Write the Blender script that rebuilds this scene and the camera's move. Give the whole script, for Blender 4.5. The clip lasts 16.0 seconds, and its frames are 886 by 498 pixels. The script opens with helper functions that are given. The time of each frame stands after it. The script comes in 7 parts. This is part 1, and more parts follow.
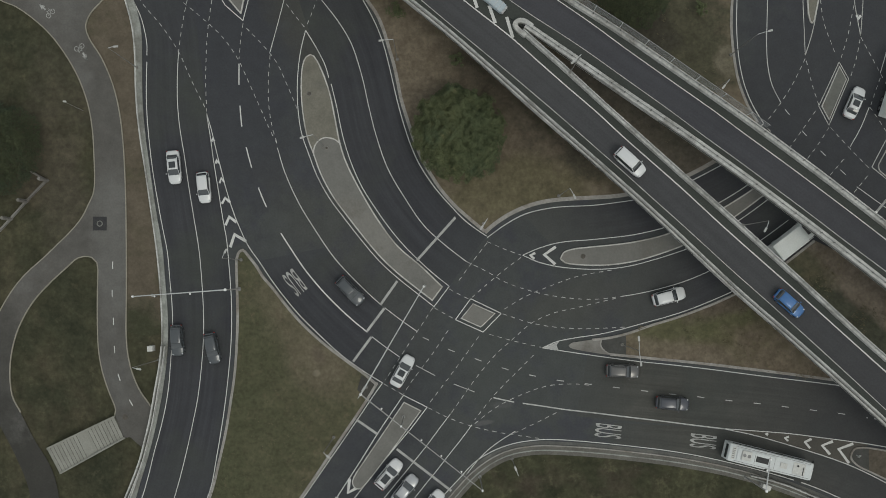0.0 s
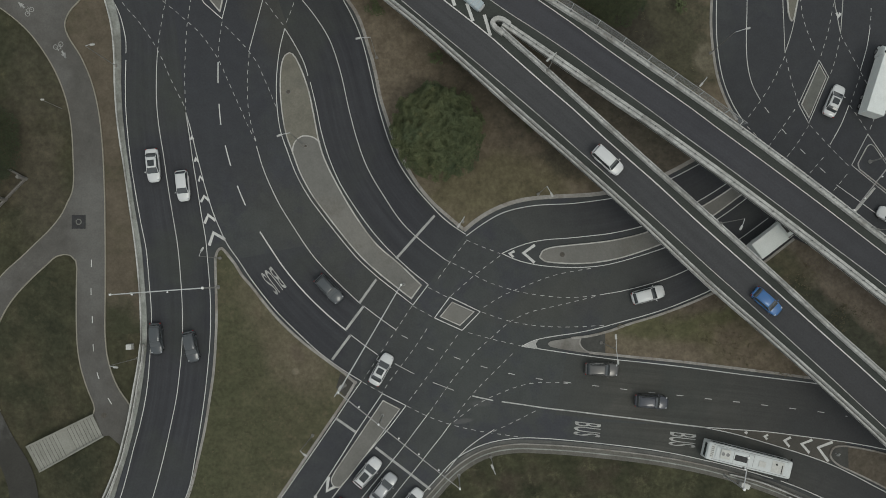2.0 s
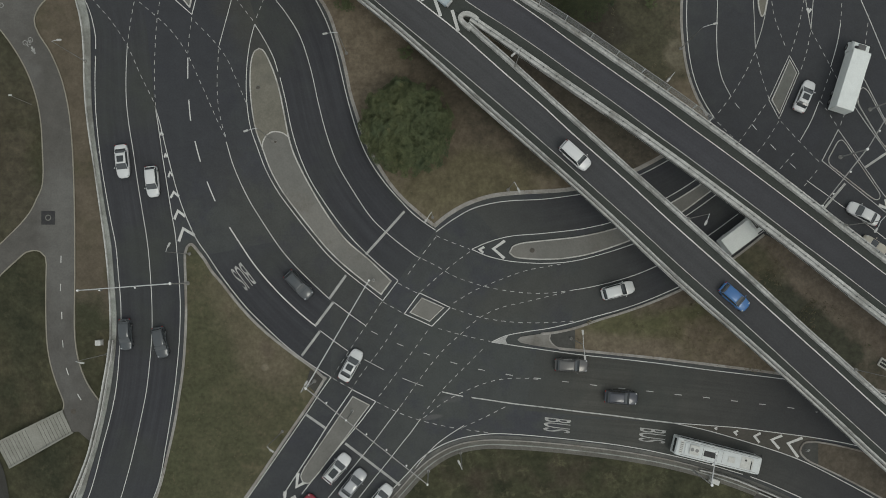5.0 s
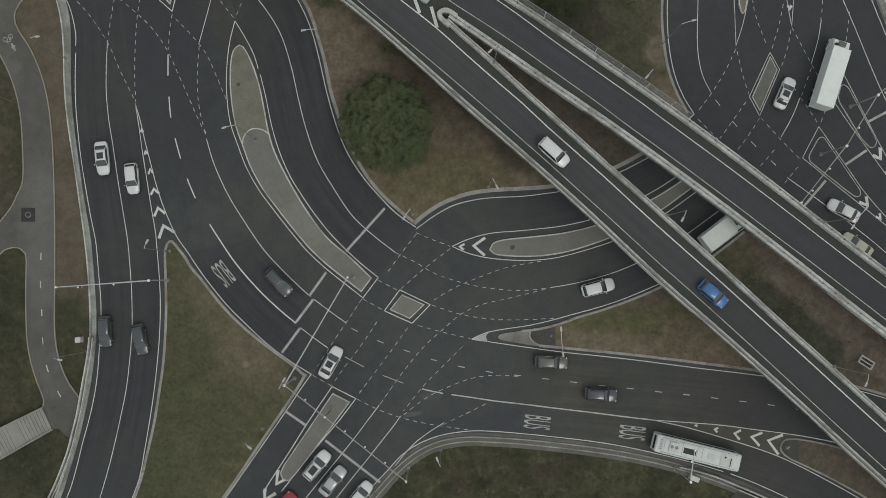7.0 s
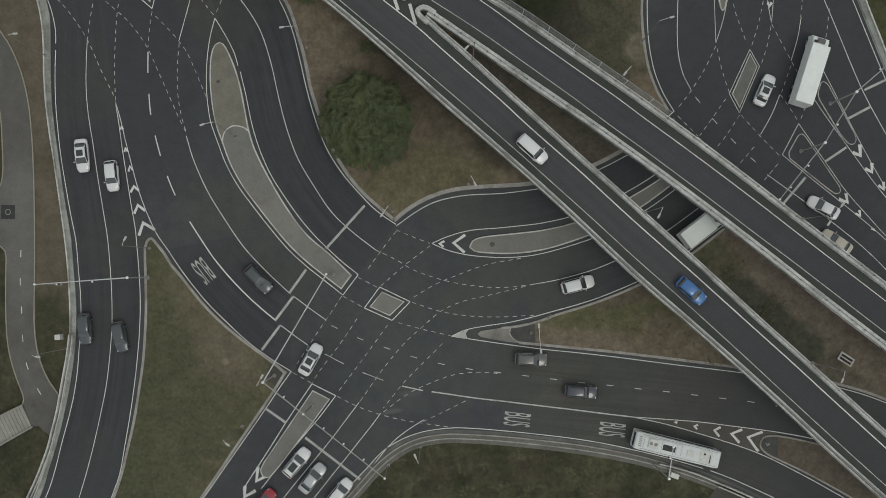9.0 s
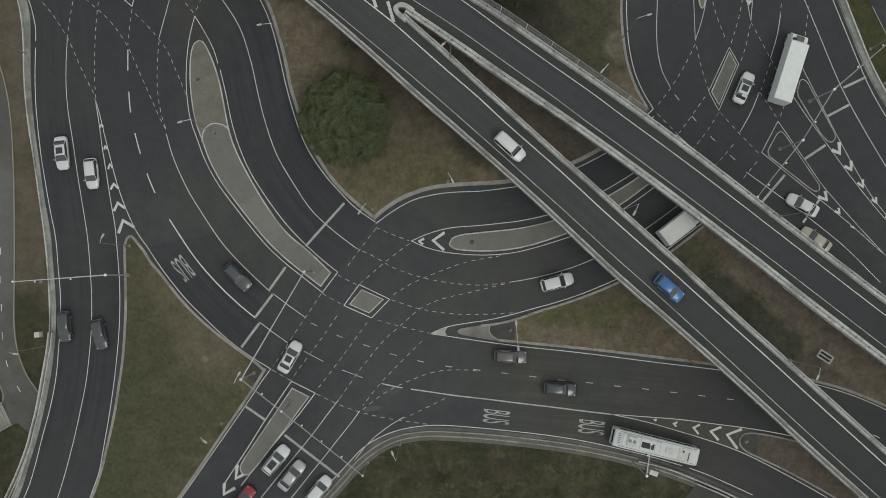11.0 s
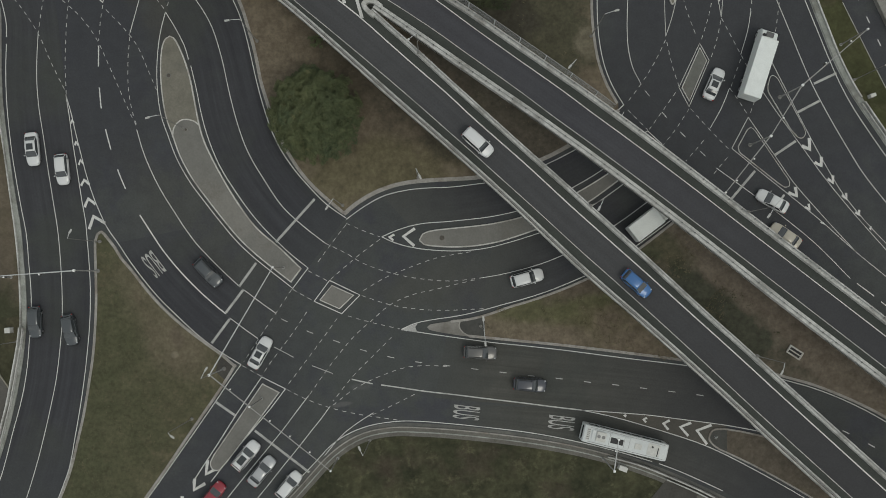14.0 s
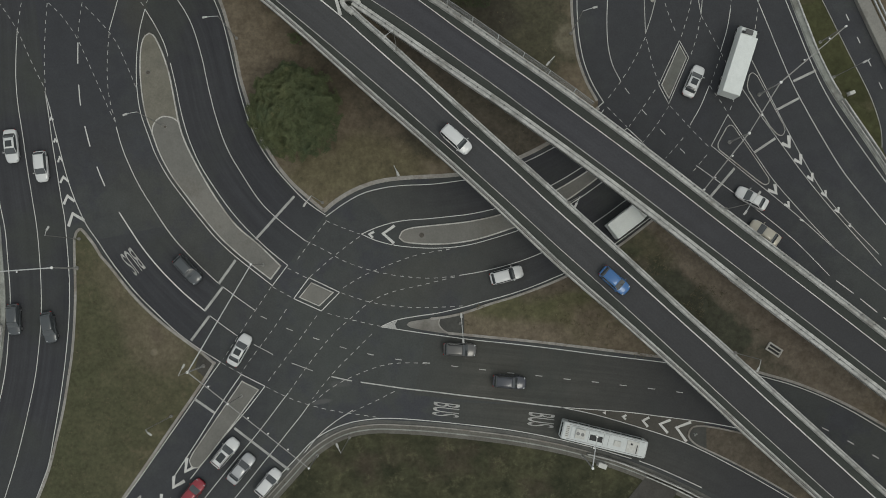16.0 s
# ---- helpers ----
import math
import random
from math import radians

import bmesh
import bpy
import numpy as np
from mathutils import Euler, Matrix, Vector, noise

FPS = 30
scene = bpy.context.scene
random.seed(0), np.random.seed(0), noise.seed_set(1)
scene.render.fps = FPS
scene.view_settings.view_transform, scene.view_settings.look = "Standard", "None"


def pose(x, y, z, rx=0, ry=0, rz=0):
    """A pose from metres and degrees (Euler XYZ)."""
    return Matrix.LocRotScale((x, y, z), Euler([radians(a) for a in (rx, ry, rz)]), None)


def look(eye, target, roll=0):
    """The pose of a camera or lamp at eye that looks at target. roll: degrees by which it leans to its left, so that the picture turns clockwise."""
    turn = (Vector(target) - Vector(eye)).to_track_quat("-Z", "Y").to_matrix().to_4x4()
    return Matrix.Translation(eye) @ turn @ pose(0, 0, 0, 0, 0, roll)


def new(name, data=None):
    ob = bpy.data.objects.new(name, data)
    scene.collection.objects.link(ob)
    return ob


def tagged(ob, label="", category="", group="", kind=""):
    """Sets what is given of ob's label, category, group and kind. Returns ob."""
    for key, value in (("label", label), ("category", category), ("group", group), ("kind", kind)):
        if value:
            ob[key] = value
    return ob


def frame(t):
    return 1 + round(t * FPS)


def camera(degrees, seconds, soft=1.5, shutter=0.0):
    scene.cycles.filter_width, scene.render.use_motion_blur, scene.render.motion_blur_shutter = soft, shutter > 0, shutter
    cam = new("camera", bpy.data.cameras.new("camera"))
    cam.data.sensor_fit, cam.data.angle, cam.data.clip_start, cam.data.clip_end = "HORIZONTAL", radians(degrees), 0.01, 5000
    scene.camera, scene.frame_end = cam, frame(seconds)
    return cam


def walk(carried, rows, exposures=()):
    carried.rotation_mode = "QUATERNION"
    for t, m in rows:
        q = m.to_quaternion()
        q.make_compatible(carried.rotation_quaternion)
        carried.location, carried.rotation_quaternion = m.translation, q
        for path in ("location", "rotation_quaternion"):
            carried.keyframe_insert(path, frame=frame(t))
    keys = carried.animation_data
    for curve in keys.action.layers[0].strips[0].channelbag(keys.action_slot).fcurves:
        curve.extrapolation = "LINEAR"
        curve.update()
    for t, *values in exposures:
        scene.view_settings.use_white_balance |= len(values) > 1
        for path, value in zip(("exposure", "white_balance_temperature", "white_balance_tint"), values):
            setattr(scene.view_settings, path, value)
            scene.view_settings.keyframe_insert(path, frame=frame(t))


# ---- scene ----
from mathutils import geometry

# ---- camera ----
cam = camera(55.0, 16.0, soft=0.9)
PATH = [
    (0.0, 0.00, 0.00, 120.00, 1.912, -0.067, 0.000),
    (0.5, 0.77, 0.02, 119.94, 1.897, -0.043, 0.013),
    (1.0, 1.58, -0.04, 119.91, 1.881, -0.016, 0.006),
    (1.5, 2.31, -0.07, 119.87, 1.874, -0.003, -0.005),
    (2.0, 3.09, -0.17, 119.89, 1.876, 0.000, -0.003),
    (2.5, 3.78, -0.30, 119.89, 1.878, -0.014, -0.006),
    (3.0, 4.47, -0.40, 119.84, 1.870, -0.023, -0.009),
    (3.5, 5.19, -0.44, 119.78, 1.856, -0.018, -0.017),
    (4.0, 5.93, -0.50, 119.80, 1.843, -0.001, -0.019),
    (6.5, 9.39, -0.85, 119.71, 1.775, -0.002, -0.015),
    (7.0, 10.11, -0.97, 119.70, 1.779, -0.003, -0.012),
    (7.5, 10.80, -1.09, 119.67, 1.784, 0.000, -0.022),
    (8.0, 11.46, -1.20, 119.68, 1.777, -0.005, -0.031),
    (8.5, 12.15, -1.26, 119.71, 1.768, -0.019, -0.039),
    (9.0, 12.85, -1.32, 119.71, 1.752, -0.041, -0.047),
    (11.5, 16.47, -1.87, 119.80, 1.801, -0.024, -0.048),
    (12.0, 17.18, -1.96, 119.83, 1.796, -0.019, -0.060),
    (12.5, 17.97, -2.03, 119.92, 1.780, -0.016, -0.072),
    (13.0, 18.66, -2.07, 119.89, 1.764, -0.022, -0.056),
    (13.5, 19.34, -2.14, 119.90, 1.754, -0.022, -0.034),
    (14.0, 19.98, -2.23, 119.87, 1.741, -0.017, -0.038),
    (14.5, 20.65, -2.34, 119.92, 1.736, -0.021, -0.059),
    (15.0, 21.22, -2.45, 119.96, 1.734, -0.045, -0.081),
    (15.5, 21.76, -2.53, 119.90, 1.728, -0.102, -0.072),
    (16.0, 22.49, -2.58, 119.83, 1.722, -0.182, -0.048),
]
walk(cam, [(t, pose(x, y, z, rx, ry, rz)) for t, x, y, z, rx, ry, rz in PATH], exposures=[(0.0, -0.14, 6540, 4), (9.0, -0.14, 6540, 4), (12.5, -0.17, 6600, 4), (16.0, -0.17, 6600, 4)])

# ---- light: a dull overcast sky ----
world = bpy.data.worlds.new("overcast_sky")
scene.world = world
world.use_nodes = True
wn, wl = world.node_tree.nodes, world.node_tree.links
sky = wn.new("ShaderNodeTexSky")
sky.sky_type, sky.sun_disc = "NISHITA", False
sky.sun_elevation, sky.sun_rotation = radians(58), radians(140)
sky.air_density, sky.dust_density, sky.ozone_density = 1.0, 4.0, 1.0
veil = wn.new("ShaderNodeMixRGB")
veil.inputs["Fac"].default_value = 0.75
veil.inputs["Color2"].default_value = (7.0, 7.1, 7.2, 1)
wl.new(sky.outputs["Color"], veil.inputs["Color1"])
wl.new(veil.outputs["Color"], wn["Background"].inputs["Color"])
wn["Background"].inputs["Strength"].default_value = 0.1
sun = new("sun", bpy.data.lights.new("sun", "SUN"))
sun.data.energy, sun.data.angle, sun.data.color = 0.7, radians(25), (1.0, 0.96, 0.9)
sun.matrix_world = look((0, 0, 100), (0 - 30, 100 * 0 + 36, 100 - 75))


# ---- materials ----
def material(name, dark, light, scale=0.12, grain=6.0, contrast=1.0, grain_mix=0.35, rough=0.9, bump=0.25, metal=0.0,
             third=None, third_scale=0.05, third_at=(0.5, 0.62), per_object=0.0, mottle=0.0,
             tint=None, tint_scale=0.4, tint_at=(0.48, 0.62), stains=(), streak=0.0, merge=None, merge_at=0.14, far_tone=None, far_at=(0.86, 1.0)):
    """A surface of two tones in broad patches, with fine grain, and if wanted a third tone, a fine tint,
    soft-edged stains (tone, strength, x, y, radius, radius, turn) and wear along the lanes."""
    m = bpy.data.materials.new(name)
    m.use_nodes = True
    n, l = m.node_tree.nodes, m.node_tree.links
    bsdf = n["Principled BSDF"]
    bsdf.inputs["Roughness"].default_value, bsdf.inputs["Metallic"].default_value = rough, metal
    bsdf.inputs["Specular IOR Level"].default_value = 0.25 if metal == 0 else 0.5
    co = n.new("ShaderNodeTexCoord")

    def noise_at(s, detail=5.0, roughness=0.6):
        t = n.new("ShaderNodeTexNoise")
        t.inputs["Scale"].default_value, t.inputs["Detail"].default_value, t.inputs["Roughness"].default_value = s, detail, roughness
        l.new(co.outputs["Object"], t.inputs["Vector"])
        return t.outputs["Fac"]

    def span(socket, a, b):
        r = n.new("ShaderNodeMapRange")
        r.inputs["From Min"].default_value, r.inputs["From Max"].default_value = a, b
        l.new(socket, r.inputs["Value"])
        return r.outputs["Result"]

    def mix(fac, a, b, kind="MIX"):
        x = n.new("ShaderNodeMixRGB")
        x.blend_type = kind
        for socket, v in (("Fac", fac), ("Color1", a), ("Color2", b)):
            if hasattr(v, "is_linked"):
                l.new(v, x.inputs[socket])
            else:
                x.inputs[socket].default_value = v if socket == "Fac" else (*v, 1)
        return x.outputs["Color"]

    half = 0.22 / contrast
    broad, fine = noise_at(scale), noise_at(grain, 3.0, 0.7)
    colour = mix(span(broad, 0.5 - half, 0.5 + half), dark, light)
    if third:
        colour = mix(span(noise_at(third_scale, 6.0, 0.62), *third_at), colour, third)
    if tint:
        colour = mix(span(noise_at(tint_scale, 6.0, 0.7), *tint_at), colour, tint)
    for tone, strength, x, y, rx, ry, turn in stains:
        place = n.new("ShaderNodeMapping")
        place.vector_type = "TEXTURE"
        place.inputs["Location"].default_value, place.inputs["Scale"].default_value = (x, y, 0), (rx, ry, 1000)
        place.inputs["Rotation"].default_value = (0, 0, radians(turn))
        l.new(co.outputs["Object"], place.inputs["Vector"])
        far = n.new("ShaderNodeVectorMath")
        far.operation = "LENGTH"
        l.new(place.outputs["Vector"], far.inputs[0])
        ragged = n.new("ShaderNodeMath")
        ragged.operation = "MULTIPLY_ADD"
        ragged.inputs[1].default_value = 1.9
        l.new(noise_at(0.22, 7.0, 0.62), ragged.inputs[0])
        l.new(far.outputs["Value"], ragged.inputs[2])
        fade = n.new("ShaderNodeMapRange")
        fade.inputs["From Min"].default_value, fade.inputs["From Max"].default_value = 1.6, 2.15
        fade.inputs["To Min"].default_value, fade.inputs["To Max"].default_value = strength, 0.0
        l.new(ragged.outputs["Value"], fade.inputs["Value"])
        colour = mix(fade.outputs["Result"], colour, tone)
    if streak:
        lanes = n.new("ShaderNodeUVMap")
        lanes.uv_map = "UVMap"
        drawn = n.new("ShaderNodeTexNoise")
        drawn.inputs["Scale"].default_value, drawn.inputs["Detail"].default_value, drawn.inputs["Roughness"].default_value = 1.0, 4.0, 0.6
        l.new(lanes.outputs["UV"], drawn.inputs["Vector"])
        worn_to = n.new("ShaderNodeMapRange")
        worn_to.inputs["From Min"].default_value, worn_to.inputs["From Max"].default_value = 0.3, 0.7
        worn_to.inputs["To Min"].default_value, worn_to.inputs["To Max"].default_value = 1 - streak, 1 + streak
        l.new(drawn.outputs["Fac"], worn_to.inputs["Value"])
        colour = mix(1.0, colour, worn_to.outputs["Result"], "MULTIPLY")
        fine_tracks = n.new("ShaderNodeTexNoise")
        fine_tracks.inputs["Scale"].default_value, fine_tracks.inputs["Detail"].default_value = 1.0, 3.0
        stretch = n.new("ShaderNodeMapping")
        stretch.inputs["Scale"].default_value = (2.6, 0.6, 1)
        l.new(lanes.outputs["UV"], stretch.inputs["Vector"])
        l.new(stretch.outputs["Vector"], fine_tracks.inputs["Vector"])
        worn_fine = n.new("ShaderNodeMapRange")
        worn_fine.inputs["From Min"].default_value, worn_fine.inputs["From Max"].default_value = 0.3, 0.7
        worn_fine.inputs["To Min"].default_value, worn_fine.inputs["To Max"].default_value = 1 - streak * 0.7, 1 + streak * 0.7
        l.new(fine_tracks.outputs["Fac"], worn_fine.inputs["Value"])
        colour = mix(1.0, colour, worn_fine.outputs["Result"], "MULTIPLY")
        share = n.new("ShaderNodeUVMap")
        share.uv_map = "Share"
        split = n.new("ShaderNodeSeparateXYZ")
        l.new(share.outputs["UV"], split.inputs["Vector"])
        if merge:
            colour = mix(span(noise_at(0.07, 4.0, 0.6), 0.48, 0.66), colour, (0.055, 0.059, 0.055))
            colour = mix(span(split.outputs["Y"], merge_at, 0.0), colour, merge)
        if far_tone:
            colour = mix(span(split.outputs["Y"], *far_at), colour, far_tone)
    if mottle:
        patchy = n.new("ShaderNodeMapRange")
        patchy.inputs["From Min"].default_value, patchy.inputs["From Max"].default_value = 0.3, 0.7
        patchy.inputs["To Min"].default_value, patchy.inputs["To Max"].default_value = 1 - mottle, 1 + mottle
        l.new(noise_at(0.55, 4.0, 0.65), patchy.inputs["Value"])
        colour = mix(1.0, colour, patchy.outputs["Result"], "MULTIPLY")
    speck = n.new("ShaderNodeMapRange")
    speck.inputs["From Min"].default_value, speck.inputs["From Max"].default_value = 0.3, 0.7
    speck.inputs["To Min"].default_value, speck.inputs["To Max"].default_value = 1 - grain_mix, 1 + grain_mix
    l.new(fine, speck.inputs["Value"])
    colour = mix(1.0, colour, speck.outputs["Result"], "MULTIPLY")
    if per_object:
        info = n.new("ShaderNodeObjectInfo")
        vary = n.new("ShaderNodeMapRange")
        vary.inputs["To Min"].default_value, vary.inputs["To Max"].default_value = 1 - per_object, 1 + per_object
        l.new(info.outputs["Random"], vary.inputs["Value"])
        colour = mix(1.0, colour, vary.outputs["Result"], "MULTIPLY")
    l.new(colour, bsdf.inputs["Base Color"])
    if bump:
        b = n.new("ShaderNodeBump")
        b.inputs["Strength"].default_value, b.inputs["Distance"].default_value = bump, 0.03
        l.new(fine, b.inputs["Height"])
        l.new(b.outputs["Normal"], bsdf.inputs["Normal"])
    return m


def glossy(name, colour, rough=0.25, metal=0.0, coat=0.0):
    m = bpy.data.materials.new(name)
    m.use_nodes = True
    b = m.node_tree.nodes["Principled BSDF"]
    b.inputs["Base Color"].default_value = (*colour, 1)
    b.inputs["Roughness"].default_value, b.inputs["Metallic"].default_value, b.inputs["Coat Weight"].default_value = rough, metal, coat
    return m


MOIST, TAWNY, OLIVE, RUDDY = (0.046, 0.045, 0.04), (0.152, 0.126, 0.092), (0.118, 0.106, 0.062), (0.108, 0.088, 0.068)
SCUFF, PALE_EARTH, DUSTY, MOSS = (0.13, 0.13, 0.127), (0.2, 0.175, 0.13), (0.104, 0.09, 0.072), (0.094, 0.094, 0.05)
LUSH, DARK_EARTH = (0.06, 0.066, 0.036), (0.05, 0.046, 0.036)
STAIN_PATH_A = [(-56.12, -29.66)]
STAIN_PATH_B = [(-63.19, -16.04)]
STAIN_TRI = [(-17.13, -11.78)]
STAIN_TRI_B = [(-25.92, -11.77)]
STAIN_C_LOW = [(10.99, 12.46)]
STAIN_C_TOP = [(-6.19, 29.74)]
# next two: centres of the shade painted along the south bridge
SHADE_C_BAND = [(11.03, 24.91)]
SHADE_C_END = [(20.19, 16.47)]
STAIN_G_A = [(33.55, -7.43)]
STAIN_G_B = [(39.92, -5.61)]
STAIN_G_C = [(31.54, -10.75)]
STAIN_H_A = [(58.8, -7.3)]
STAIN_H_B = [(51.19, 1.47)]
STAIN_E_A = [(32.85, 33.07)]
STAIN_E_B = [(28.06, 35.49)]
STAIN_S_A = [(5.77, -20.41)]
STAIN_S_B = [(8.62, -17.82)]
STAIN_S_C = [(66.33, 29.51)]
STAIN_H_C = [(69.40, -6.89)]
STAIN_J = [(65.19, -27.39)]
STAIN_G_D = [(39.55, -3.87)]
BLUISH, GREENISH, BROWNISH = (0.0455, 0.0475, 0.0545), (0.066, 0.0735, 0.0692), (0.066, 0.065, 0.056)
ASPHALT = material("asphalt", (0.0585, 0.0619, 0.0632), (0.067, 0.0713, 0.0689), 0.07, 4.0, 1.4, 0.11, 0.9, 0.2, third=(0.07, 0.0742, 0.0712), third_scale=0.03, third_at=(0.5, 0.64), mottle=0.08, tint=(0.0565, 0.0592, 0.066), tint_scale=0.12, tint_at=(0.5, 0.6), stains=[(BLUISH, 0.8, -33, 28, 15, 22, 0), ((0.0475, 0.0492, 0.0545), 0.8, 62, 24, 28, 28, 0), (BLUISH, 0.6, -12, -28, 16, 6, 52), (GREENISH, 0.3, 8, -11, 14, 9, 20), (BLUISH, 0.35, -4, -11, 6, 9, 35), (BROWNISH, 0.55, -19, 38, 5, 12, 20), (BROWNISH, 0.25, -14, 4, 6, 16, 40), ((0.074, 0.074, 0.066), 0.5, 20, -3.5, 12, 3.6, 8), (SCUFF, 0.55, *STAIN_S_A[0], 1.5, 0.35, 10), (SCUFF, 0.3, *STAIN_S_B[0], 1.6, 0.5, 5), (SCUFF, 0.4, *STAIN_S_C[0], 1.4, 0.6, 70)])
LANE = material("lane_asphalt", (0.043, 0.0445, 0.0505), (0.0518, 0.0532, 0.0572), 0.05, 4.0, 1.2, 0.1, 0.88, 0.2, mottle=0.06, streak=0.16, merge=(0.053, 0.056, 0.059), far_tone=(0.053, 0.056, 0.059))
LANE_UNDER = material("underpass_asphalt", (0.043, 0.0445, 0.0505), (0.0518, 0.0532, 0.0572), 0.05, 4.0, 1.2, 0.1, 0.88, 0.2, mottle=0.06, streak=0.12, merge=(0.068, 0.0705, 0.067), merge_at=0.42)
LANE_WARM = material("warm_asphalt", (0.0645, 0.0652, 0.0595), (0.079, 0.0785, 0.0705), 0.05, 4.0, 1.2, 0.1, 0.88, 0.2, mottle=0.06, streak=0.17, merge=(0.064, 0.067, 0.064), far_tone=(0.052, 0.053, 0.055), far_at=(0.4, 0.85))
DECK_ASPHALT = material("deck_asphalt", (0.0489, 0.0538, 0.0484), (0.0582, 0.0631, 0.0577), 0.08, 4.0, 1.0, 0.12, 0.9, 0.2, mottle=0.06)
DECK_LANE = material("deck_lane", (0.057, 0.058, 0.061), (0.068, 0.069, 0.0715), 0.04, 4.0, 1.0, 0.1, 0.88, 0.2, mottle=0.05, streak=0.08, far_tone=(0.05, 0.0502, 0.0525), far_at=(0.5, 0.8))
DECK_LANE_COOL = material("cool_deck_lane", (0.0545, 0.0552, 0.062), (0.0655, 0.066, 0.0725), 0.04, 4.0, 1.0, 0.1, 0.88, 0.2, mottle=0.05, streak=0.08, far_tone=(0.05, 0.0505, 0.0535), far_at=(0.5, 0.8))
PATH_ASPHALT = material("path_asphalt", (0.093, 0.089, 0.081), (0.117, 0.112, 0.103), 0.15, 4.0, 1.0, 0.1, 0.92, 0.25, third=(0.128, 0.124, 0.116), third_scale=0.08, mottle=0.1, stains=[(MOIST, 0.95, *STAIN_PATH_A[0], 9.5, 12.5, 10), (MOIST, 0.6, *STAIN_PATH_B[0], 3.5, 14, 0), ((0.148, 0.145, 0.136), 0.6, -46.5, 5, 3, 12, 0)])
GRASS = material("dry_grass", (0.036, 0.039, 0.0235), (0.066, 0.0625, 0.0375), 0.1, 1.6, 1.3, 0.18, 1.0, 0.8, third=(0.084, 0.071, 0.047), third_scale=0.06, third_at=(0.52, 0.68), mottle=0.26, tint=(0.088, 0.08, 0.049), tint_scale=0.5, tint_at=(0.56, 0.74), stains=[((0.084, 0.073, 0.053), 0.7, -56, 16, 5, 9, 20), ((0.072, 0.066, 0.046), 0.55, -53, 27, 5, 7, 30), ((0.078, 0.07, 0.05), 0.5, -53, 7, 4, 5, 0)])
MEADOW = material("olive_grass", (0.074, 0.0725, 0.043), (0.101, 0.095, 0.058), 0.1, 1.8, 1.3, 0.2, 1.0, 0.8, third=(0.0796, 0.079, 0.0468), third_scale=0.09, third_at=(0.5, 0.62), mottle=0.18, tint=(0.114, 0.1, 0.064), tint_scale=0.5, tint_at=(0.53, 0.68), stains=[(TAWNY, 0.4, -18, -9, 11, 4.5, -45), (TAWNY, 0.3, *STAIN_TRI[0], 4.5, 3.5, 30), (LUSH, 0.4, *STAIN_TRI_B[0], 4, 8, 0), (LUSH, 0.45, -27, -27, 7, 12, -20), (RUDDY, 0.5, -17.4, -10.9, 1.0, 1.6, 20), (PALE_EARTH, 0.7, -17.6, -13.4, 0.55, 0.5, 0)])
DAMP = material("damp_grass", (0.036, 0.0385, 0.0225), (0.068, 0.067, 0.0385), 0.16, 1.6, 1.5, 0.2, 1.0, 0.8, third=(0.064, 0.054, 0.038), third_scale=0.09, third_at=(0.54, 0.68), mottle=0.28, tint=(0.096, 0.092, 0.054), tint_scale=0.4, tint_at=(0.56, 0.74))
# two dark bands put the shade by tree and bridge into the earth colour
BARE = material("bare_earth", (0.108, 0.088, 0.063), (0.158, 0.13, 0.094), 0.11, 1.8, 1.3, 0.2, 1.0, 0.6, third=(0.104, 0.094, 0.0564), third_scale=0.07, third_at=(0.54, 0.66), mottle=0.24, tint=(0.114, 0.1, 0.0639), tint_scale=0.45, tint_at=(0.55, 0.7),
                stains=[(OLIVE, 0.75, *STAIN_C_LOW[0], 12, 4.5, 8), (TAWNY, 0.8, *STAIN_C_TOP[0], 7.0, 10, 15), (DARK_EARTH, 0.55, *SHADE_C_BAND[0], 14, 4.6, -41), (DARK_EARTH, 0.5, *SHADE_C_END[0], 4, 2.5, -41),
                        (MOSS, 0.85, *STAIN_G_A[0], 8.0, 2.8, 12), (MOSS, 0.7, *STAIN_G_B[0], 4.5, 1.8, 10), (TAWNY, 0.8, *STAIN_G_C[0], 11, 2.2, -6), (RUDDY, 0.75, *STAIN_G_D[0], 5, 1.8, 20),
                        ((0.142, 0.119, 0.094), 0.9, 68, -8, 24, 10, -40), (RUDDY, 0.35, *STAIN_H_C[0], 16, 3.6, -40), ((0.06, 0.063, 0.045), 0.95, *STAIN_H_A[0], 13.5, 2.7, -38), ((0.064, 0.064, 0.041), 0.85, *STAIN_E_A[0], 11, 10, 0), (PALE_EARTH, 0.5, 40.6, 31.0, 1.6, 2.4, 0), ((0.082, 0.074, 0.06), 0.8, 29, 23, 18, 5.5, -40), (DARK_EARTH, 0.8, *STAIN_E_B[0], 7, 4, -35), (LUSH, 0.6, *STAIN_H_B[0], 4.5, 2.2, -30), (DUSTY, 0.85, *STAIN_J[0], 12.0, 6.0, -20)])
DAMP_PATH = material("damp_path", (0.058, 0.055, 0.049), (0.08, 0.077, 0.07), 0.15, 4.0, 1.0, 0.12, 0.92, 0.25, mottle=0.12)
STRIP_WORN = material("worn_strip", (0.11, 0.105, 0.092), (0.15, 0.144, 0.128), 0.3, 4.0, 1.2, 0.16, 0.92, 0.2, mottle=0.14)
GORE_WORN = material("worn_gore", (0.072, 0.068, 0.06), (0.098, 0.092, 0.08), 0.2, 4.0, 1.0, 0.12, 0.92, 0.2, mottle=0.1)
TIP_ASPHALT = material("tip_asphalt", (0.062, 0.062, 0.058), (0.08, 0.08, 0.074), 0.3, 4.0, 1.0, 0.12, 0.92, 0.25, mottle=0.12)
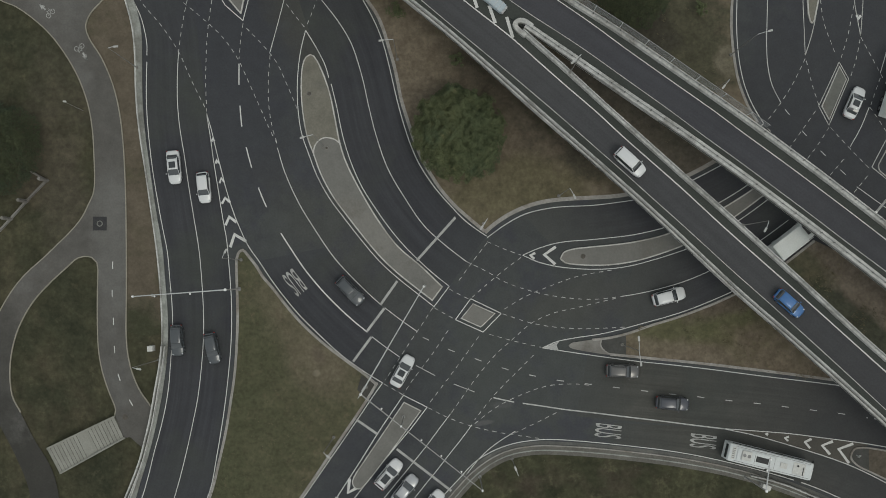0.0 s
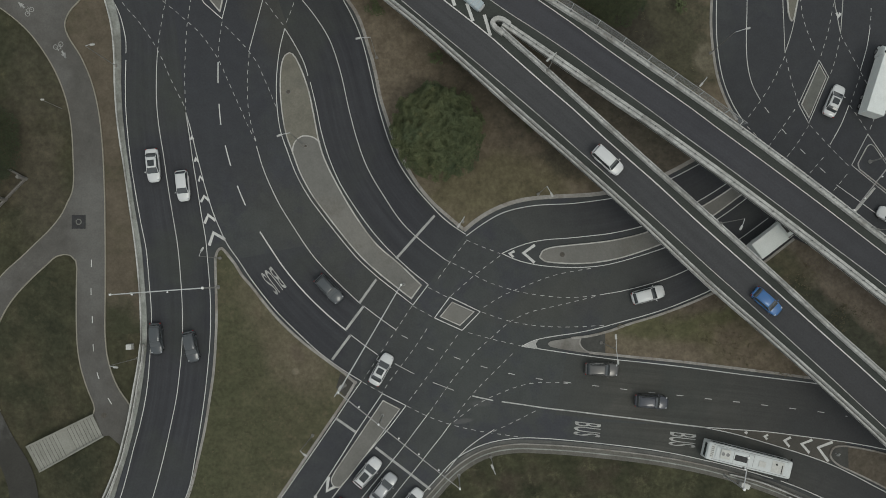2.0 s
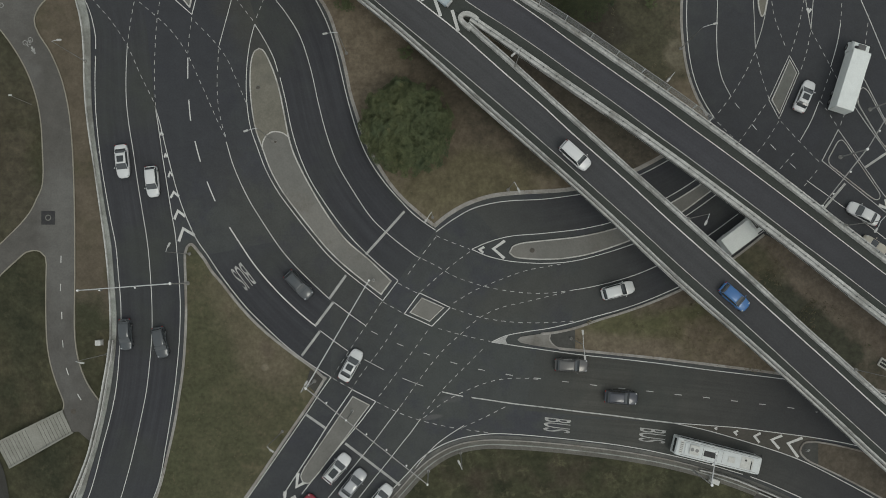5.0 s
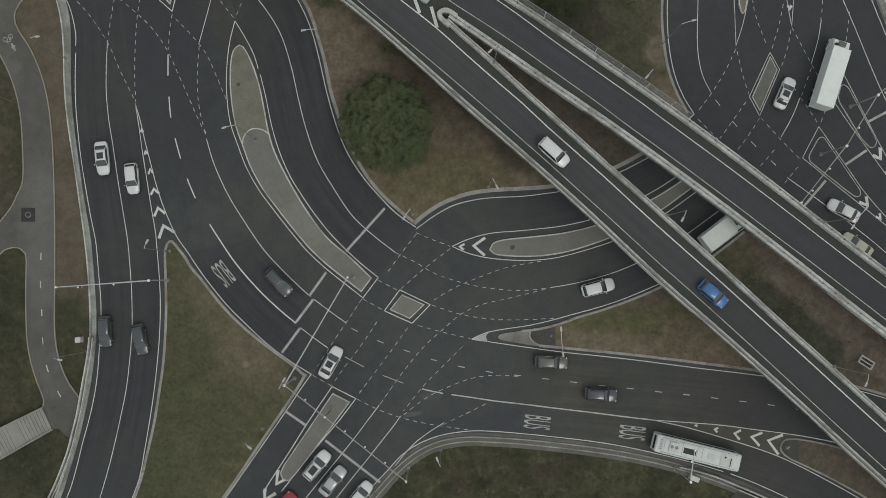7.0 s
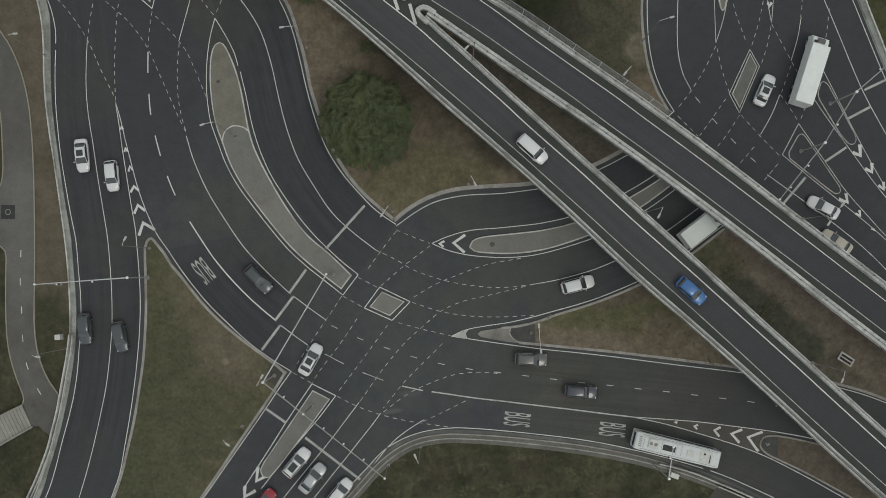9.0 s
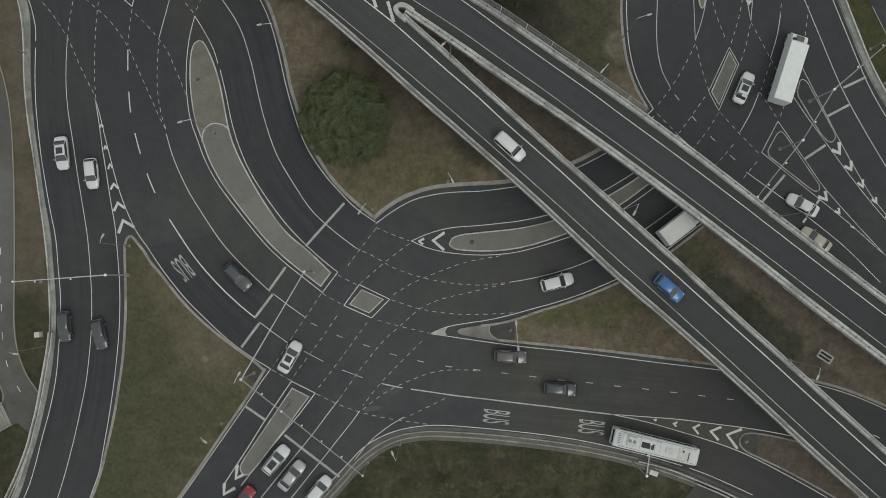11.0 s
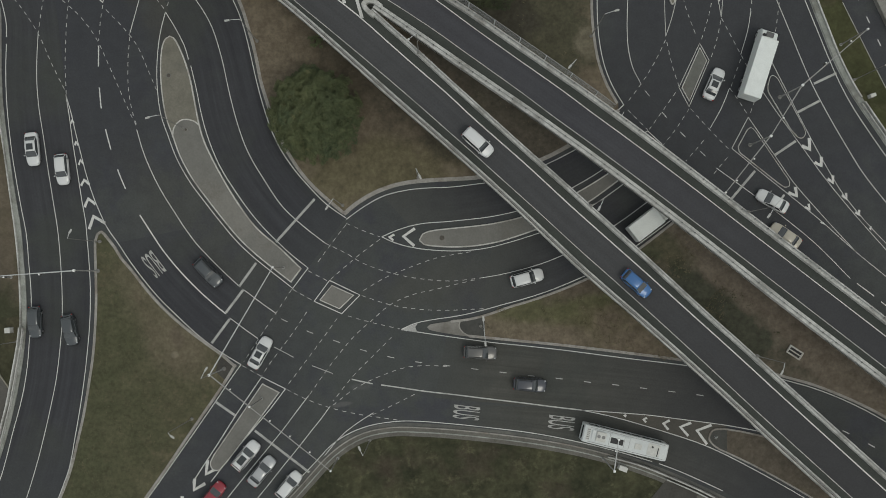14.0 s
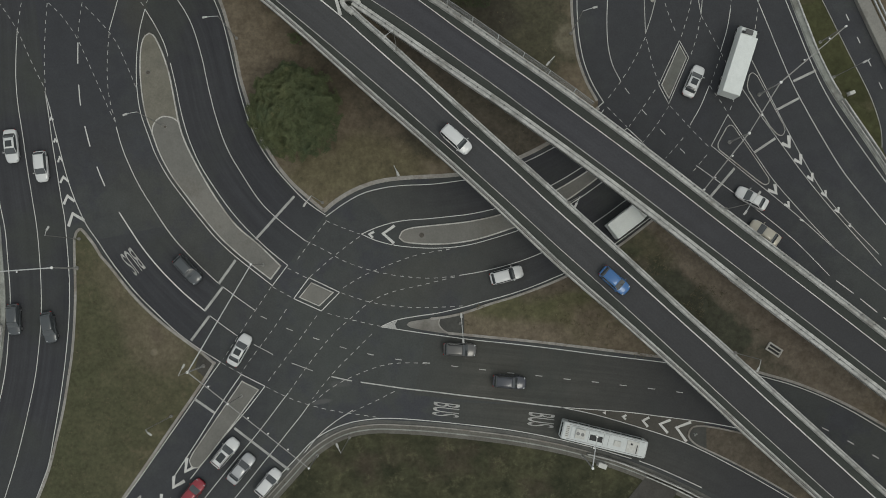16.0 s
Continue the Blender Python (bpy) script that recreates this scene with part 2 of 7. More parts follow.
GREEN = material("green_grass", (0.046, 0.049, 0.023), (0.07, 0.071, 0.034), 0.12, 1.6, 1.2, 0.15, 1.0, 0.7, third=(0.075, 0.066, 0.041), third_scale=0.2, third_at=(0.55, 0.7), mottle=0.22)
CONCRETE = material("concrete", (0.2, 0.195, 0.18), (0.27, 0.262, 0.24), 0.2, 4.0, 1.0, 0.12, 0.9, 0.2, third=(0.16, 0.15, 0.135), third_scale=0.12)
KERB = material("kerb_concrete", (0.25, 0.238, 0.218), (0.345, 0.332, 0.308), 0.4, 4.0, 1.2, 0.18, 0.9, 0.2, third=(0.22, 0.197, 0.172), third_scale=0.3)
KERB_PALE = material("pale_kerb", (0.43, 0.425, 0.4), (0.56, 0.55, 0.52), 0.4, 4.0, 1.2, 0.16, 0.9, 0.2, third=(0.34, 0.325, 0.295), third_scale=0.3)
GUTTER = material("gutter_concrete", (0.095, 0.096, 0.09), (0.125, 0.125, 0.116), 0.3, 4.0, 1.2, 0.15, 0.9, 0.2, third=(0.14, 0.138, 0.125), third_scale=0.2, mottle=0.12)
STRIP = material("weathered_strip", (0.235, 0.245, 0.225), (0.33, 0.34, 0.315), 0.3, 4.0, 1.3, 0.16, 0.9, 0.2, third=(0.19, 0.19, 0.172), third_scale=0.2, mottle=0.14)
RAIL = material("dull_rail", (0.2, 0.205, 0.2), (0.28, 0.285, 0.28), 0.8, 6.0, 1.0, 0.15, 0.6, 0.05)
INFILL = material("island_infill", (0.155, 0.152, 0.139), (0.182, 0.179, 0.165), 0.2, 4.0, 1.0, 0.09, 0.92, 0.25, third=(0.2, 0.194, 0.176), third_scale=0.09, mottle=0.06, tint=(0.142, 0.134, 0.118), tint_scale=0.18, tint_at=(0.55, 0.72))
LOZENGE = material("lozenge_infill", (0.128, 0.13, 0.119), (0.16, 0.161, 0.148), 0.3, 4.0, 1.0, 0.1, 0.92, 0.25, third=(0.125, 0.116, 0.102), third_scale=0.2, mottle=0.08)
TAN = material("tan_infill", (0.155, 0.148, 0.122), (0.19, 0.18, 0.15), 0.25, 4.0, 1.0, 0.12, 0.92, 0.25, third=(0.16, 0.155, 0.132), third_scale=0.12, mottle=0.1)
PARAPET = material("parapet_concrete", (0.388, 0.388, 0.369), (0.533, 0.533, 0.509), 0.35, 3.0, 1.2, 0.24, 0.85, 0.15, third=(0.272, 0.267, 0.247), third_scale=0.3, third_at=(0.5, 0.66), mottle=0.14)
PAINT = material("road_paint", (0.52, 0.52, 0.5), (0.64, 0.64, 0.62), 0.5, 9.0, 1.0, 0.18, 0.8, 0.1, third=(0.324, 0.324, 0.307), third_scale=0.25, third_at=(0.54, 0.74))
TURN_PAINT = material("thin_turn_paint", (0.37, 0.37, 0.355), (0.5, 0.5, 0.48), 0.5, 5.0, 1.2, 0.2, 0.85, 0.1, third=(0.22, 0.22, 0.21), third_scale=0.3, third_at=(0.54, 0.72))
STOP_PAINT = material("stop_line_paint", (0.3, 0.3, 0.29), (0.45, 0.45, 0.43), 0.5, 6.0, 1.2, 0.2, 0.85, 0.1)
WORN = material("worn_paint", (0.28, 0.28, 0.27), (0.42, 0.42, 0.4), 0.6, 5.0, 1.2, 0.25, 0.85, 0.1)
STEEL = material("galvanised_steel", (0.42, 0.43, 0.43), (0.54, 0.55, 0.55), 1.5, 12.0, 1.0, 0.1, 0.5, 0.05)
POLE = material("weathered_steel", (0.27, 0.268, 0.255), (0.34, 0.338, 0.325), 1.5, 12.0, 1.0, 0.1, 0.6, 0.05)
EDGING = material("path_edging", (0.23, 0.215, 0.175), (0.31, 0.29, 0.24), 0.5, 5.0, 1.0, 0.15, 0.9, 0.1)
LAMP_POLE = material("dull_pole", (0.19, 0.188, 0.175), (0.24, 0.236, 0.22), 1.5, 12.0, 1.0, 0.1, 0.6, 0.05)
POST = material("post_steel", (0.07, 0.07, 0.068), (0.12, 0.12, 0.115), 2.0, 12.0, 1.0, 0.2, 0.6, 0.05)
DARK = material("dark_metal", (0.03, 0.03, 0.032), (0.05, 0.05, 0.05), 2.0, 12.0, 1.0, 0.2, 0.6, 0.05)
BARK = material("bark", (0.06, 0.045, 0.03), (0.12, 0.09, 0.06), 1.5, 9.0, 1.3, 0.3, 1.0, 0.6)

TAN_EARTH = material("tan_earth", (0.098, 0.082, 0.06), (0.125, 0.105, 0.078), 0.2, 3.0, 1.0, 0.15, 1.0, 0.5, third=(0.085, 0.077, 0.05), third_scale=0.12, third_at=(0.52, 0.66), mottle=0.15, stains=[((0.05, 0.052, 0.031), 1.0, -42, -9.5, 5.5, 6.0, 0)])
NOSING = material("dark_nosing", (0.07, 0.067, 0.056), (0.1, 0.096, 0.082), 0.8, 6.0, 1.0, 0.2, 0.9, 0.1)
STEP = material("step_concrete", (0.235, 0.235, 0.205), (0.3, 0.298, 0.265), 0.5, 5.0, 1.0, 0.12, 0.9, 0.2, per_object=0.08)
CUSHION = material("cushion_plastic", (0.36, 0.42, 0.45), (0.44, 0.5, 0.53), 0.8, 6.0, 1.0, 0.1, 0.6, 0.05)
LANTERN = material("lantern_grey", (0.4, 0.4, 0.39), (0.5, 0.5, 0.48), 3.0, 14.0, 1.0, 0.08, 0.5, 0.0)
WHITE = glossy("white_cap", (0.8, 0.8, 0.79), 0.4)
CABINET = material("off_white_paint", (0.5, 0.5, 0.47), (0.6, 0.6, 0.57), 1.5, 8.0, 1.0, 0.1, 0.5, 0.05)
LEAF = material("foliage", (0.07, 0.086, 0.046), (0.122, 0.138, 0.068), 0.45, 2.0, 1.0, 0.2, 0.9, 0.0, third=(0.066, 0.088, 0.056), third_scale=0.22, third_at=(0.52, 0.68), tint=(0.165, 0.158, 0.084), tint_scale=0.9, tint_at=(0.57, 0.74))
CROWN = material("crown_foliage", (0.084, 0.1, 0.05), (0.122, 0.134, 0.066), 0.5, 1.3, 1.2, 0.18, 0.9, 0.0, third=(0.074, 0.095, 0.053), third_scale=0.24, third_at=(0.46, 0.66), mottle=0.2, tint=(0.16, 0.155, 0.08), tint_scale=0.8, tint_at=(0.56, 0.74),
                 stains=[((0.078, 0.1, 0.054), 0.45, 3.2, -0.6, 3.6, 5.5, 0)])
LEAF_DARK = material("dark_foliage", (0.042, 0.052, 0.03), (0.078, 0.088, 0.046), 0.45, 2.0, 1.0, 0.2, 0.9, 0.0, third=(0.04, 0.055, 0.036), third_scale=0.22, third_at=(0.52, 0.68))
IRON = material("rusty_iron", (0.07, 0.063, 0.054), (0.105, 0.094, 0.08), 2.0, 12.0, 1.0, 0.2, 0.7, 0.05)
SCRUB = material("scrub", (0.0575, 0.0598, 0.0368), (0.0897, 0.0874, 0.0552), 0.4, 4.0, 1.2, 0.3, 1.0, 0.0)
STRAW = material("straw_tufts", (0.12, 0.105, 0.066), (0.165, 0.145, 0.095), 0.4, 4.0, 1.2, 0.2, 1.0, 0.0)
RUBBER = material("rubber", (0.012, 0.012, 0.013), (0.02, 0.02, 0.02), 3.0, 20.0, 1.0, 0.2, 0.85, 0.1)
RIM = glossy("alloy_rim", (0.45, 0.45, 0.46), 0.35, 0.8)
GLASS = glossy("tinted_glass", (0.026, 0.031, 0.034), 0.08, 0.0, 0.5)
WINDOW = glossy("car_window", (0.05, 0.056, 0.06), 0.06, 0.0, 1.0)
HEADLIGHT = glossy("headlight_lens", (0.5, 0.52, 0.54), 0.12, 0.2)
TAILLIGHT = glossy("tail_light_lens", (0.22, 0.015, 0.012), 0.2)
WHITE_CAR = glossy("white_car_paint", (0.62, 0.63, 0.63), 0.3, 0.0, 0.6)
TRUCK_WHITE = material("truck_white", (0.68, 0.71, 0.69), (0.76, 0.79, 0.77), 0.6, 6.0, 1.0, 0.05, 0.45, 0.02)
BUS_WHITE = material("bus_white", (0.55, 0.575, 0.57), (0.63, 0.655, 0.65), 0.7, 6.0, 1.0, 0.06, 0.45, 0.02, mottle=0.05)
TRIM_GREY = material("trim_grey", (0.2, 0.2, 0.195), (0.28, 0.28, 0.275), 2.0, 9.0, 1.0, 0.1, 0.6, 0.02)
SILVER_CAR = glossy("silver_car_paint", (0.42, 0.43, 0.44), 0.3, 0.4, 0.6)
BEIGE_CAR = glossy("beige_car_paint", (0.44, 0.41, 0.34), 0.3, 0.1, 0.6)
BLUE_CAR = glossy("blue_car_paint", (0.035, 0.13, 0.33), 0.3, 0.1, 0.7)
DARK_CAR = glossy("dark_car_paint", (0.062, 0.07, 0.076), 0.28, 0.3, 1.0)
RED_CAR = glossy("red_car_paint", (0.26, 0.018, 0.032), 0.3, 0.1, 0.7)
NAVY_CAR = glossy("navy_car_paint", (0.05, 0.055, 0.068), 0.28, 0.3, 1.0)
GREY_CAR = glossy("grey_car_paint", (0.115, 0.113, 0.11), 0.3, 0.4, 0.7)
WIRE = bpy.data.materials.new("wire_mesh")
WIRE.use_nodes = True
wire_n, wire_l = WIRE.node_tree.nodes, WIRE.node_tree.links
see = wire_n.new("ShaderNodeBsdfTransparent")
blend = wire_n.new("ShaderNodeMixShader")
blend.inputs["Fac"].default_value = 0.4
wire_n["Principled BSDF"].inputs["Base Color"].default_value = (0.4, 0.41, 0.41, 1)
wire_l.new(see.outputs["BSDF"], blend.inputs[1])
wire_l.new(wire_n["Principled BSDF"].outputs["BSDF"], blend.inputs[2])
wire_l.new(blend.outputs["Shader"], wire_n["Material Output"].inputs["Surface"])


# ---- builders ----
def smooth(points, step=0.6):
    """A smooth line through the points, as a list of 2D vectors about step apart."""
    p = [Vector(q) for q in points]
    if len(p) == 2:
        n = max(1, int((p[1] - p[0]).length / step))
        return [p[0].lerp(p[1], i / n) for i in range(n + 1)]
    p = [p[0] * 2 - p[1], *p, p[-1] * 2 - p[-2]]
    out = []
    for a, b, c, d in zip(p, p[1:], p[2:], p[3:]):
        n = max(1, round((c - b).length / step))
        t0, t1 = 0.0, max((b - a).length, 1e-3) ** 0.5
        t2 = t1 + max((c - b).length, 1e-3) ** 0.5
        t3 = t2 + max((d - c).length, 1e-3) ** 0.5
        for i in range(n):
            t = t1 + (t2 - t1) * i / n
            a1, a2, a3 = a.lerp(b, t / t1), b.lerp(c, (t - t1) / (t2 - t1)), c.lerp(d, (t - t2) / (t3 - t2))
            b1, b2 = a1.lerp(a2, t / t2), a2.lerp(a3, (t - t1) / (t3 - t1))
            out.append(b1.lerp(b2, (t - t1) / (t2 - t1)))
    return [*out, p[-2]]


def normals(line):
    """Unit normals to the left of a line, mitred at its bends."""
    out = []
    for i in range(len(line)):
        d = line[min(i + 1, len(line) - 1)] - line[max(i - 1, 0)]
        d = d.normalized() if d.length > 1e-6 else Vector((1, 0))
        out.append(Vector((-d.y, d.x)))
    return out


def shifted(line, left):
    return [p + n * left for p, n in zip(line, normals(line))]


def link(name, bm, mat):
    me = bpy.data.meshes.new(name)
    bm.to_mesh(me)
    bm.free()
    me.materials.append(mat)
    return new(name, me)


def part(name, bm, mat, parent, label=""):
    ob = link(name, bm, mat)
    ob.parent = parent
    return tagged(ob, label)


def empty_at(name, x, y, z=0.0, turn=0.0):
    ob = new(name)
    ob.matrix_basis = pose(x, y, z, 0, 0, turn)
    return ob


def sweep(bm, line, profile, height=None, closed=True):
    """Sweeps a profile of (left, up) pairs along a line on the plan."""
    rings = []
    for p, n in zip(line, normals(line)):
        base = height(p.x, p.y) if height else 0.0
        rings.append([bm.verts.new((p.x + n.x * s, p.y + n.y * s, base + u)) for s, u in profile])
    k = len(profile)
    for a, b in zip(rings, rings[1:]):
        for i in range(k if closed else k - 1):
            bm.faces.new((a[i], a[(i + 1) % k], b[(i + 1) % k], b[i]))
    if closed and k > 2:
        bm.faces.new(rings[0][::-1])
        bm.faces.new(rings[-1])
    return bm


def sweep_ring(bm, line, profile):
    """Sweeps a closed profile round a closed line."""
    k, m = len(profile), len(line)
    rings = []
    for i, p in enumerate(line):
        d0, d1 = (p - line[i - 1]).normalized(), (line[(i + 1) % m] - p).normalized()
        d = (d0 + d1).normalized() if (d0 + d1).length > 1e-4 else d1
        n = Vector((-d.y, d.x)) / max(0.6, Vector((-d.y, d.x)).dot(Vector((-d1.y, d1.x))))
        rings.append([bm.verts.new((p.x + n.x * s, p.y + n.y * s, u)) for s, u in profile])
    for i in range(m):
        a, b = rings[i], rings[(i + 1) % m]
        for j in range(k):
            bm.faces.new((a[j], a[(j + 1) % k], b[(j + 1) % k], b[j]))
    bmesh.ops.recalc_face_normals(bm, faces=bm.faces)
    return bm


def tube(bm, a, b, r0, r1=None, sides=8):
    """A straight tapered tube from a to b."""
    a, b, r1 = Vector(a), Vector(b), r0 if r1 is None else r1
    q = (b - a).to_track_quat("Z", "Y")
    rings = [[bm.verts.new(p + q @ Vector((r * math.cos(2 * math.pi * i / sides), r * math.sin(2 * math.pi * i / sides), 0))) for i in range(sides)]
             for p, r in ((a, r0), (b, r1))]
    for i in range(sides):
        j = (i + 1) % sides
        bm.faces.new((rings[0][i], rings[0][j], rings[1][j], rings[1][i]))
    bm.faces.new(rings[0][::-1])
    bm.faces.new(rings[1])
    return bm


def box(bm, centre, size, turn=0.0, bevel=0.0):
    """A box with its edges bevelled, turned about z by degrees."""
    made = bmesh.ops.create_cube(bm, size=1.0, matrix=Matrix.Translation(centre) @ Matrix.Rotation(radians(turn), 4, "Z") @ Matrix.Diagonal((*size, 1)))
    if bevel:
        edges = list({e for v in made["verts"] for e in v.link_edges})
        bmesh.ops.bevel(bm, geom=edges, offset=bevel, segments=2, affect="EDGES")
    return bm


def plate(bm, outline, top, grid=0.0, seed=1):
    """A filled outline whose points lie at the height top(x, y), with a jittered grid of inner points."""
    pts = [outline[0]]
    for p in outline[1:]:
        if (p - pts[-1]).length > 0.05:
            pts.append(p)
    if (pts[0] - pts[-1]).length < 0.05:
        pts.pop()
    n = len(pts)
    coords = [Vector((p.x, p.y)) for p in pts]
    if grid:
        rng = random.Random(seed)
        x0, x1 = min(p.x for p in pts), max(p.x for p in pts)
        y0, y1 = min(p.y for p in pts), max(p.y for p in pts)
        for i in range(int((x1 - x0) / grid) + 1):
            for j in range(int((y1 - y0) / grid) + 1):
                coords.append(Vector((x0 + (i + rng.uniform(0.2, 0.8)) * grid, y0 + (j + rng.uniform(0.2, 0.8)) * grid)))
    verts, _, faces, *_ = geometry.delaunay_2d_cdt(coords, [(i, (i + 1) % n) for i in range(n)], [list(range(n))], 1, 1e-4)
    made = [bm.verts.new((v.x, v.y, top(v.x, v.y))) for v in verts]
    for f in faces:
        face = bm.faces.new([made[i] for i in f])
        if face.normal.z < 0:
            face.normal_flip()
    bm.normal_update()
    for face in bm.faces:
        if face.normal.z < 0:
            face.normal_flip()
    return bm


def along(line, start, end):
    """The stretch of a line between two lengths."""
    out, run = [], 0.0
    for a, b in zip(line, line[1:]):
        d = (b - a).length
        if run + d > start and run < end and d > 0:
            if not out:
                out.append(a.lerp(b, max(0.0, (start - run) / d)))
            out.append(a.lerp(b, min(1.0, (end - run) / d)))
        run += d
    return out


def length(line):
    return sum((b - a).length for a, b in zip(line, line[1:]))


def stations(line, count):
    total = length(line)
    return [along(line, total * i / count, total * i / count + 0.01)[0] if i < count else line[-1] for i in range(count + 1)]


def deck_between(bm, left, right, top, thick, inset=0.0):
    """A slab between two lines, with its width and run laid out for wear along the lanes."""
    n = 60
    a, b = stations(left, n), stations(right, n)
    rings = []
    for p, q in zip(a, b):
        u = (q - p).normalized() * inset
        p, q = p + u, q - u
        rings.append([bm.verts.new((p.x, p.y, top)), bm.verts.new((q.x, q.y, top)), bm.verts.new((q.x, q.y, top - thick)), bm.verts.new((p.x, p.y, top - thick))])
    for r, s in zip(rings, rings[1:]):
        for i in range(4):
            bm.faces.new((r[i], r[(i + 1) % 4], s[(i + 1) % 4], s[i]))
    bm.faces.new(rings[0][::-1])
    bm.faces.new(rings[-1])
    bmesh.ops.recalc_face_normals(bm, faces=bm.faces)
    uv, run, wide = bm.loops.layers.uv.new("UVMap"), {}, (a[n // 2] - b[n // 2]).length
    uv_share, part_of = bm.loops.layers.uv.new("Share"), {}
    reach = 0.0
    for i, ring in enumerate(rings):
        reach += (a[i] - a[i - 1]).length if i else 0.0
        for v, across in zip(ring, (0.0, wide, wide, 0.0)):
            run[v] = (across * 0.9, reach * 0.035)
            part_of[v] = (across / wide, i / n)
    for face in bm.faces:
        for loop in face.loops:
            loop[uv].uv = run[loop.vert]
            loop[uv_share].uv = part_of[loop.vert]
    return bm


def ease(v):
    v = max(0.0, min(1.0, v))
    return v * v * (3 - 2 * v)


def dip(x, y):
    """The fall of the western verge towards the lower path."""
    return -2.5 * max(0.0, min(1.0, (-45.2 - x) / 9.0)) * ease((4.0 - y) / 20.0)


def mounded(x, y):
    return 0.12 - 0.08 * abs(noise.noise(Vector((x * 0.12, y * 0.12, 3.0))))


def verge_west(x, y):
    return 0.13 + dip(x - 1.1 * ease((-14.0 - y) / 4.0), y)


# ---- the plan: edges of verges, islands and paths ----
WEST_EDGE = [(-48.56, 46.85), (-46.49, 42.77), (-45.09, 39.51), (-43.99, 35.45), (-43.54, 31.40), (-43.41, 27.36), (-43.12, 23.32), (-42.59, 19.30), (-41.91, 15.28), (-41.04, 9.68), (-40.18, 4.01), (-39.65, -0.69), (-39.37, -4.67), (-39.25, -8.63), (-39.44, -12.58), (-39.87, -16.53), (-40.54, -20.47), (-41.45, -24.39), (-42.66, -28.31), (-43.73, -31.44), (-45.49, -35.35), (-47.79, -40.02)]
WEST_FACE = [(-46.55, 46.85), (-45.13, 42.77), (-43.88, 39.51), (-42.79, 35.45), (-42.58, 31.40), (-42.53, 27.36), (-42.32, 23.32), (-41.87, 19.30), (-41.27, 15.28), (-40.41, 9.68), (-39.39, 4.01), (-38.94, -0.69), (-38.58, -4.67), (-38.45, -8.63), (-38.73, -12.58), (-39.24, -16.53), (-39.99, -20.47), (-40.89, -24.39), (-42.03, -28.31), (-42.94, -31.44), (-44.71, -35.35), (-47.01, -40.02)]
TRI_LEFT = [(-29.10, 2.49), (-29.08, 0.90), (-28.98, -1.49), (-28.87, -5.46), (-28.93, -8.63), (-29.21, -13.37), (-29.73, -17.32), (-30.33, -21.25), (-31.16, -25.18), (-32.08, -29.10), (-32.84, -31.45), (-34.46, -35.35), (-36.39, -39.24)]
TRI_RIGHT = [(-27.51, 3.53), (-26.06, 1.69), (-25.18, 0.26), (-23.81, -1.33), (-21.81, -3.87), (-19.49, -6.49), (-16.70, -9.03), (-13.51, -11.48), (-10.89, -13.38), (-9.06, -14.96)]
TRI_FOOT = [(-9.06, -14.96), (-10.08, -16.69), (-11.66, -19.13), (-14.02, -22.59), (-15.99, -25.50), (-17.87, -28.32), (-19.91, -31.29), (-23.03, -35.74), (-25.37, -39.25)]
C_WEST = [(-14.70, 46.86), (-12.27, 42.38), (-10.81, 39.53), (-9.43, 37.50), (-8.46, 35.30), (-7.65, 32.63), (-6.93, 30.20), (-6.44, 28.01), (-5.87, 25.19), (-4.91, 22.04), (-3.94, 19.15), (-2.90, 16.73), (-1.54, 14.33), (-0.02, 12.08), (1.82, 10.00), (3.81, 8.24), (5.97, 6.40)]
C_SOUTH = [(5.97, 6.40), (7.80, 7.92), (10.20, 9.36), (12.60, 10.32), (15.00, 10.88), (18.20, 11.20), (21.40, 11.36), (25.39, 11.68), (30.20, 12.81), (34.21, 14.25), (38.39, 16.42), (42.26, 18.67), (44.86, 21.09)]
C_EAST = [(44.83, 22.07), (43.40, 24.65), (42.22, 27.96), (41.60, 31.59), (41.30, 35.64), (41.48, 39.70), (41.91, 44.58)]
G_NORTH = [(17.54, -9.58), (18.26, -9.11), (20.48, -8.71), (23.27, -8.40), (26.05, -7.76), (29.24, -6.65), (32.43, -5.70), (35.63, -4.59), (38.82, -3.32), (42.03, -1.81), (45.23, -0.06), (48.45, 2.17), (52.48, 5.29)]
G_SOUTH = [(17.54, -9.66), (18.88, -10.22), (22.06, -10.77), (26.03, -11.17), (30.00, -11.56), (37.14, -12.28), (45.07, -13.23), (52.99, -14.25), (60.12, -15.28), (64.88, -15.91)]
H_SOUTH = [(64.60, -15.69), (67.77, -16.64), (71.73, -17.75), (75.68, -19.26), (79.62, -21.08), (82.77, -22.81), (84.97, -24.08), (90.63, -27.55), (95.32, -30.86)]
I_NORTH = [(-6.47, -39.26), (-2.93, -34.97), (0.77, -30.83), (3.62, -27.70), (5.36, -26.21), (7.34, -24.95), (9.71, -24.01), (13.28, -23.46), (17.23, -23.54), (21.98, -23.86), (31.15, -24.88), (37.00, -25.83), (40.94, -26.69), (44.89, -27.79), (48.82, -29.12), (52.75, -30.69), (57.46, -32.88), (62.94, -35.77), (69.18, -39.68)]
J_TOP = [(57.13, -24.75), (57.69, -23.96), (58.96, -23.73), (60.55, -23.89), (63.71, -24.52), (66.87, -25.39), (71.61, -27.05), (77.12, -29.42), (82.62, -32.33), (87.32, -35.32)]
J_LOW = [(57.13, -25.06), (57.52, -25.85), (58.54, -26.64), (59.72, -27.19), (63.66, -29.08), (67.59, -31.21), (71.52, -33.49), (73.87, -35.06), (77.79, -37.96)]
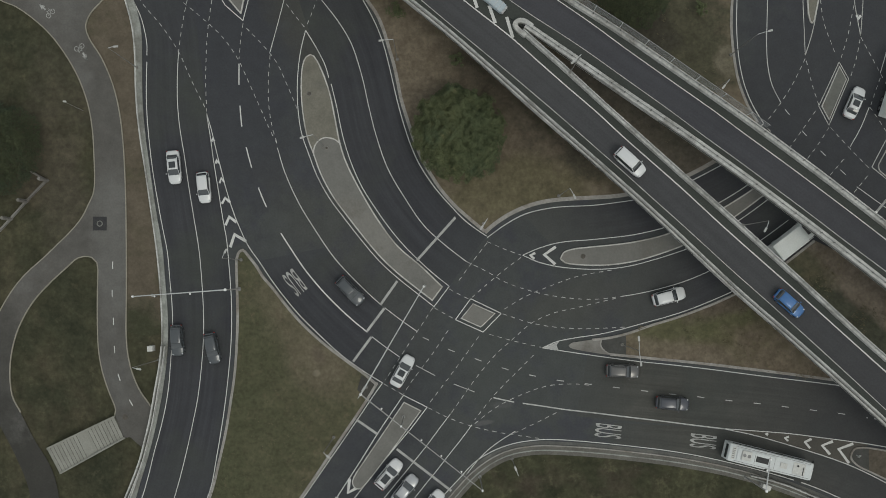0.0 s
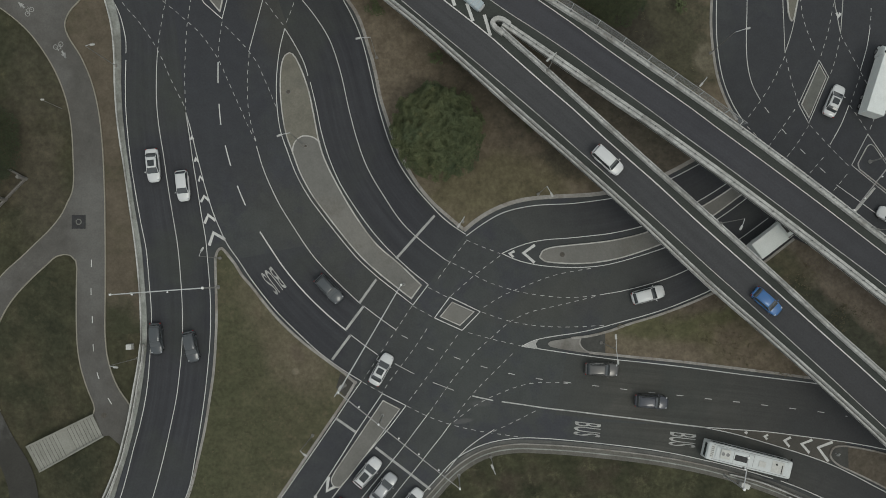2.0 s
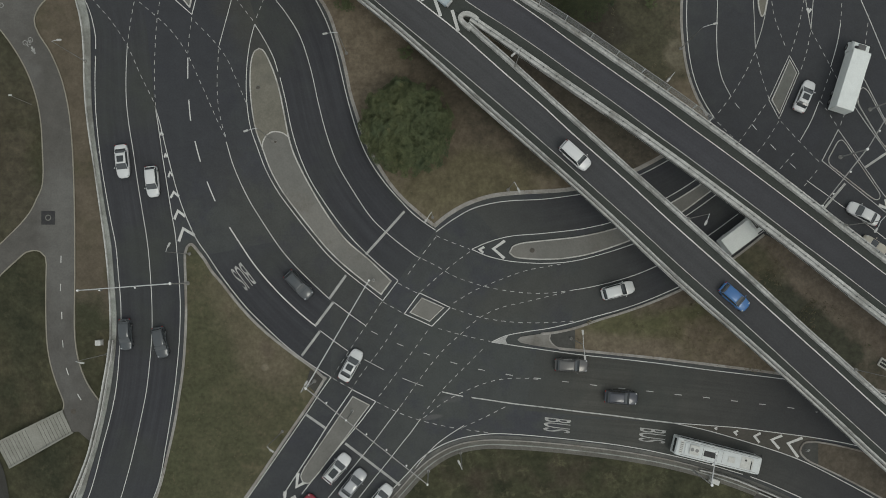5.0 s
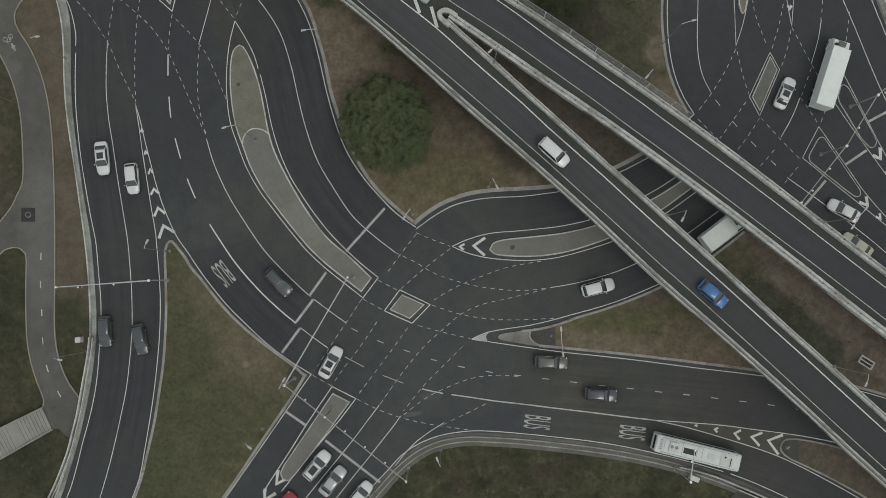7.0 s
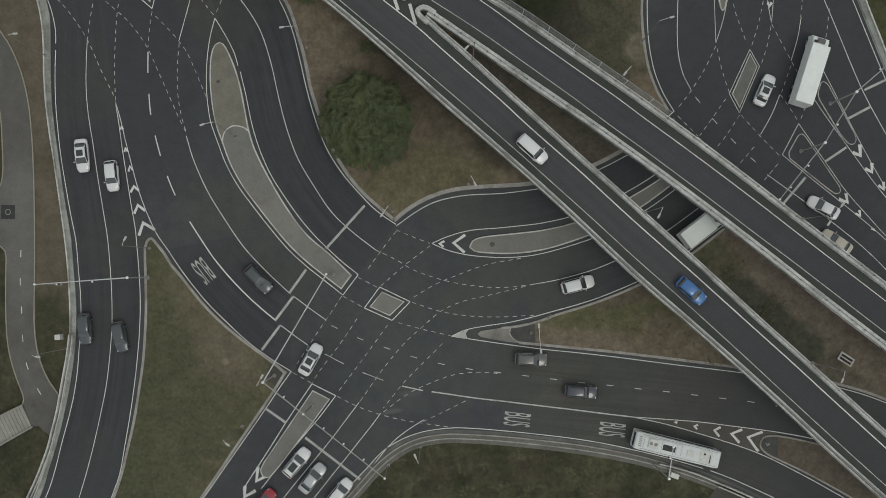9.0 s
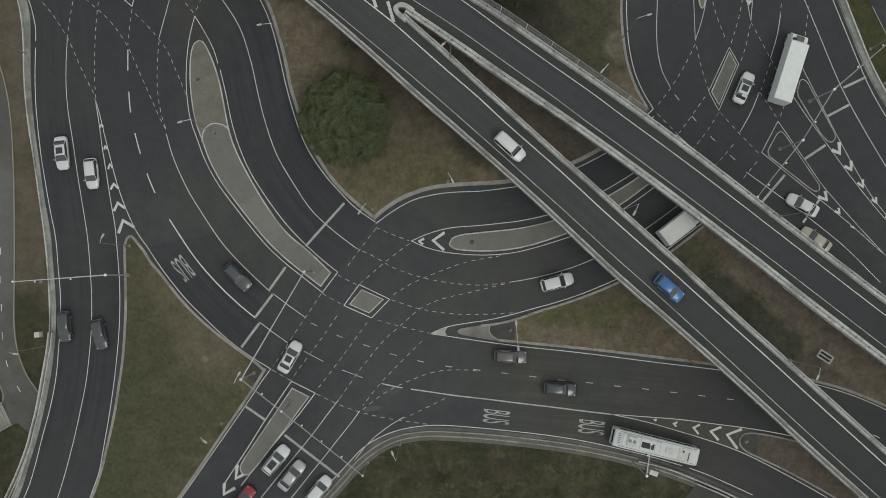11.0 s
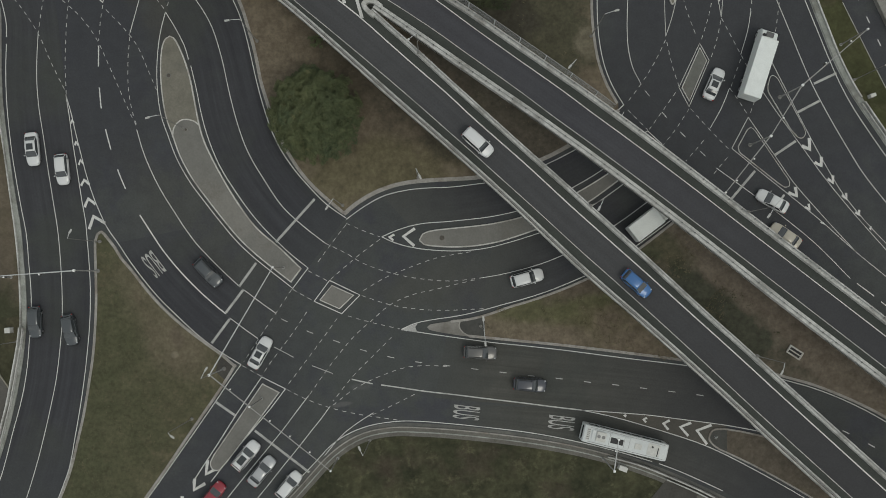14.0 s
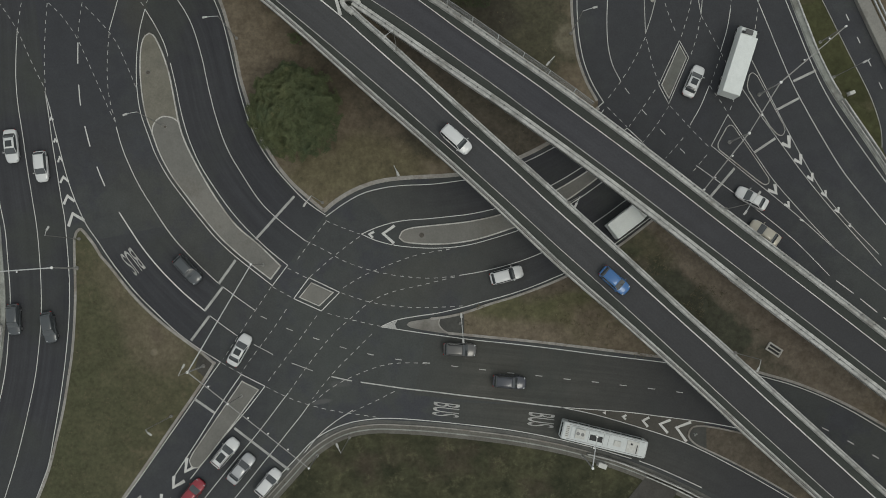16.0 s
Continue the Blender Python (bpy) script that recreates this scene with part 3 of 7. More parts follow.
N_WEST = [(71.18, 44.59), (72.16, 39.71), (73.25, 36.46), (74.64, 32.73), (76.12, 28.85), (77.52, 25.86), (78.85, 23.43), (81.99, 18.68), (84.96, 14.18), (89.02, 7.60), (93.69, 0.41)]
N_EAST = [(72.14, 44.59), (75.06, 39.71), (76.87, 36.46), (78.82, 32.41), (80.77, 28.36), (82.10, 25.69), (83.50, 22.71), (84.50, 19.89), (85.02, 17.47), (85.06, 15.30), (86.54, 12.25)]
MED_D_LEFT = [(-18.73, 31.73), (-19.37, 31.33), (-19.85, 30.19), (-20.07, 27.20), (-19.81, 23.33), (-19.15, 19.87), (-18.18, 17.21), (-17.22, 14.60), (-15.52, 11.47), (-13.30, 8.44), (-10.92, 5.41), (-8.62, 2.72), (-6.26, 0.52), (-3.48, -1.70), (-1.35, -3.33)]
MED_D_RIGHT = [(-18.73, 31.73), (-18.17, 31.49), (-16.96, 29.31), (-15.82, 25.99), (-15.08, 22.52), (-14.35, 18.90), (-13.54, 16.41), (-11.36, 12.08), (-8.72, 7.76), (-6.08, 4.33), (-2.97, 1.69), (0.14, -1.33)]
DIAMOND = [(4.36, -3.63), (7.54, -5.06), (5.47, -7.05), (2.61, -5.78)]
MED_F_TOP = [(16.64, 2.73), (17.04, 3.53), (18.16, 4.01), (20.56, 4.33), (23.75, 4.65), (26.94, 5.05), (31.42, 6.08), (34.54, 7.28), (38.16, 9.04), (41.37, 10.88), (44.60, 13.05), (47.43, 15.46)]
MED_F_LOW = [(16.64, 2.57), (17.28, 2.01), (18.55, 1.78), (21.34, 1.62), (24.53, 1.78), (27.72, 2.33), (31.40, 3.45), (34.92, 4.81), (38.13, 6.48), (41.35, 8.48), (44.97, 11.13), (49.82, 14.65)]
MED_L = [(-5.33, -17.40), (-2.87, -18.66), (-6.35, -23.38), (-10.76, -29.03), (-11.39, -29.57), (-12.18, -29.42), (-12.58, -28.56), (-12.11, -27.38)]
TOP_TRI = [(-32.02, 45.22), (-30.77, 39.93), (-28.58, 37.33), (-27.80, 41.15), (-26.38, 45.22)]
R_NOSE = [(51.46, 46.07), (51.95, 40.37), (52.07, 37.52), (52.37, 36.30), (52.69, 36.06), (53.02, 36.38), (53.45, 38.33), (53.97, 40.77), (54.94, 46.08)]
R_DIAMOND = [(56.46, 30.06), (57.48, 28.11), (54.90, 22.22), (53.80, 24.23)]
R_ISLE_A = [(66.84, 26.10), (66.36, 25.86), (65.94, 24.32), (66.09, 23.52), (69.16, 18.28), (70.26, 17.07), (70.98, 16.99), (71.39, 17.72), (71.16, 18.52), (67.48, 25.61)]
R_ISLE_B = [(63.63, 18.68), (63.07, 18.36), (61.68, 15.87), (61.83, 15.07), (67.30, 10.66), (68.25, 10.01), (68.98, 10.17), (68.99, 10.98), (64.11, 18.28)]
PATH_A_LEFT = [(-67.77, 44.33), (-62.86, 39.46), (-60.60, 38.48), (-57.83, 36.54), (-55.56, 34.43), (-53.26, 31.36), (-51.45, 28.13), (-50.12, 24.50), (-49.43, 20.88), (-49.14, 16.87), (-49.01, 13.50), (-49.23, 11.66), (-49.85, 10.30), (-50.54, 8.78), (-51.95, 6.87), (-54.30, 4.48), (-56.28, 2.57), (-58.30, 0.82), (-59.80, -0.77), (-61.27, -2.69), (-63.19, -5.91), (-64.65, -10.37), (-64.82, -15.24), (-63.53, -20.06), (-61.03, -24.87), (-58.94, -29.66), (-58.05, -34.44), (-57.82, -39.21)]
PATH_A_RIGHT = [(-44.85, 44.34), (-46.82, 41.09), (-48.40, 39.22), (-49.98, 37.43), (-50.60, 35.57), (-50.09, 33.95), (-48.29, 31.12), (-46.64, 27.32), (-45.63, 23.29), (-45.10, 19.27), (-44.81, 15.26), (-44.59, 10.46), (-44.43, 4.00), (-44.35, -2.28), (-44.27, -8.62), (-43.84, -11.78), (-43.10, -14.14), (-42.12, -16.11), (-41.10, -17.50), (-40.52, -18.40)]
PATH_LOOP_IN = [(-48.39, 1.06), (-48.55, 2.09), (-49.27, 2.81), (-50.31, 2.97), (-51.26, 2.73), (-52.70, 1.53), (-55.18, -0.69), (-57.72, -3.33), (-59.70, -6.31), (-61.06, -9.55), (-61.72, -13.21), (-61.40, -16.85), (-60.15, -19.26), (-58.24, -22.87), (-55.59, -27.27), (-54.49, -31.26), (-53.93, -39.19)]
PATH_IN_EAST = [(-48.39, 1.06), (-48.49, -2.28), (-48.55, -7.07), (-48.42, -10.26), (-47.90, -13.04), (-46.90, -15.78), (-45.80, -18.11), (-45.70, -18.65), (-45.87, -19.45)]
PATH_TIP = [(-44.34, -22.40), (-43.55, -22.32), (-42.83, -22.95), (-42.05, -23.60), (-41.62, -24.10)]
TIP_PAVED = [(24.02, -10.92), (22.03, -10.68), (19.26, -10.21), (18.07, -9.89), (17.76, -9.57), (18.07, -9.26), (19.66, -8.94), (22.52, -8.54)]
TIP_ARC = [(22.52, -8.54), (22.36, -8.94), (22.28, -9.49), (22.59, -10.05), (23.15, -10.52), (24.02, -10.92)]
TIP_DARK_N = [(22.52, -8.54), (24.03, -8.31), (25.86, -7.83)]
TIP_DARK_S = [(25.84, -11.08), (24.97, -11.00), (24.02, -10.92)]
D_ARC = [(-18.16, 17.19), (-18.08, 18.32), (-17.61, 19.20), (-16.89, 19.68), (-16.17, 19.76), (-15.21, 19.52), (-14.33, 18.88)]
OUT_RAIL = [(-39.15, -9.54), (-39.37, -11.74), (-39.66, -13.71), (-40.03, -15.83), (-40.32, -17.64), (-40.77, -20.22), (-41.44, -23.04), (-41.97, -25.23), (-42.73, -27.42), (-43.64, -29.75), (-44.56, -31.78), (-46.85, -36.75)]
SOUTH_RAIL = [(43.01, -27.61), (45.37, -28.16), (47.73, -28.87), (51.26, -30.28), (55.58, -32.16), (58.71, -33.73), (63.41, -36.23)]
EAST_RAIL = [(79.48, 22.12), (80.96, 19.87), (83.77, 15.71), (85.64, 12.83), (89.76, 6.44), (94.01, -0.16)]
WARM_A = [(20.47, -11.01), (31.58, -12.35), (45.06, -14.02), (60.11, -15.91), (65.66, -16.62)]
WARM_B = [(18.84, -19.45), (31.66, -20.56), (40.69, -21.19), (50.19, -21.98), (67.10, -24.42)]
WARM_C = [(24.12, -20.37), (30.46, -20.70), (39.41, -21.34), (48.90, -23.71), (56.96, -26.40), (63.65, -29.71), (71.51, -34.19)]
WARM_D = [(24.12, -23.21), (31.16, -24.24), (40.18, -25.98), (49.26, -28.35), (55.65, -30.87), (63.60, -34.73), (70.67, -38.42)]
LANE_TOP = [(-36.45, 44.40), (-35.59, 39.52), (-34.65, 33.83), (-33.87, 27.76)]
LANE_TOP_B = [(-21.13, 43.59), (-20.14, 38.71)]

# ---- ground and road ----
bm = bmesh.new()
marks = [-2500, -1200, -600, -300, -160, *range(-110, 121, 5), 160, 300, 600, 1200, 2500]
rows_of = [[bm.verts.new((x, y, -0.35 + dip(x, y) * (1 if x > -130 else 0.0) + (0.0 if abs(x) < 400 and abs(y) < 400 else 6 * noise.noise(Vector((x * 0.002, y * 0.002, 0)))))) for y in marks] for x in marks]
for a, b in zip(rows_of, rows_of[1:]):
    for i in range(len(marks) - 1):
        bm.faces.new((a[i], b[i], b[i + 1], a[i + 1]))
ground = tagged(link("ground", bm, GRASS), "dry grassland reaching to the horizon", "ground", kind="structure")

west = smooth(WEST_FACE, 1.0)
bm = bmesh.new()
plate(bm, [*west, Vector((105, -72)), Vector((105, 84)), Vector((west[0].x, 84))], lambda x, y: 0.0, 6.0)
road = tagged(link("road", bm, ASPHALT), "dark asphalt carriageways of a signalised junction", "road", kind="structure")


def verge(name, outline, mat, label, top=mounded, grid=2.5):
    bm = bmesh.new()
    plate(bm, outline, top, grid)
    return tagged(link(name, bm, mat), label, "verge", kind="structure")


def kerb(line, side, parent, width=0.32, gutter=0.05, high=0.15, name="kerb"):
    """A concrete kerb along a line; side: 1 where the verge lies to the line's left, -1 to its right."""
    bm = bmesh.new()
    s = side
    profile = [(-gutter * s, -0.05), (-gutter * s, high - 0.03), ((0.03 - gutter) * s, high), (width * s, high), (width * s, -0.05)]
    sweep(bm, line, profile if s < 0 else profile[::-1])
    bmesh.ops.recalc_face_normals(bm, faces=bm.faces)
    return part(name, bm, KERB, parent, "pale concrete kerb and gutter")


L = {k: smooth(v, 0.8) for k, v in dict(
    west_edge=WEST_EDGE, tri_left=TRI_LEFT, tri_right=TRI_RIGHT, tri_foot=TRI_FOOT, c_west=C_WEST, c_south=C_SOUTH, c_east=C_EAST,
    g_north=G_NORTH, g_south=G_SOUTH, h_south=H_SOUTH, i_north=I_NORTH, j_top=J_TOP, j_low=J_LOW, n_west=N_WEST, n_east=N_EAST,
    d_left=MED_D_LEFT, d_right=MED_D_RIGHT, f_top=MED_F_TOP, f_low=MED_F_LOW).items()}

# western verge with its retaining strip
verge_w = verge("verge_west", [*L["west_edge"], Vector((L["west_edge"][-1].x, -72)), Vector((-100, -72)), Vector((-100, 84)), Vector((L["west_edge"][0].x, 84))],
                GRASS, "dull green and brown grass verge falling to a lower path", verge_west, 1.6)
bm = bmesh.new()
edge_line = smooth(WEST_EDGE, 0.8)
deck_between(bm, edge_line, smooth(WEST_FACE, 0.8), 0.166, 0.27)
part("edge_strip", bm, STRIP, verge_w, "weathered concrete edge strip beside the road")
bm = bmesh.new()
sweep(bm, edge_line, [(-0.08, 0.0), (-0.08, 0.42), (0.0, 0.45), (0.12, 0.45), (0.12, 0.0)])
bmesh.ops.recalc_face_normals(bm, faces=bm.faces)
part("low_wall", bm, PARAPET, verge_w, "low pale concrete upstand")

# parapet where the road crosses the lower end of the path
bm = bmesh.new()
rail_line = smooth(OUT_RAIL, 0.8)
for wide, low, high, off in ((0.09, -3.0, 0.95, 0.0), (0.06, -3.0, 0.7, 0.36)):
    sweep(bm, shifted(rail_line, off), [(-wide, low), (-wide, high), (wide, high), (wide, low)])
bmesh.ops.recalc_face_normals(bm, faces=bm.faces)
part("crossing_parapet", bm, PARAPET, verge_w, "pale double parapet over the path")

# triangular grass island
nose = [L["tri_left"][0], *smooth([TRI_LEFT[0], ((TRI_LEFT[0][0] * 0.75 + TRI_RIGHT[0][0] * 0.25), TRI_LEFT[0][1] + 1.15), ((TRI_LEFT[0][0] * 0.35 + TRI_RIGHT[0][0] * 0.65), TRI_LEFT[0][1] + 1.5), TRI_RIGHT[0]], 0.3)[1:-1]]
tri = [*L["tri_right"], *L["tri_foot"][1:], *reversed(L["tri_left"][1:]), *nose]
verge_tri = verge("verge_triangle", tri, MEADOW, "triangular island of dull olive dry grass")
kerb([*reversed(L["tri_left"][1:]), *nose, *L["tri_right"]], -1, verge_tri)
kerb(L["tri_foot"], -1, verge_tri)
bm = bmesh.new()
tube(bm, (TRI_FOOT[0][0] - 0.14, TRI_FOOT[0][1] + 0.02, -0.05), (TRI_FOOT[0][0] - 0.14, TRI_FOOT[0][1] + 0.02, 0.152), 0.24, 0.22, 14)
part("corner_kerb", bm, KERB, verge_tri, "rounded concrete corner kerb")

# verge under the bridges, with the tree
c_out = [*L["c_west"], *L["c_south"][1:], *L["c_east"], Vector((L["c_east"][-1].x, 80)), Vector((L["c_west"][0].x, 80))]
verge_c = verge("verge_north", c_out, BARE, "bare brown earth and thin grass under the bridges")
kerb(L["c_west"], 1, verge_c, 0.32, 0.14)
kerb(L["c_south"], 1, verge_c, 0.2, 0.36)
kerb(L["c_east"], 1, verge_c)

# verge south of the underpass road
far_n, far_s = L["g_north"][-1], L["h_south"][-1]
g_low = [p for p in L["g_south"] if TIP_ARC[3][0] + 0.6 < p.x < L["h_south"][0].x - 1] + L["h_south"]
g_out = [*[p for p in L["g_north"] if p.x > TIP_ARC[3][0] + 0.6], Vector((far_n.x + 6, far_n.y - 3)), Vector((far_s.x + 2, far_s.y + 2)), *reversed(g_low)]
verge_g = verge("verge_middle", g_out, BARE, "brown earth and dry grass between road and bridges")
kerb([p for p in L["g_north"] if p.x > TIP_PAVED[3][0] + 3.0], -1, verge_g, 0.3)
kerb([p for p in g_low if p.x > TIP_PAVED[3][0] + 3.0], 1, verge_g)


# southern verge
verge_i = verge("verge_south", [*L["i_north"], Vector((L["i_north"][-1].x, -72)), Vector((L["i_north"][0].x, -72))], DAMP, "dark olive grass verge with scattered tufts")
bm = bmesh.new()
sweep(bm, L["i_north"], [(0.5, -0.05), (0.5, 0.006), (0.0, 0.018), (0.0, -0.05)])
bmesh.ops.recalc_face_normals(bm, faces=bm.faces)
part("gutter", bm, GUTTER, verge_i, "grey concrete gutter along the kerb")
kerb(L["i_north"], -1, verge_i, 0.17, 0.0)
bm = bmesh.new()
sweep(bm, [p for p in shifted(L["i_north"], -0.17)], [(0, 0.0), (0, 0.152), (-1.15, 0.16), (-1.15, 0.0)])
bmesh.ops.recalc_face_normals(bm, faces=bm.faces)
part("backing_strip", bm, STRIP_WORN, verge_i, "weathered concrete strip behind the kerb")
for off in (-0.72,):
    bm = bmesh.new()
    sweep(bm, shifted(L["i_north"], off), [(-0.08, 0.0), (-0.08, 0.175), (0.08, 0.175), (0.08, 0.0)])
    bmesh.ops.recalc_face_normals(bm, faces=bm.faces)
    part("strip_edging", bm, STRIP, verge_i, "narrow pale concrete edging")
bm = bmesh.new()
sweep(bm, smooth(SOUTH_RAIL, 0.8), [(-0.09, -0.3), (-0.09, 0.75), (0.09, 0.75), (0.09, -0.3)])
sweep(bm, shifted(smooth(SOUTH_RAIL[3:], 0.8), -0.42), [(-0.07, -0.3), (-0.07, 0.9), (0.07, 0.9), (0.07, -0.3)])
bmesh.ops.recalc_face_normals(bm, faces=bm.faces)
part("crossing_parapet", bm, PARAPET, verge_i, "pale double parapet over the lower path")

# brown tip between the southern lanes
verge_j = verge("verge_tip", [*L["j_top"], *reversed(L["j_low"])], BARE, "bare reddish brown earth tip between lanes")
kerb(smooth([*reversed(J_LOW), *J_TOP[1:]], 0.4), -1, verge_j, 0.2, 0.04)

# eastern verge and the road behind it
verge_n = verge("verge_east", [*L["n_west"], Vector((L["n_west"][-1].x + 1, L["n_west"][-1].y)), *reversed(L["n_east"])], GREEN, "mown green grass strip beside the road")
bm = bmesh.new()
sweep(bm, L["n_west"], [(0.1, -0.1), (0.1, 0.17), (-0.78, 0.165), (-0.82, 0.13), (-0.84, 0.012), (-0.95, 0.006), (-0.95, -0.1)])
bmesh.ops.recalc_face_normals(bm, faces=bm.faces)
part("edge_strip", bm, STRIP, verge_n, "weathered concrete edge strip beside the road")
bm = bmesh.new()
sweep(bm, [p for p in L["n_west"] if p.y > EAST_RAIL[0][1] + 0.3], [(-0.1, 0.0), (-0.1, 0.45), (0.1, 0.45), (0.1, 0.0)])
sweep(bm, smooth(EAST_RAIL, 0.8), [(-0.09, -0.3), (-0.09, 0.9), (0.09, 0.9), (0.09, -0.3)])
sweep(bm, shifted(smooth(EAST_RAIL, 0.8), -0.34), [(-0.06, -0.3), (-0.06, 0.6), (0.06, 0.6), (0.06, -0.3)])
bmesh.ops.recalc_face_normals(bm, faces=bm.faces)
part("low_wall", bm, PARAPET, verge_n, "low pale concrete upstand")


def island(name, outline, mat, label, wide=0.18):
    bm = bmesh.new()
    plate(bm, outline, lambda x, y: 0.14)
    ob = tagged(link(name, bm, mat), label, "traffic island", kind="structure")
    area = sum(a.x * b.y - b.x * a.y for a, b in zip(outline, [*outline[1:], outline[0]]))
    ring = [p for i, p in enumerate(outline) if (p - outline[i - 1]).length > 0.03]
    s = 1 if area > 0 else -1
    bm = bmesh.new()
    sweep_ring(bm, ring, [(-0.02 * s, -0.05), (0.0, 0.13), (0.03 * s, 0.165), (wide * s, 0.165), ((wide + 0.01) * s, -0.05)])
    part("kerb", bm, KERB_PALE, ob, "pale concrete kerb")
    return ob


def rounded(points, r=0.4, closed=True):
    """A closed outline with its corners rounded."""
    p, out = [Vector(q) for q in points], []
    for a, b, c in zip([p[-1], *p[:-1]], p, [*p[1:], p[0]]):
        u, v = (a - b), (c - b)
        k = min(r, u.length * 0.45, v.length * 0.45)
        s, e = b + u.normalized() * k, b + v.normalized() * k
        out += [s, s.lerp(b, 0.5).lerp(b.lerp(e, 0.5), 0.5), e]
    return out


island_d = island("island_curved", [*L["d_left"], *reversed(L["d_right"][1:])], INFILL, "long curved median with grey concrete infill")
island("island_underpass", [*L["f_top"], *reversed(L["f_low"])], INFILL, "teardrop median with grey infill under the bridges")
island("island_diamond", [Vector(p) for p in DIAMOND], INFILL, "diamond traffic island with concrete infill", 0.13)
island("island_queue", [Vector(MED_L[0]), Vector(MED_L[1]), *smooth(MED_L[2:], 0.25)], INFILL, "narrow median with concrete infill beside the queue lanes", 0.14)
island("island_top", rounded(TOP_TRI, 0.3), INFILL, "pointed traffic island with concrete infill")
island("island_nose", rounded(R_NOSE, 0.35), TAN, "long nosed traffic island with tan infill")
island("island_lozenge", [Vector(p) for p in R_DIAMOND], LOZENGE, "lozenge traffic island with grey concrete infill", 0.13)
island("island_signal_a", rounded(R_ISLE_A, 0.3), ASPHALT, "kerbed triangular island paved in dark asphalt", 0.1)
island("island_signal_b", rounded(R_ISLE_B, 0.3), ASPHALT, "kerbed triangular island paved in dark asphalt", 0.1)

# ---- paths on the western verge ----
bm = bmesh.new()
p_out = [*smooth(PATH_A_LEFT, 0.8), *reversed(smooth(PATH_LOOP_IN, 0.8)), *smooth(PATH_IN_EAST, 0.8)[1:], *smooth(PATH_TIP, 0.8), *reversed(smooth(PATH_A_RIGHT, 0.8))]
plate(bm, p_out, lambda x, y: 0.25 + dip(x, y), 1.6, 5)
path = tagged(link("shared_path", bm, PATH_ASPHALT), "grey asphalt cycle and foot path looping down the verge", "path", kind="structure")
for run in (PATH_A_LEFT[:24], PATH_LOOP_IN[:13], PATH_IN_EAST, PATH_A_RIGHT):
    bm = bmesh.new()
    sweep(bm, smooth(run, 0.7), [(-0.08, -0.2), (-0.08, 0.29), (0.08, 0.29), (0.08, -0.2)], dip)
    bmesh.ops.recalc_face_normals(bm, faces=bm.faces)
    part("path_edging", bm, EDGING, path, "narrow concrete edging")

# ---- road markings ----
LN_WEST_A = [(-45.69, 42.77), (-44.04, 39.51), (-42.88, 37.08), (-42.21, 34.64), (-41.95, 33.02), (-41.94, 31.56)]
LN_WEST_B = [(-41.93, 30.59), (-41.97, 27.36), (-41.84, 23.32), (-41.47, 19.30), (-40.95, 15.28), (-40.26, 11.28), (-39.50, 7.28), (-38.75, 3.69), (-38.30, -0.69), (-37.94, -4.67), (-37.90, -8.63), (-38.10, -11.79), (-38.31, -14.95), (-38.75, -18.10), (-39.43, -21.25), (-40.26, -24.39), (-41.09, -27.92), (-42.00, -31.05), (-43.69, -34.96)]
LN_W_LANE = [(-37.45, 32.05), (-37.57, 28.98), (-37.53, 24.94), (-37.17, 21.31), (-36.49, 17.29), (-35.81, 12.88), (-35.05, 8.48), (-34.29, 4.01), (-33.85, -0.30), (-33.57, -4.67), (-33.53, -8.63), (-33.81, -12.98), (-34.25, -16.92), (-34.92, -20.47), (-35.75, -24.40), (-36.66, -28.16), (-37.58, -31.44), (-38.80, -35.35)]
LN_GORE_L = [(-33.43, 23.41), (-32.92, 20.51), (-32.33, 16.49), (-31.65, 12.48), (-30.98, 8.48), (-30.39, 5.28), (-30.14, 2.89), (-29.78, -1.09), (-29.59, -4.67), (-29.64, -9.03), (-29.92, -12.98), (-30.29, -16.69), (-30.81, -20.62), (-31.48, -24.79), (-32.23, -29.10), (-33.16, -31.84), (-34.46, -35.35)]
LN_GORE_R = [(-33.43, 23.41), (-32.69, 20.91), (-31.94, 17.85), (-31.20, 15.04), (-30.45, 12.24), (-29.55, 9.44), (-28.41, 6.64), (-27.20, 4.24), (-25.83, 2.33), (-24.06, -0.30), (-22.45, -2.44), (-20.21, -5.14), (-17.66, -7.68), (-14.47, -10.61), (-11.28, -12.98), (-8.34, -14.80)]
LN_FOOT = [(-8.34, -14.80), (-9.69, -16.69), (-11.26, -19.05), (-13.63, -22.52), (-15.59, -25.34), (-17.55, -28.16), (-19.51, -30.98), (-22.64, -35.35)]
LN_DASH_W = [(-28.86, 33.03), (-28.84, 29.95), (-28.81, 26.96), (-28.63, 23.97), (-28.29, 20.91), (-27.62, 18.02), (-26.80, 15.12), (-25.82, 12.32), (-24.60, 9.52), (-23.63, 7.68)]
LN_BUS_E = [(-22.75, 6.24), (-21.30, 4.01), (-19.29, 1.06), (-16.89, -1.81), (-14.49, -4.27), (-12.10, -6.41), (-10.51, -7.68)]
LN_BUS_F = [(-9.87, -8.31), (-7.88, -9.82), (-5.97, -11.16)]
LN_MID = [(-23.31, 18.34), (-22.24, 14.88), (-20.14, 10.32), (-17.81, 6.56), (-16.28, 4.25), (-14.84, 2.33), (-13.24, 0.58), (-10.92, -1.73), (-8.53, -3.95)]
LN_MID_B = [(-8.05, -4.27), (-5.74, -6.02), (-3.51, -7.60)]
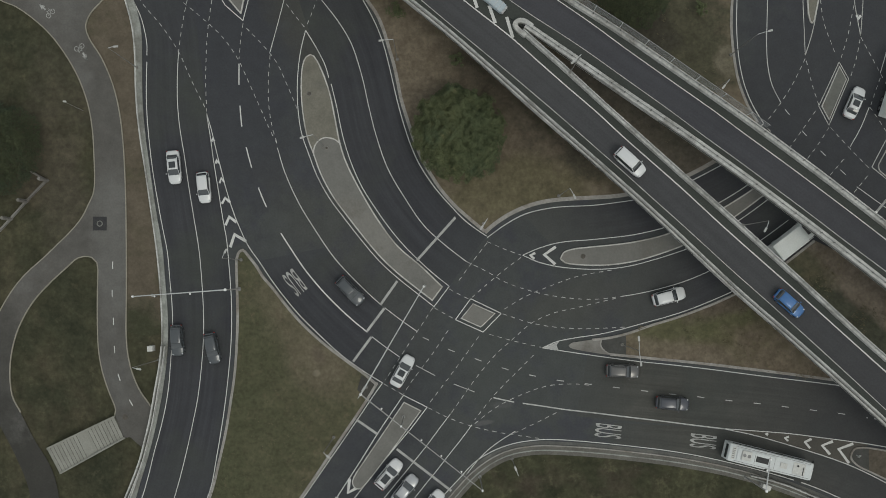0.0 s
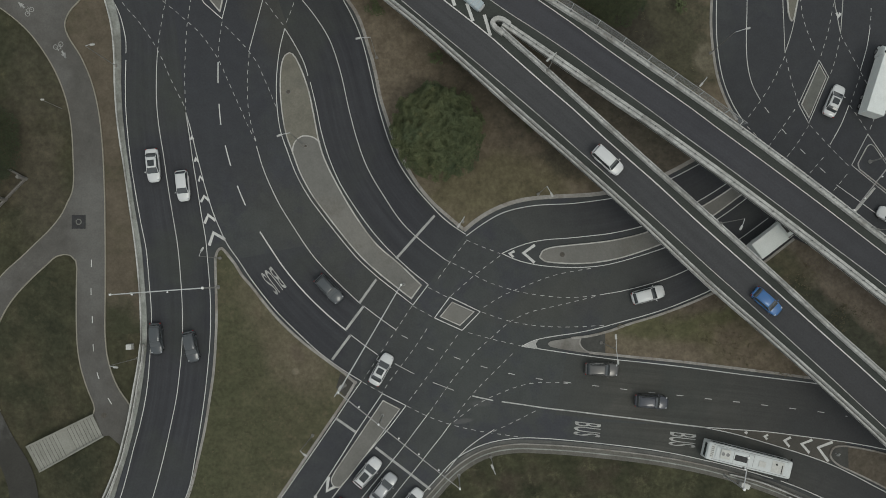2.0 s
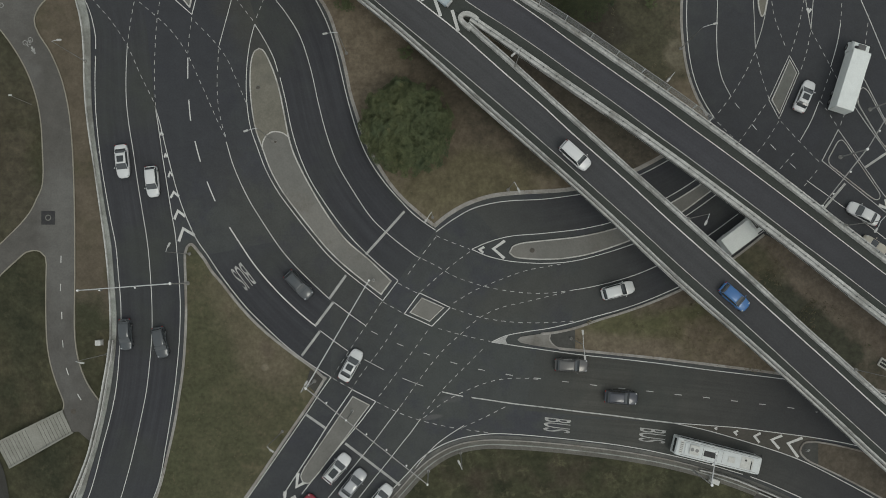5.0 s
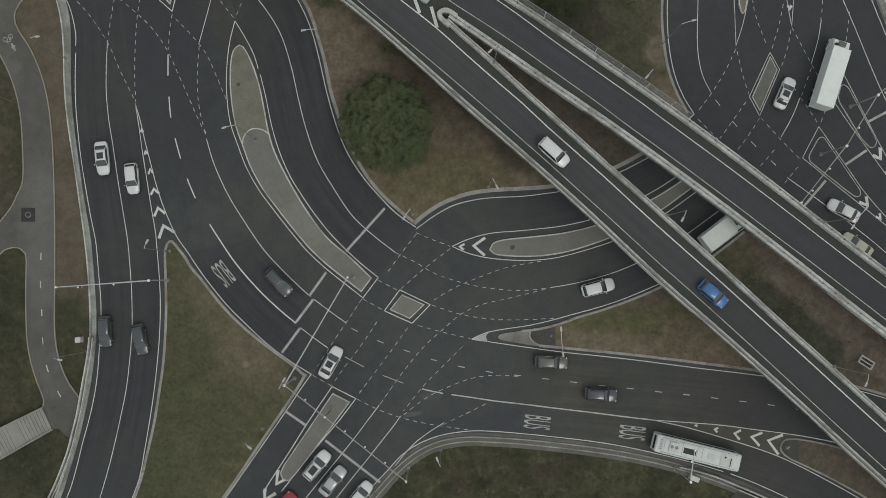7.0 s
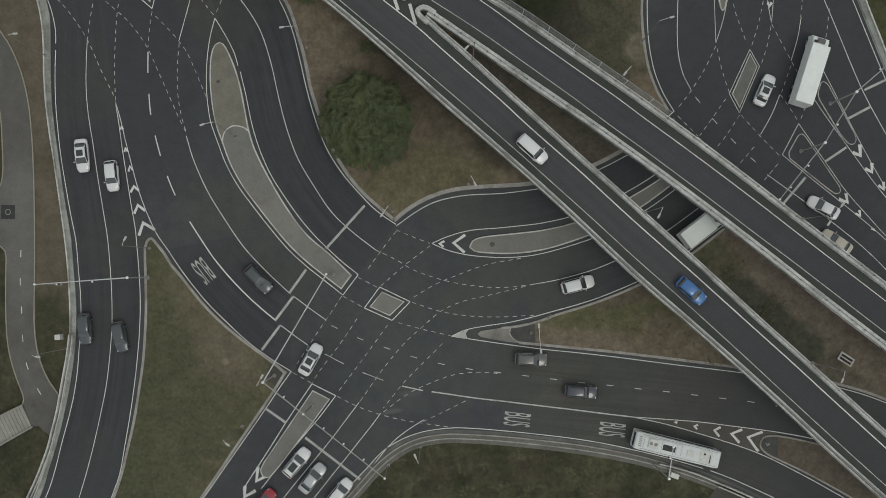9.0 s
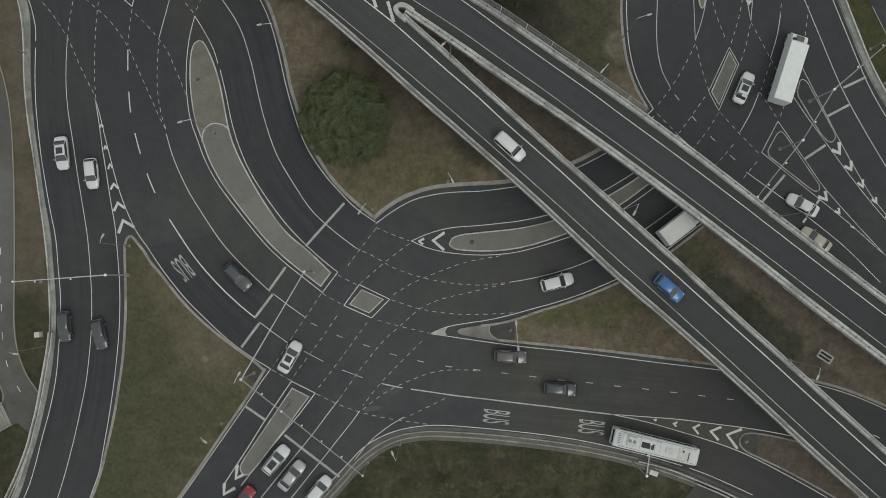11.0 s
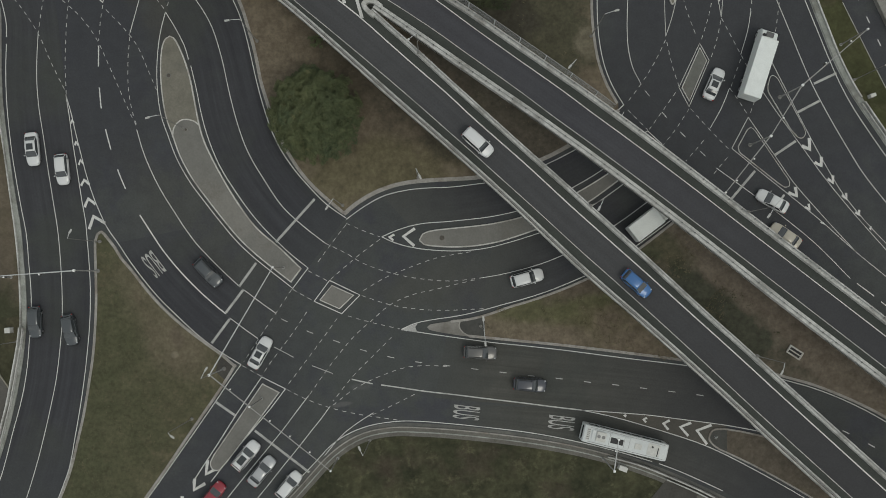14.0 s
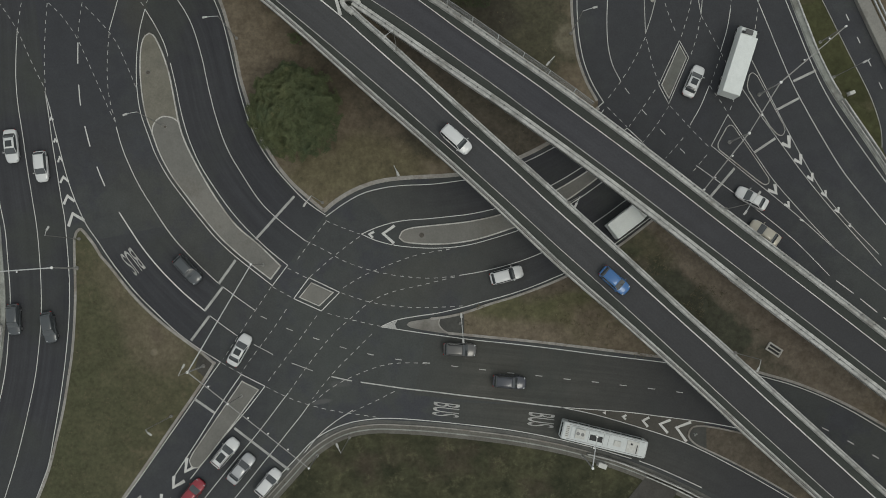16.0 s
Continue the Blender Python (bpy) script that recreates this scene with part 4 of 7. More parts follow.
LN_D_LEFT = [(-19.40, 35.14), (-20.02, 32.62), (-20.41, 29.79), (-20.55, 26.56), (-20.37, 23.33), (-19.88, 20.35), (-18.90, 17.53), (-17.69, 14.40), (-15.91, 11.20), (-13.66, 8.16), (-11.26, 5.12), (-8.94, 2.41), (-6.55, 0.18), (-3.76, -2.05), (-1.13, -4.11)]
LN_D_END = [(-1.13, -4.11), (1.02, -1.25)]
LN_D_RIGHT = [(-19.40, 35.14), (-17.86, 32.62), (-16.64, 30.20), (-16.07, 28.34)]
LN_D_RIGHT_B = [(-15.74, 27.45), (-14.93, 24.14), (-14.27, 20.91), (-13.71, 18.74), (-12.82, 16.09), (-11.37, 12.88), (-9.36, 9.68), (-7.36, 6.88), (-5.36, 4.49), (-3.36, 2.49), (-1.37, 0.66), (1.02, -1.25)]
LN_NE_LANE = [(-19.11, 42.13), (-17.17, 39.52), (-14.90, 36.60), (-12.96, 33.36), (-11.42, 28.74), (-10.28, 23.73), (-9.15, 19.47), (-7.62, 15.29), (-5.29, 11.28), (-2.65, 7.44), (0.14, 4.80), (3.41, 2.25)]
LN_C_WEST = [(-12.91, 42.38), (-11.29, 39.53), (-10.16, 37.50), (-9.19, 35.47), (-8.30, 33.03), (-7.65, 30.60), (-7.08, 28.18), (-6.43, 25.35), (-5.55, 22.12), (-4.50, 18.90), (-3.46, 16.49), (-2.18, 14.33), (-0.66, 12.24), (1.18, 10.16), (3.01, 8.24), (4.61, 6.96), (6.28, 5.84)]
LN_C_SOUTH = [(6.36, 5.60), (8.92, 7.44), (11.56, 8.88), (14.60, 9.68), (17.23, 10.00), (21.07, 10.16), (24.51, 10.56), (27.55, 11.04), (30.99, 12.00), (34.60, 13.37), (39.03, 15.62), (42.90, 17.87), (44.68, 19.40), (45.66, 20.77)]
LN_C_EAST = [(43.78, 20.06), (45.63, 21.83), (44.20, 24.24), (43.02, 27.15), (42.32, 30.38), (42.01, 33.62), (41.95, 36.45), (42.05, 39.70)]
LN_TOP_V = [(-33.21, 42.77), (-30.92, 38.79), (-28.33, 36.51), (-27.70, 39.11), (-26.77, 42.78)]
LN_TOP_S = [(-21.77, 42.78), (-22.71, 38.71), (-23.50, 35.62), (-24.44, 32.05)]
LN_DIAMOND = [(4.04, -3.00), (8.33, -5.06), (5.78, -7.68), (1.89, -5.94), (4.04, -3.00)]
LN_F_TOP = [(11.38, 3.13), (13.38, 4.01), (15.37, 4.65), (17.37, 5.04), (20.56, 5.28), (23.76, 5.60), (26.95, 6.00), (31.43, 7.04), (34.55, 8.24), (38.17, 10.00), (41.38, 11.85), (45.01, 14.33), (47.68, 16.42)]
LN_F_LOW = [(11.38, 3.13), (13.37, 2.25), (15.76, 1.62), (18.15, 1.30), (21.34, 1.14), (24.52, 1.30), (26.92, 1.70), (29.31, 2.33), (31.71, 3.05), (35.31, 4.33), (38.52, 6.00), (41.74, 7.92), (45.37, 10.48), (51.02, 14.90)]
LN_F_END = [(47.52, 17.00), (48.97, 18.13), (51.04, 16.20)]
LN_G_NORTH = [(14.12, -9.90), (16.11, -9.03), (18.89, -8.47), (22.08, -8.00), (25.26, -7.29), (28.45, -6.41), (31.64, -5.54), (34.83, -4.51), (38.03, -3.24), (41.23, -1.81), (44.84, 0.18), (48.06, 2.41), (52.49, 5.69)]
LN_G_SOUTH = [(14.12, -9.90), (17.30, -10.38), (20.47, -10.85), (24.44, -11.40), (27.61, -11.80), (31.58, -12.20), (37.13, -12.83), (45.06, -13.86), (52.99, -14.81), (60.12, -15.76), (65.66, -16.47)]
LN_H_SOUTH = [(65.79, -16.32), (67.77, -16.95), (71.72, -18.07), (75.68, -19.57), (79.62, -21.47), (82.77, -23.29), (84.97, -24.63), (89.05, -27.15)]
LN_UNDER_LANE = [(25.29, -2.68), (28.08, -2.20), (31.36, -1.41), (34.47, -0.45), (37.67, 0.90), (40.48, 2.49), (44.50, 4.89), (48.93, 8.08)]
LN_I = [(-5.30, -36.53), (-0.96, -31.69), (2.59, -27.93), (4.17, -26.21), (5.76, -25.03), (7.74, -24.01), (10.11, -23.23), (12.49, -22.84), (14.47, -22.68), (17.24, -22.76), (21.98, -23.15), (25.15, -23.47), (31.16, -24.18), (35.42, -24.88), (40.16, -25.90), (44.89, -27.08), (49.23, -28.34)]
LN_I_B = [(50.25, -28.65), (52.77, -29.59), (55.67, -30.85), (59.05, -32.41)]
LN_BUS_S = [(11.32, -17.64), (14.09, -18.04), (17.26, -18.51), (22.01, -19.06), (25.18, -19.46), (31.19, -20.17), (35.47, -20.72), (39.50, -21.19)]
LN_BUS_S0 = [(7.20, -16.85), (8.62, -17.17), (10.13, -17.48)]
LN_J_TOP = [(39.41, -21.18), (43.84, -21.50), (48.91, -21.90), (53.27, -22.46), (55.80, -22.78), (59.76, -23.33), (63.72, -24.05), (66.09, -24.60), (71.61, -26.42), (77.13, -28.79), (83.42, -32.09)]
LN_J_LOW = [(39.41, -21.18), (43.84, -22.13), (48.90, -23.56), (53.96, -25.14), (56.96, -26.24), (59.72, -27.50), (63.66, -29.55), (66.41, -31.05), (71.51, -34.04), (74.65, -36.08)]
LN_DASH_S = [(-2.72, -8.39), (1.01, -10.14), (4.82, -11.48), (8.63, -12.75), (12.68, -13.77), (16.64, -14.49), (20.53, -14.96), (24.41, -15.43), (28.37, -15.91), (32.26, -16.38), (36.22, -16.78), (40.18, -17.25), (44.06, -17.65), (48.02, -18.12), (51.90, -18.59), (55.78, -19.07), (59.73, -19.70)]
LN_DASH_S2 = [(60.59, -19.79), (65.34, -20.82), (70.88, -22.33), (75.61, -23.91), (78.76, -25.49), (82.30, -27.46), (85.05, -29.04)]
LN_L_BOX = [(-15.01, -31.22), (-11.24, -25.42), (-9.04, -21.89), (-7.30, -19.29), (-5.41, -16.53), (-2.08, -18.19), (-4.29, -21.10), (-7.29, -24.64), (-9.66, -27.54), (-12.41, -31.06)]
LN_SW_A = [(1.17, -19.14), (-0.57, -21.42), (-2.39, -23.85), (-4.36, -26.29), (-6.49, -28.87), (-8.46, -31.30), (-10.82, -34.27)]
LN_SW_B = [(4.18, -20.63), (2.99, -22.28), (1.41, -24.25), (-0.49, -26.68), (-2.54, -29.19), (-4.52, -31.69), (-6.64, -34.27)]
LN_SW_C = [(10.27, -21.53), (7.91, -23.03), (5.93, -24.60), (4.20, -26.56), (1.61, -30.08), (-1.52, -33.99)]
LN_X1 = [(-3.67, -12.35), (-0.97, -13.77)]
LN_X2 = [(1.65, -14.96), (4.58, -16.06)]
LN_R_LANE = [(46.39, 39.70), (46.29, 36.46), (46.19, 33.21), (46.33, 29.98), (46.95, 27.15), (48.06, 24.89)]
LN_R_NOSE = [(51.50, 42.81), (51.45, 39.55), (51.56, 35.49), (51.66, 31.59), (52.67, 34.67), (53.71, 39.55), (54.24, 42.81)]
LN_R_DIAMOND = [(56.47, 30.62), (57.80, 28.19), (54.89, 21.57), (53.48, 24.31), (56.47, 30.62)]
LN_R_V = [(58.50, 42.00), (58.85, 38.74), (59.59, 34.35), (59.98, 38.74), (60.12, 42.00)]
LN_R_SOLID = [(60.64, 24.16), (59.41, 21.26), (57.86, 18.53)]
LN_R_SOLID_B = [(63.81, 35.24), (63.30, 32.41), (62.30, 29.01)]
LN_R_ML = [(66.47, 28.36), (65.06, 24.16), (67.42, 20.62), (69.94, 17.07), (73.72, 11.77), (77.65, 6.81), (82.36, 1.37), (84.71, -1.34)]
LN_R_MR = [(66.47, 28.36), (69.06, 23.11), (72.18, 16.83), (74.29, 12.90), (76.48, 9.21), (80.02, 4.81), (84.34, 0.25)]
LN_R_BL = [(63.25, 20.05), (60.88, 15.63), (64.92, 12.26), (68.49, 9.37), (73.23, 5.45), (78.20, 0.98), (85.29, -4.84), (89.38, -8.11)]
LN_R_BR = [(63.25, 20.05), (67.34, 14.02), (69.54, 10.81), (73.64, 6.01), (78.20, 0.98)]
LN_R_LANE_B = [(66.20, 39.87), (67.69, 36.30), (69.25, 32.41), (70.81, 28.44), (72.45, 24.56), (74.63, 20.29), (76.98, 16.11), (79.41, 12.09), (82.47, 8.09), (85.44, 4.40)]
LN_R_EAST = [(70.39, 39.71), (71.64, 36.46), (73.19, 32.49), (74.75, 28.52), (76.30, 24.89), (78.18, 21.34), (80.61, 17.55), (83.35, 13.54), (85.86, 10.01), (89.61, 4.64)]
LN_R_CROSS = [(48.69, 23.84), (51.47, 20.30), (54.17, 17.40), (57.42, 14.27)]
LN_R_NEAR = [(58.69, 12.82), (63.29, 9.46), (67.25, 6.49), (72.39, 2.26), (77.35, -2.77)]
LN_R_DASH = [(78.30, -3.48), (81.05, -5.56), (84.20, -8.10), (87.74, -10.88)]
LN_N_PATH = [(76.81, 36.42), (78.76, 32.37), (80.71, 28.32), (82.03, 25.66), (83.43, 22.68), (84.42, 19.86), (84.95, 17.45), (84.99, 15.28)]
DT_A = [(-44.47, 41.96), (-42.42, 38.70), (-39.98, 35.86), (-37.45, 32.05), (-35.48, 27.76), (-33.43, 23.73)]
DT_B = [(-36.01, 40.74), (-36.55, 38.30), (-37.08, 35.05), (-37.45, 32.05)]
DT_C = [(-32.78, 39.52), (-33.30, 35.46), (-33.51, 31.40), (-33.55, 27.36), (-33.35, 23.49)]
DT_D = [(-36.80, 39.11), (-34.36, 37.08), (-31.36, 34.32), (-29.09, 31.16), (-27.29, 27.36), (-25.58, 23.57), (-24.20, 20.51), (-23.31, 18.82)]
DT_E = [(-28.32, 36.11), (-28.63, 33.84), (-28.85, 31.00)]
DT_F = [(-27.84, 35.46), (-25.49, 33.03), (-23.46, 30.44), (-21.84, 26.96), (-20.37, 23.49)]
DT_G = [(-24.44, 31.57), (-24.65, 28.17), (-24.54, 24.13), (-23.96, 20.91), (-23.23, 18.66)]
DT_H = [(-22.88, 39.93), (-21.10, 37.49), (-19.48, 35.46)]
DT_I = [(-17.50, 41.15), (-18.29, 38.30), (-19.40, 35.46)]
DT_J = [(6.36, 4.88), (4.21, 2.09), (2.37, -0.45)]
DT_K = [(6.36, 5.04), (8.59, 4.09), (11.14, 3.13)]
DT_L = [(3.41, 2.25), (6.20, 0.90), (8.98, -0.69), (13.35, -2.13), (17.33, -2.84), (21.31, -3.08), (25.29, -2.68)]
DT_M = [(11.14, 2.81), (7.79, 0.26), (4.20, -2.84)]
DT_N = [(8.81, -4.43), (11.76, -2.68), (14.95, -1.33), (18.94, 0.10), (24.52, 1.14)]
DT_O = [(8.57, -5.14), (12.54, -6.41), (16.52, -7.05), (20.49, -7.21), (26.06, -6.97)]
DT_P = [(5.15, -8.32), (2.28, -12.27), (-0.33, -15.75), (-1.84, -17.72)]
DT_Q = [(-1.29, -4.27), (-2.96, -6.81), (-4.62, -9.26), (-6.52, -12.19), (-7.95, -14.40)]
DT_Q2 = [(0.86, -7.44), (-1.21, -10.53), (-4.46, -14.88), (-5.41, -16.38)]
DT_R = [(24.50, -2.92), (18.92, -4.27), (15.57, -5.06), (12.62, -6.41), (9.99, -8.63), (7.76, -10.61), (6.01, -12.59), (4.03, -15.12), (1.25, -19.06)]
DT_S = [(12.85, -10.93), (10.38, -13.38), (7.43, -16.38), (4.58, -19.92)]
DT_T = [(6.66, -8.00), (10.15, -8.95), (13.96, -9.82)]
DT_U = [(4.58, -20.47), (7.75, -18.11), (10.92, -16.54), (14.89, -15.20), (18.86, -14.96), (21.24, -15.20)]
DT_V = [(10.12, -21.81), (13.29, -20.32), (16.46, -18.74)]
DT_W = [(-1.92, -18.27), (0.62, -19.53), (3.78, -20.71), (7.74, -21.66), (14.07, -22.60)]
DT_X = [(1.02, -1.65), (3.80, -3.08)]
DT_Y = [(-1.13, -4.27), (1.89, -5.94)]
DT_Z = [(-8.11, -14.96), (-5.33, -16.53)]
DT_RA = [(51.65, 31.11), (50.00, 27.79), (47.95, 24.56), (46.15, 22.22)]
DT_RB = [(51.81, 30.78), (52.57, 27.38), (53.49, 24.48)]
DT_RC = [(53.95, 39.55), (54.39, 36.30), (55.93, 31.84)]
DT_RD = [(58.69, 38.74), (57.82, 34.68), (56.63, 30.78)]
DT_RE = [(59.50, 33.87), (58.89, 31.03), (57.96, 28.19)]
DT_RF = [(59.62, 34.19), (60.96, 31.60), (62.30, 29.01), (64.50, 24.73)]
DT_RG = [(52.99, 23.59), (51.11, 20.93), (49.23, 18.35)]
DT_RH = [(54.88, 21.25), (53.08, 18.51), (51.04, 15.94)]
DT_RI = [(55.12, 21.25), (57.72, 18.35), (60.64, 15.30)]
DT_RJ = [(60.72, 24.16), (61.83, 22.55), (63.09, 20.54)]
DT_RK = [(62.29, 28.36), (61.55, 26.34), (60.89, 24.48)]
DT_RL = [(56.90, 16.74), (55.67, 15.30), (54.37, 13.85)]
DT_RM = [(60.22, 14.33), (58.02, 11.69)]
DT_RN = [(64.01, 38.08), (63.91, 36.46), (63.73, 35.24)]
DT_RO = [(67.85, 36.46), (67.41, 33.22), (66.72, 29.01)]
DT_RP = [(46.19, 21.10), (48.97, 18.29)]
DT_RQ = [(64.65, 23.52), (63.41, 20.29)]
DT_RR = [(51.19, 15.96), (55.32, 12.26), (57.31, 10.66)]
BR_1 = [(-6.31, -0.53), (-8.69, -3.87)]
BR_2 = [(-8.13, -4.35), (-10.51, -7.52)]
BR_3 = [(-9.95, -8.39), (-12.48, -11.80)]
BR_4 = [(1.90, 8.48), (-3.52, 2.41)]
BR_5 = [(-11.97, -19.92), (-9.12, -21.89)]
BR_6 = [(-6.34, -24.01), (1.40, -29.89)]
BR_7 = [(64.12, 12.42), (60.56, 8.26)]
BR_8 = [(66.95, 14.67), (69.94, 16.67)]
BR_9 = [(70.31, 20.78), (73.38, 22.39)]
BR_10 = [(72.61, 24.81), (75.84, 26.34)]


def painted(name, line, width, z=0.012):
    bm = bmesh.new()
    sweep(bm, line, [(-width / 2, z - 0.004), (-width / 2, z), (width / 2, z), (width / 2, z - 0.004)])
    bmesh.ops.recalc_face_normals(bm, faces=bm.faces)
    return bm


def dashed(line, dash, gap, width, z=0.012, parent=None, name="dashed_line", paint=PAINT):
    bm, at, total = bmesh.new(), 0.0, length(line)
    while at < total - 0.1:
        piece = along(line, at, min(at + dash, total))
        if len(piece) > 1:
            sweep(bm, piece, [(-width / 2, z - 0.004), (-width / 2, z), (width / 2, z), (width / 2, z - 0.004)])
        at += dash + gap
    bmesh.ops.recalc_face_normals(bm, faces=bm.faces)
    return part(name, bm, paint, parent or road)


EDGE = 0.11
for pts in (LN_WEST_A, LN_WEST_B, LN_GORE_L, LN_GORE_R, LN_FOOT, LN_D_LEFT, LN_D_RIGHT, LN_D_RIGHT_B, LN_C_WEST, LN_C_SOUTH, LN_C_EAST[1:], LN_F_TOP, LN_F_LOW, LN_G_NORTH, LN_G_SOUTH,
            LN_H_SOUTH, LN_I, LN_I_B, LN_J_TOP, LN_J_LOW, LN_R_EAST):
    part("edge_line", painted("edge_line", smooth(pts), EDGE), PAINT, road)
for pts in (LN_W_LANE, LN_MID, LN_MID_B, LN_BUS_F, LN_NE_LANE, LN_TOP_S, LN_UNDER_LANE, LN_SW_A, LN_SW_B, LN_SW_C, LN_R_LANE, LN_R_SOLID, LN_R_SOLID_B, LN_R_LANE_B, LN_R_NEAR):
    part("lane_line", painted("lane_line", smooth(pts), 0.1), PAINT, road)
for pts in (LN_X1, LN_X2):
    part("lane_line", painted("lane_line", smooth(pts), 0.1), TURN_PAINT, road)
for pts, worn_to in ((LN_BUS_E, PAINT), (LN_BUS_S, TURN_PAINT), (LN_BUS_S0, TURN_PAINT)):
    part("bus_lane_line", painted("bus_lane_line", smooth(pts), 0.17), worn_to, road)


def cornered(points, width=0.12, paint=PAINT):
    """Straight runs between corners, each painted by itself."""
    for a, b in zip(points, points[1:]):
        part("island_line", painted("island_line", smooth([a, b]), width), paint, road)


for pts in (LN_D_END, LN_C_EAST[:2], LN_DIAMOND, LN_F_END, LN_L_BOX, LN_TOP_V):
    cornered(pts)
for pts in (LN_R_DIAMOND, LN_R_V, LN_R_BL[:2], LN_R_ML[:2]):
    cornered(pts, 0.11, TURN_PAINT)
for pts in (LN_R_NOSE[:4], LN_R_NOSE[3:], LN_R_ML[1:], LN_R_MR, LN_R_BL[1:], LN_R_BR):
    part("island_line", painted("island_line", smooth(pts), 0.11), TURN_PAINT, road)
for pts in (DT_A, DT_B, DT_C, DT_D, DT_E, DT_F, DT_G, DT_H, DT_I, DT_J, DT_K, DT_L, DT_M, DT_N, DT_O, DT_P, DT_Q, DT_Q2, DT_R, DT_S, DT_T, DT_U, DT_V, DT_W, DT_X, DT_Y, DT_Z,
            DT_RA, DT_RB, DT_RC, DT_RD, DT_RE, DT_RF, DT_RG, DT_RH, DT_RI, DT_RJ, DT_RK, DT_RL, DT_RM, DT_RN, DT_RO, DT_RP, DT_RQ, DT_RR):
    dashed(smooth(pts, 0.3), 0.6, 0.6, 0.082, name="turn_line", paint=TURN_PAINT)
dashed(smooth(LN_DASH_W, 0.4)[7:], 3.0, 3.0, 0.16)
dashed(smooth(LN_DASH_S, 0.4), 0.98, 2.99, 0.11, paint=TURN_PAINT)
dashed(smooth(LN_DASH_S2, 0.4), 1.0, 3.0, 0.12)
dashed(smooth(LN_R_DASH, 0.4), 3.0, 1.2, 0.14)
dashed(smooth(LN_R_CROSS, 0.4), 1.0, 2.86, 0.09)
for pts in (BR_1, BR_2, BR_3, BR_4, BR_5, BR_6, BR_7, BR_8, BR_9, BR_10):
    part("stop_line", painted("stop_line", smooth(pts), 0.34), STOP_PAINT, road)

# ---- the two bridges ----
SB_OUT = [(-36.01, 62.61), (-22.46, 51.22), (-10.48, 41.17), (-4.81, 36.51), (0.25, 32.38), (5.14, 28.12), (12.54, 21.48), (19.90, 15.01), (25.05, 10.42), (29.15, 6.65), (38.20, -1.90), (45.47, -8.28), (52.72, -14.78), (57.63, -19.30), (62.80, -24.17), (74.27, -34.58), (92.06, -50.64)]
SB_LN_S = [(-33.97, 63.74), (-21.09, 52.50), (-10.55, 43.38), (0.25, 34.15), (8.90, 26.93), (16.33, 20.55), (20.03, 17.26), (23.73, 13.98), (27.42, 10.62), (31.70, 6.76), (38.45, 0.53), (42.11, -2.72), (47.88, -7.96), (53.06, -12.74), (57.99, -17.36), (63.21, -22.19), (74.75, -32.68), (92.65, -48.78)]
SB_LN_N = [(-23.39, 59.54), (-12.81, 50.22), (-3.42, 42.02), (2.57, 36.95), (9.29, 31.59), (12.64, 28.58), (16.35, 25.28), (20.59, 21.60), (23.76, 18.61), (27.46, 15.31), (31.15, 12.04), (36.81, 6.76), (42.17, 1.94), (45.83, -1.32), (49.48, -4.64), (53.13, -7.96), (58.08, -12.45), (63.30, -17.29), (74.85, -27.88), (92.78, -44.18)]
SB_IN = [(10.80, 32.76), (12.57, 31.11), (16.27, 27.82), (19.96, 24.39), (23.06, 21.55), (27.32, 17.68), (30.99, 14.34), (34.65, 11.08), (38.32, 7.76), (45.60, 1.12), (55.25, -7.85), (57.79, -10.11), (62.98, -14.86), (74.48, -25.33), (92.31, -41.49)]
NB_IN = [(10.80, 32.90), (16.28, 29.16), (23.67, 24.01), (28.10, 20.95), (31.03, 18.94), (38.37, 13.67), (45.91, 8.05), (52.99, 2.59), (57.93, -1.32), (63.16, -5.50), (74.72, -14.43), (92.68, -28.37)]
NB_LN_S = [(-16.26, 55.04), (-4.22, 46.13), (4.77, 39.62), (9.52, 36.31), (11.75, 34.75), (15.48, 32.34), (19.20, 29.83), (22.91, 27.15), (26.62, 24.48), (30.49, 21.68), (34.93, 18.31), (38.62, 15.62), (48.42, 8.24), (53.32, 4.45), (58.23, 0.75), (63.56, -3.39), (75.21, -12.45), (93.27, -26.50)]
NB_LN_N = [(-10.58, 54.96), (1.45, 46.27), (10.80, 39.75), (15.28, 36.72), (20.13, 33.33), (23.85, 30.54), (29.49, 26.48), (36.23, 21.68), (38.67, 19.81), (46.04, 14.35), (54.35, 8.02), (58.31, 4.91), (63.64, 0.75), (75.30, -8.33), (93.38, -22.49)]
NB_OUT = [(-10.52, 55.24), (1.44, 47.21), (11.86, 40.27), (17.66, 36.52), (23.73, 32.62), (29.34, 28.72), (38.47, 22.30), (42.15, 19.62), (49.47, 14.12), (56.78, 8.42), (58.08, 7.38), (63.33, 3.32), (74.92, -5.65), (92.92, -19.67)]
GORE_A = [(-19.64, 61.07), (-9.06, 50.75), (0.70, 41.26), (4.44, 37.63), (10.04, 33.55)]
BRIDGE_BAR_A = [(4.29, 36.79), (4.66, 35.66)]
BRIDGE_BAR_B = [(6.23, 35.97), (7.05, 33.63)]
BRIDGE_BAR_C = [(8.55, 34.46), (9.36, 31.67)]
FENCE = [(16.32, 37.42), (23.73, 32.69), (29.34, 28.80), (38.48, 22.38), (42.30, 19.55)]
GORE_LOOP = [(11.02, 31.79), (9.90, 32.76), (9.61, 33.36), (10.13, 33.80), (10.87, 33.74), (11.91, 33.06)]
DECK_Z = 8.5


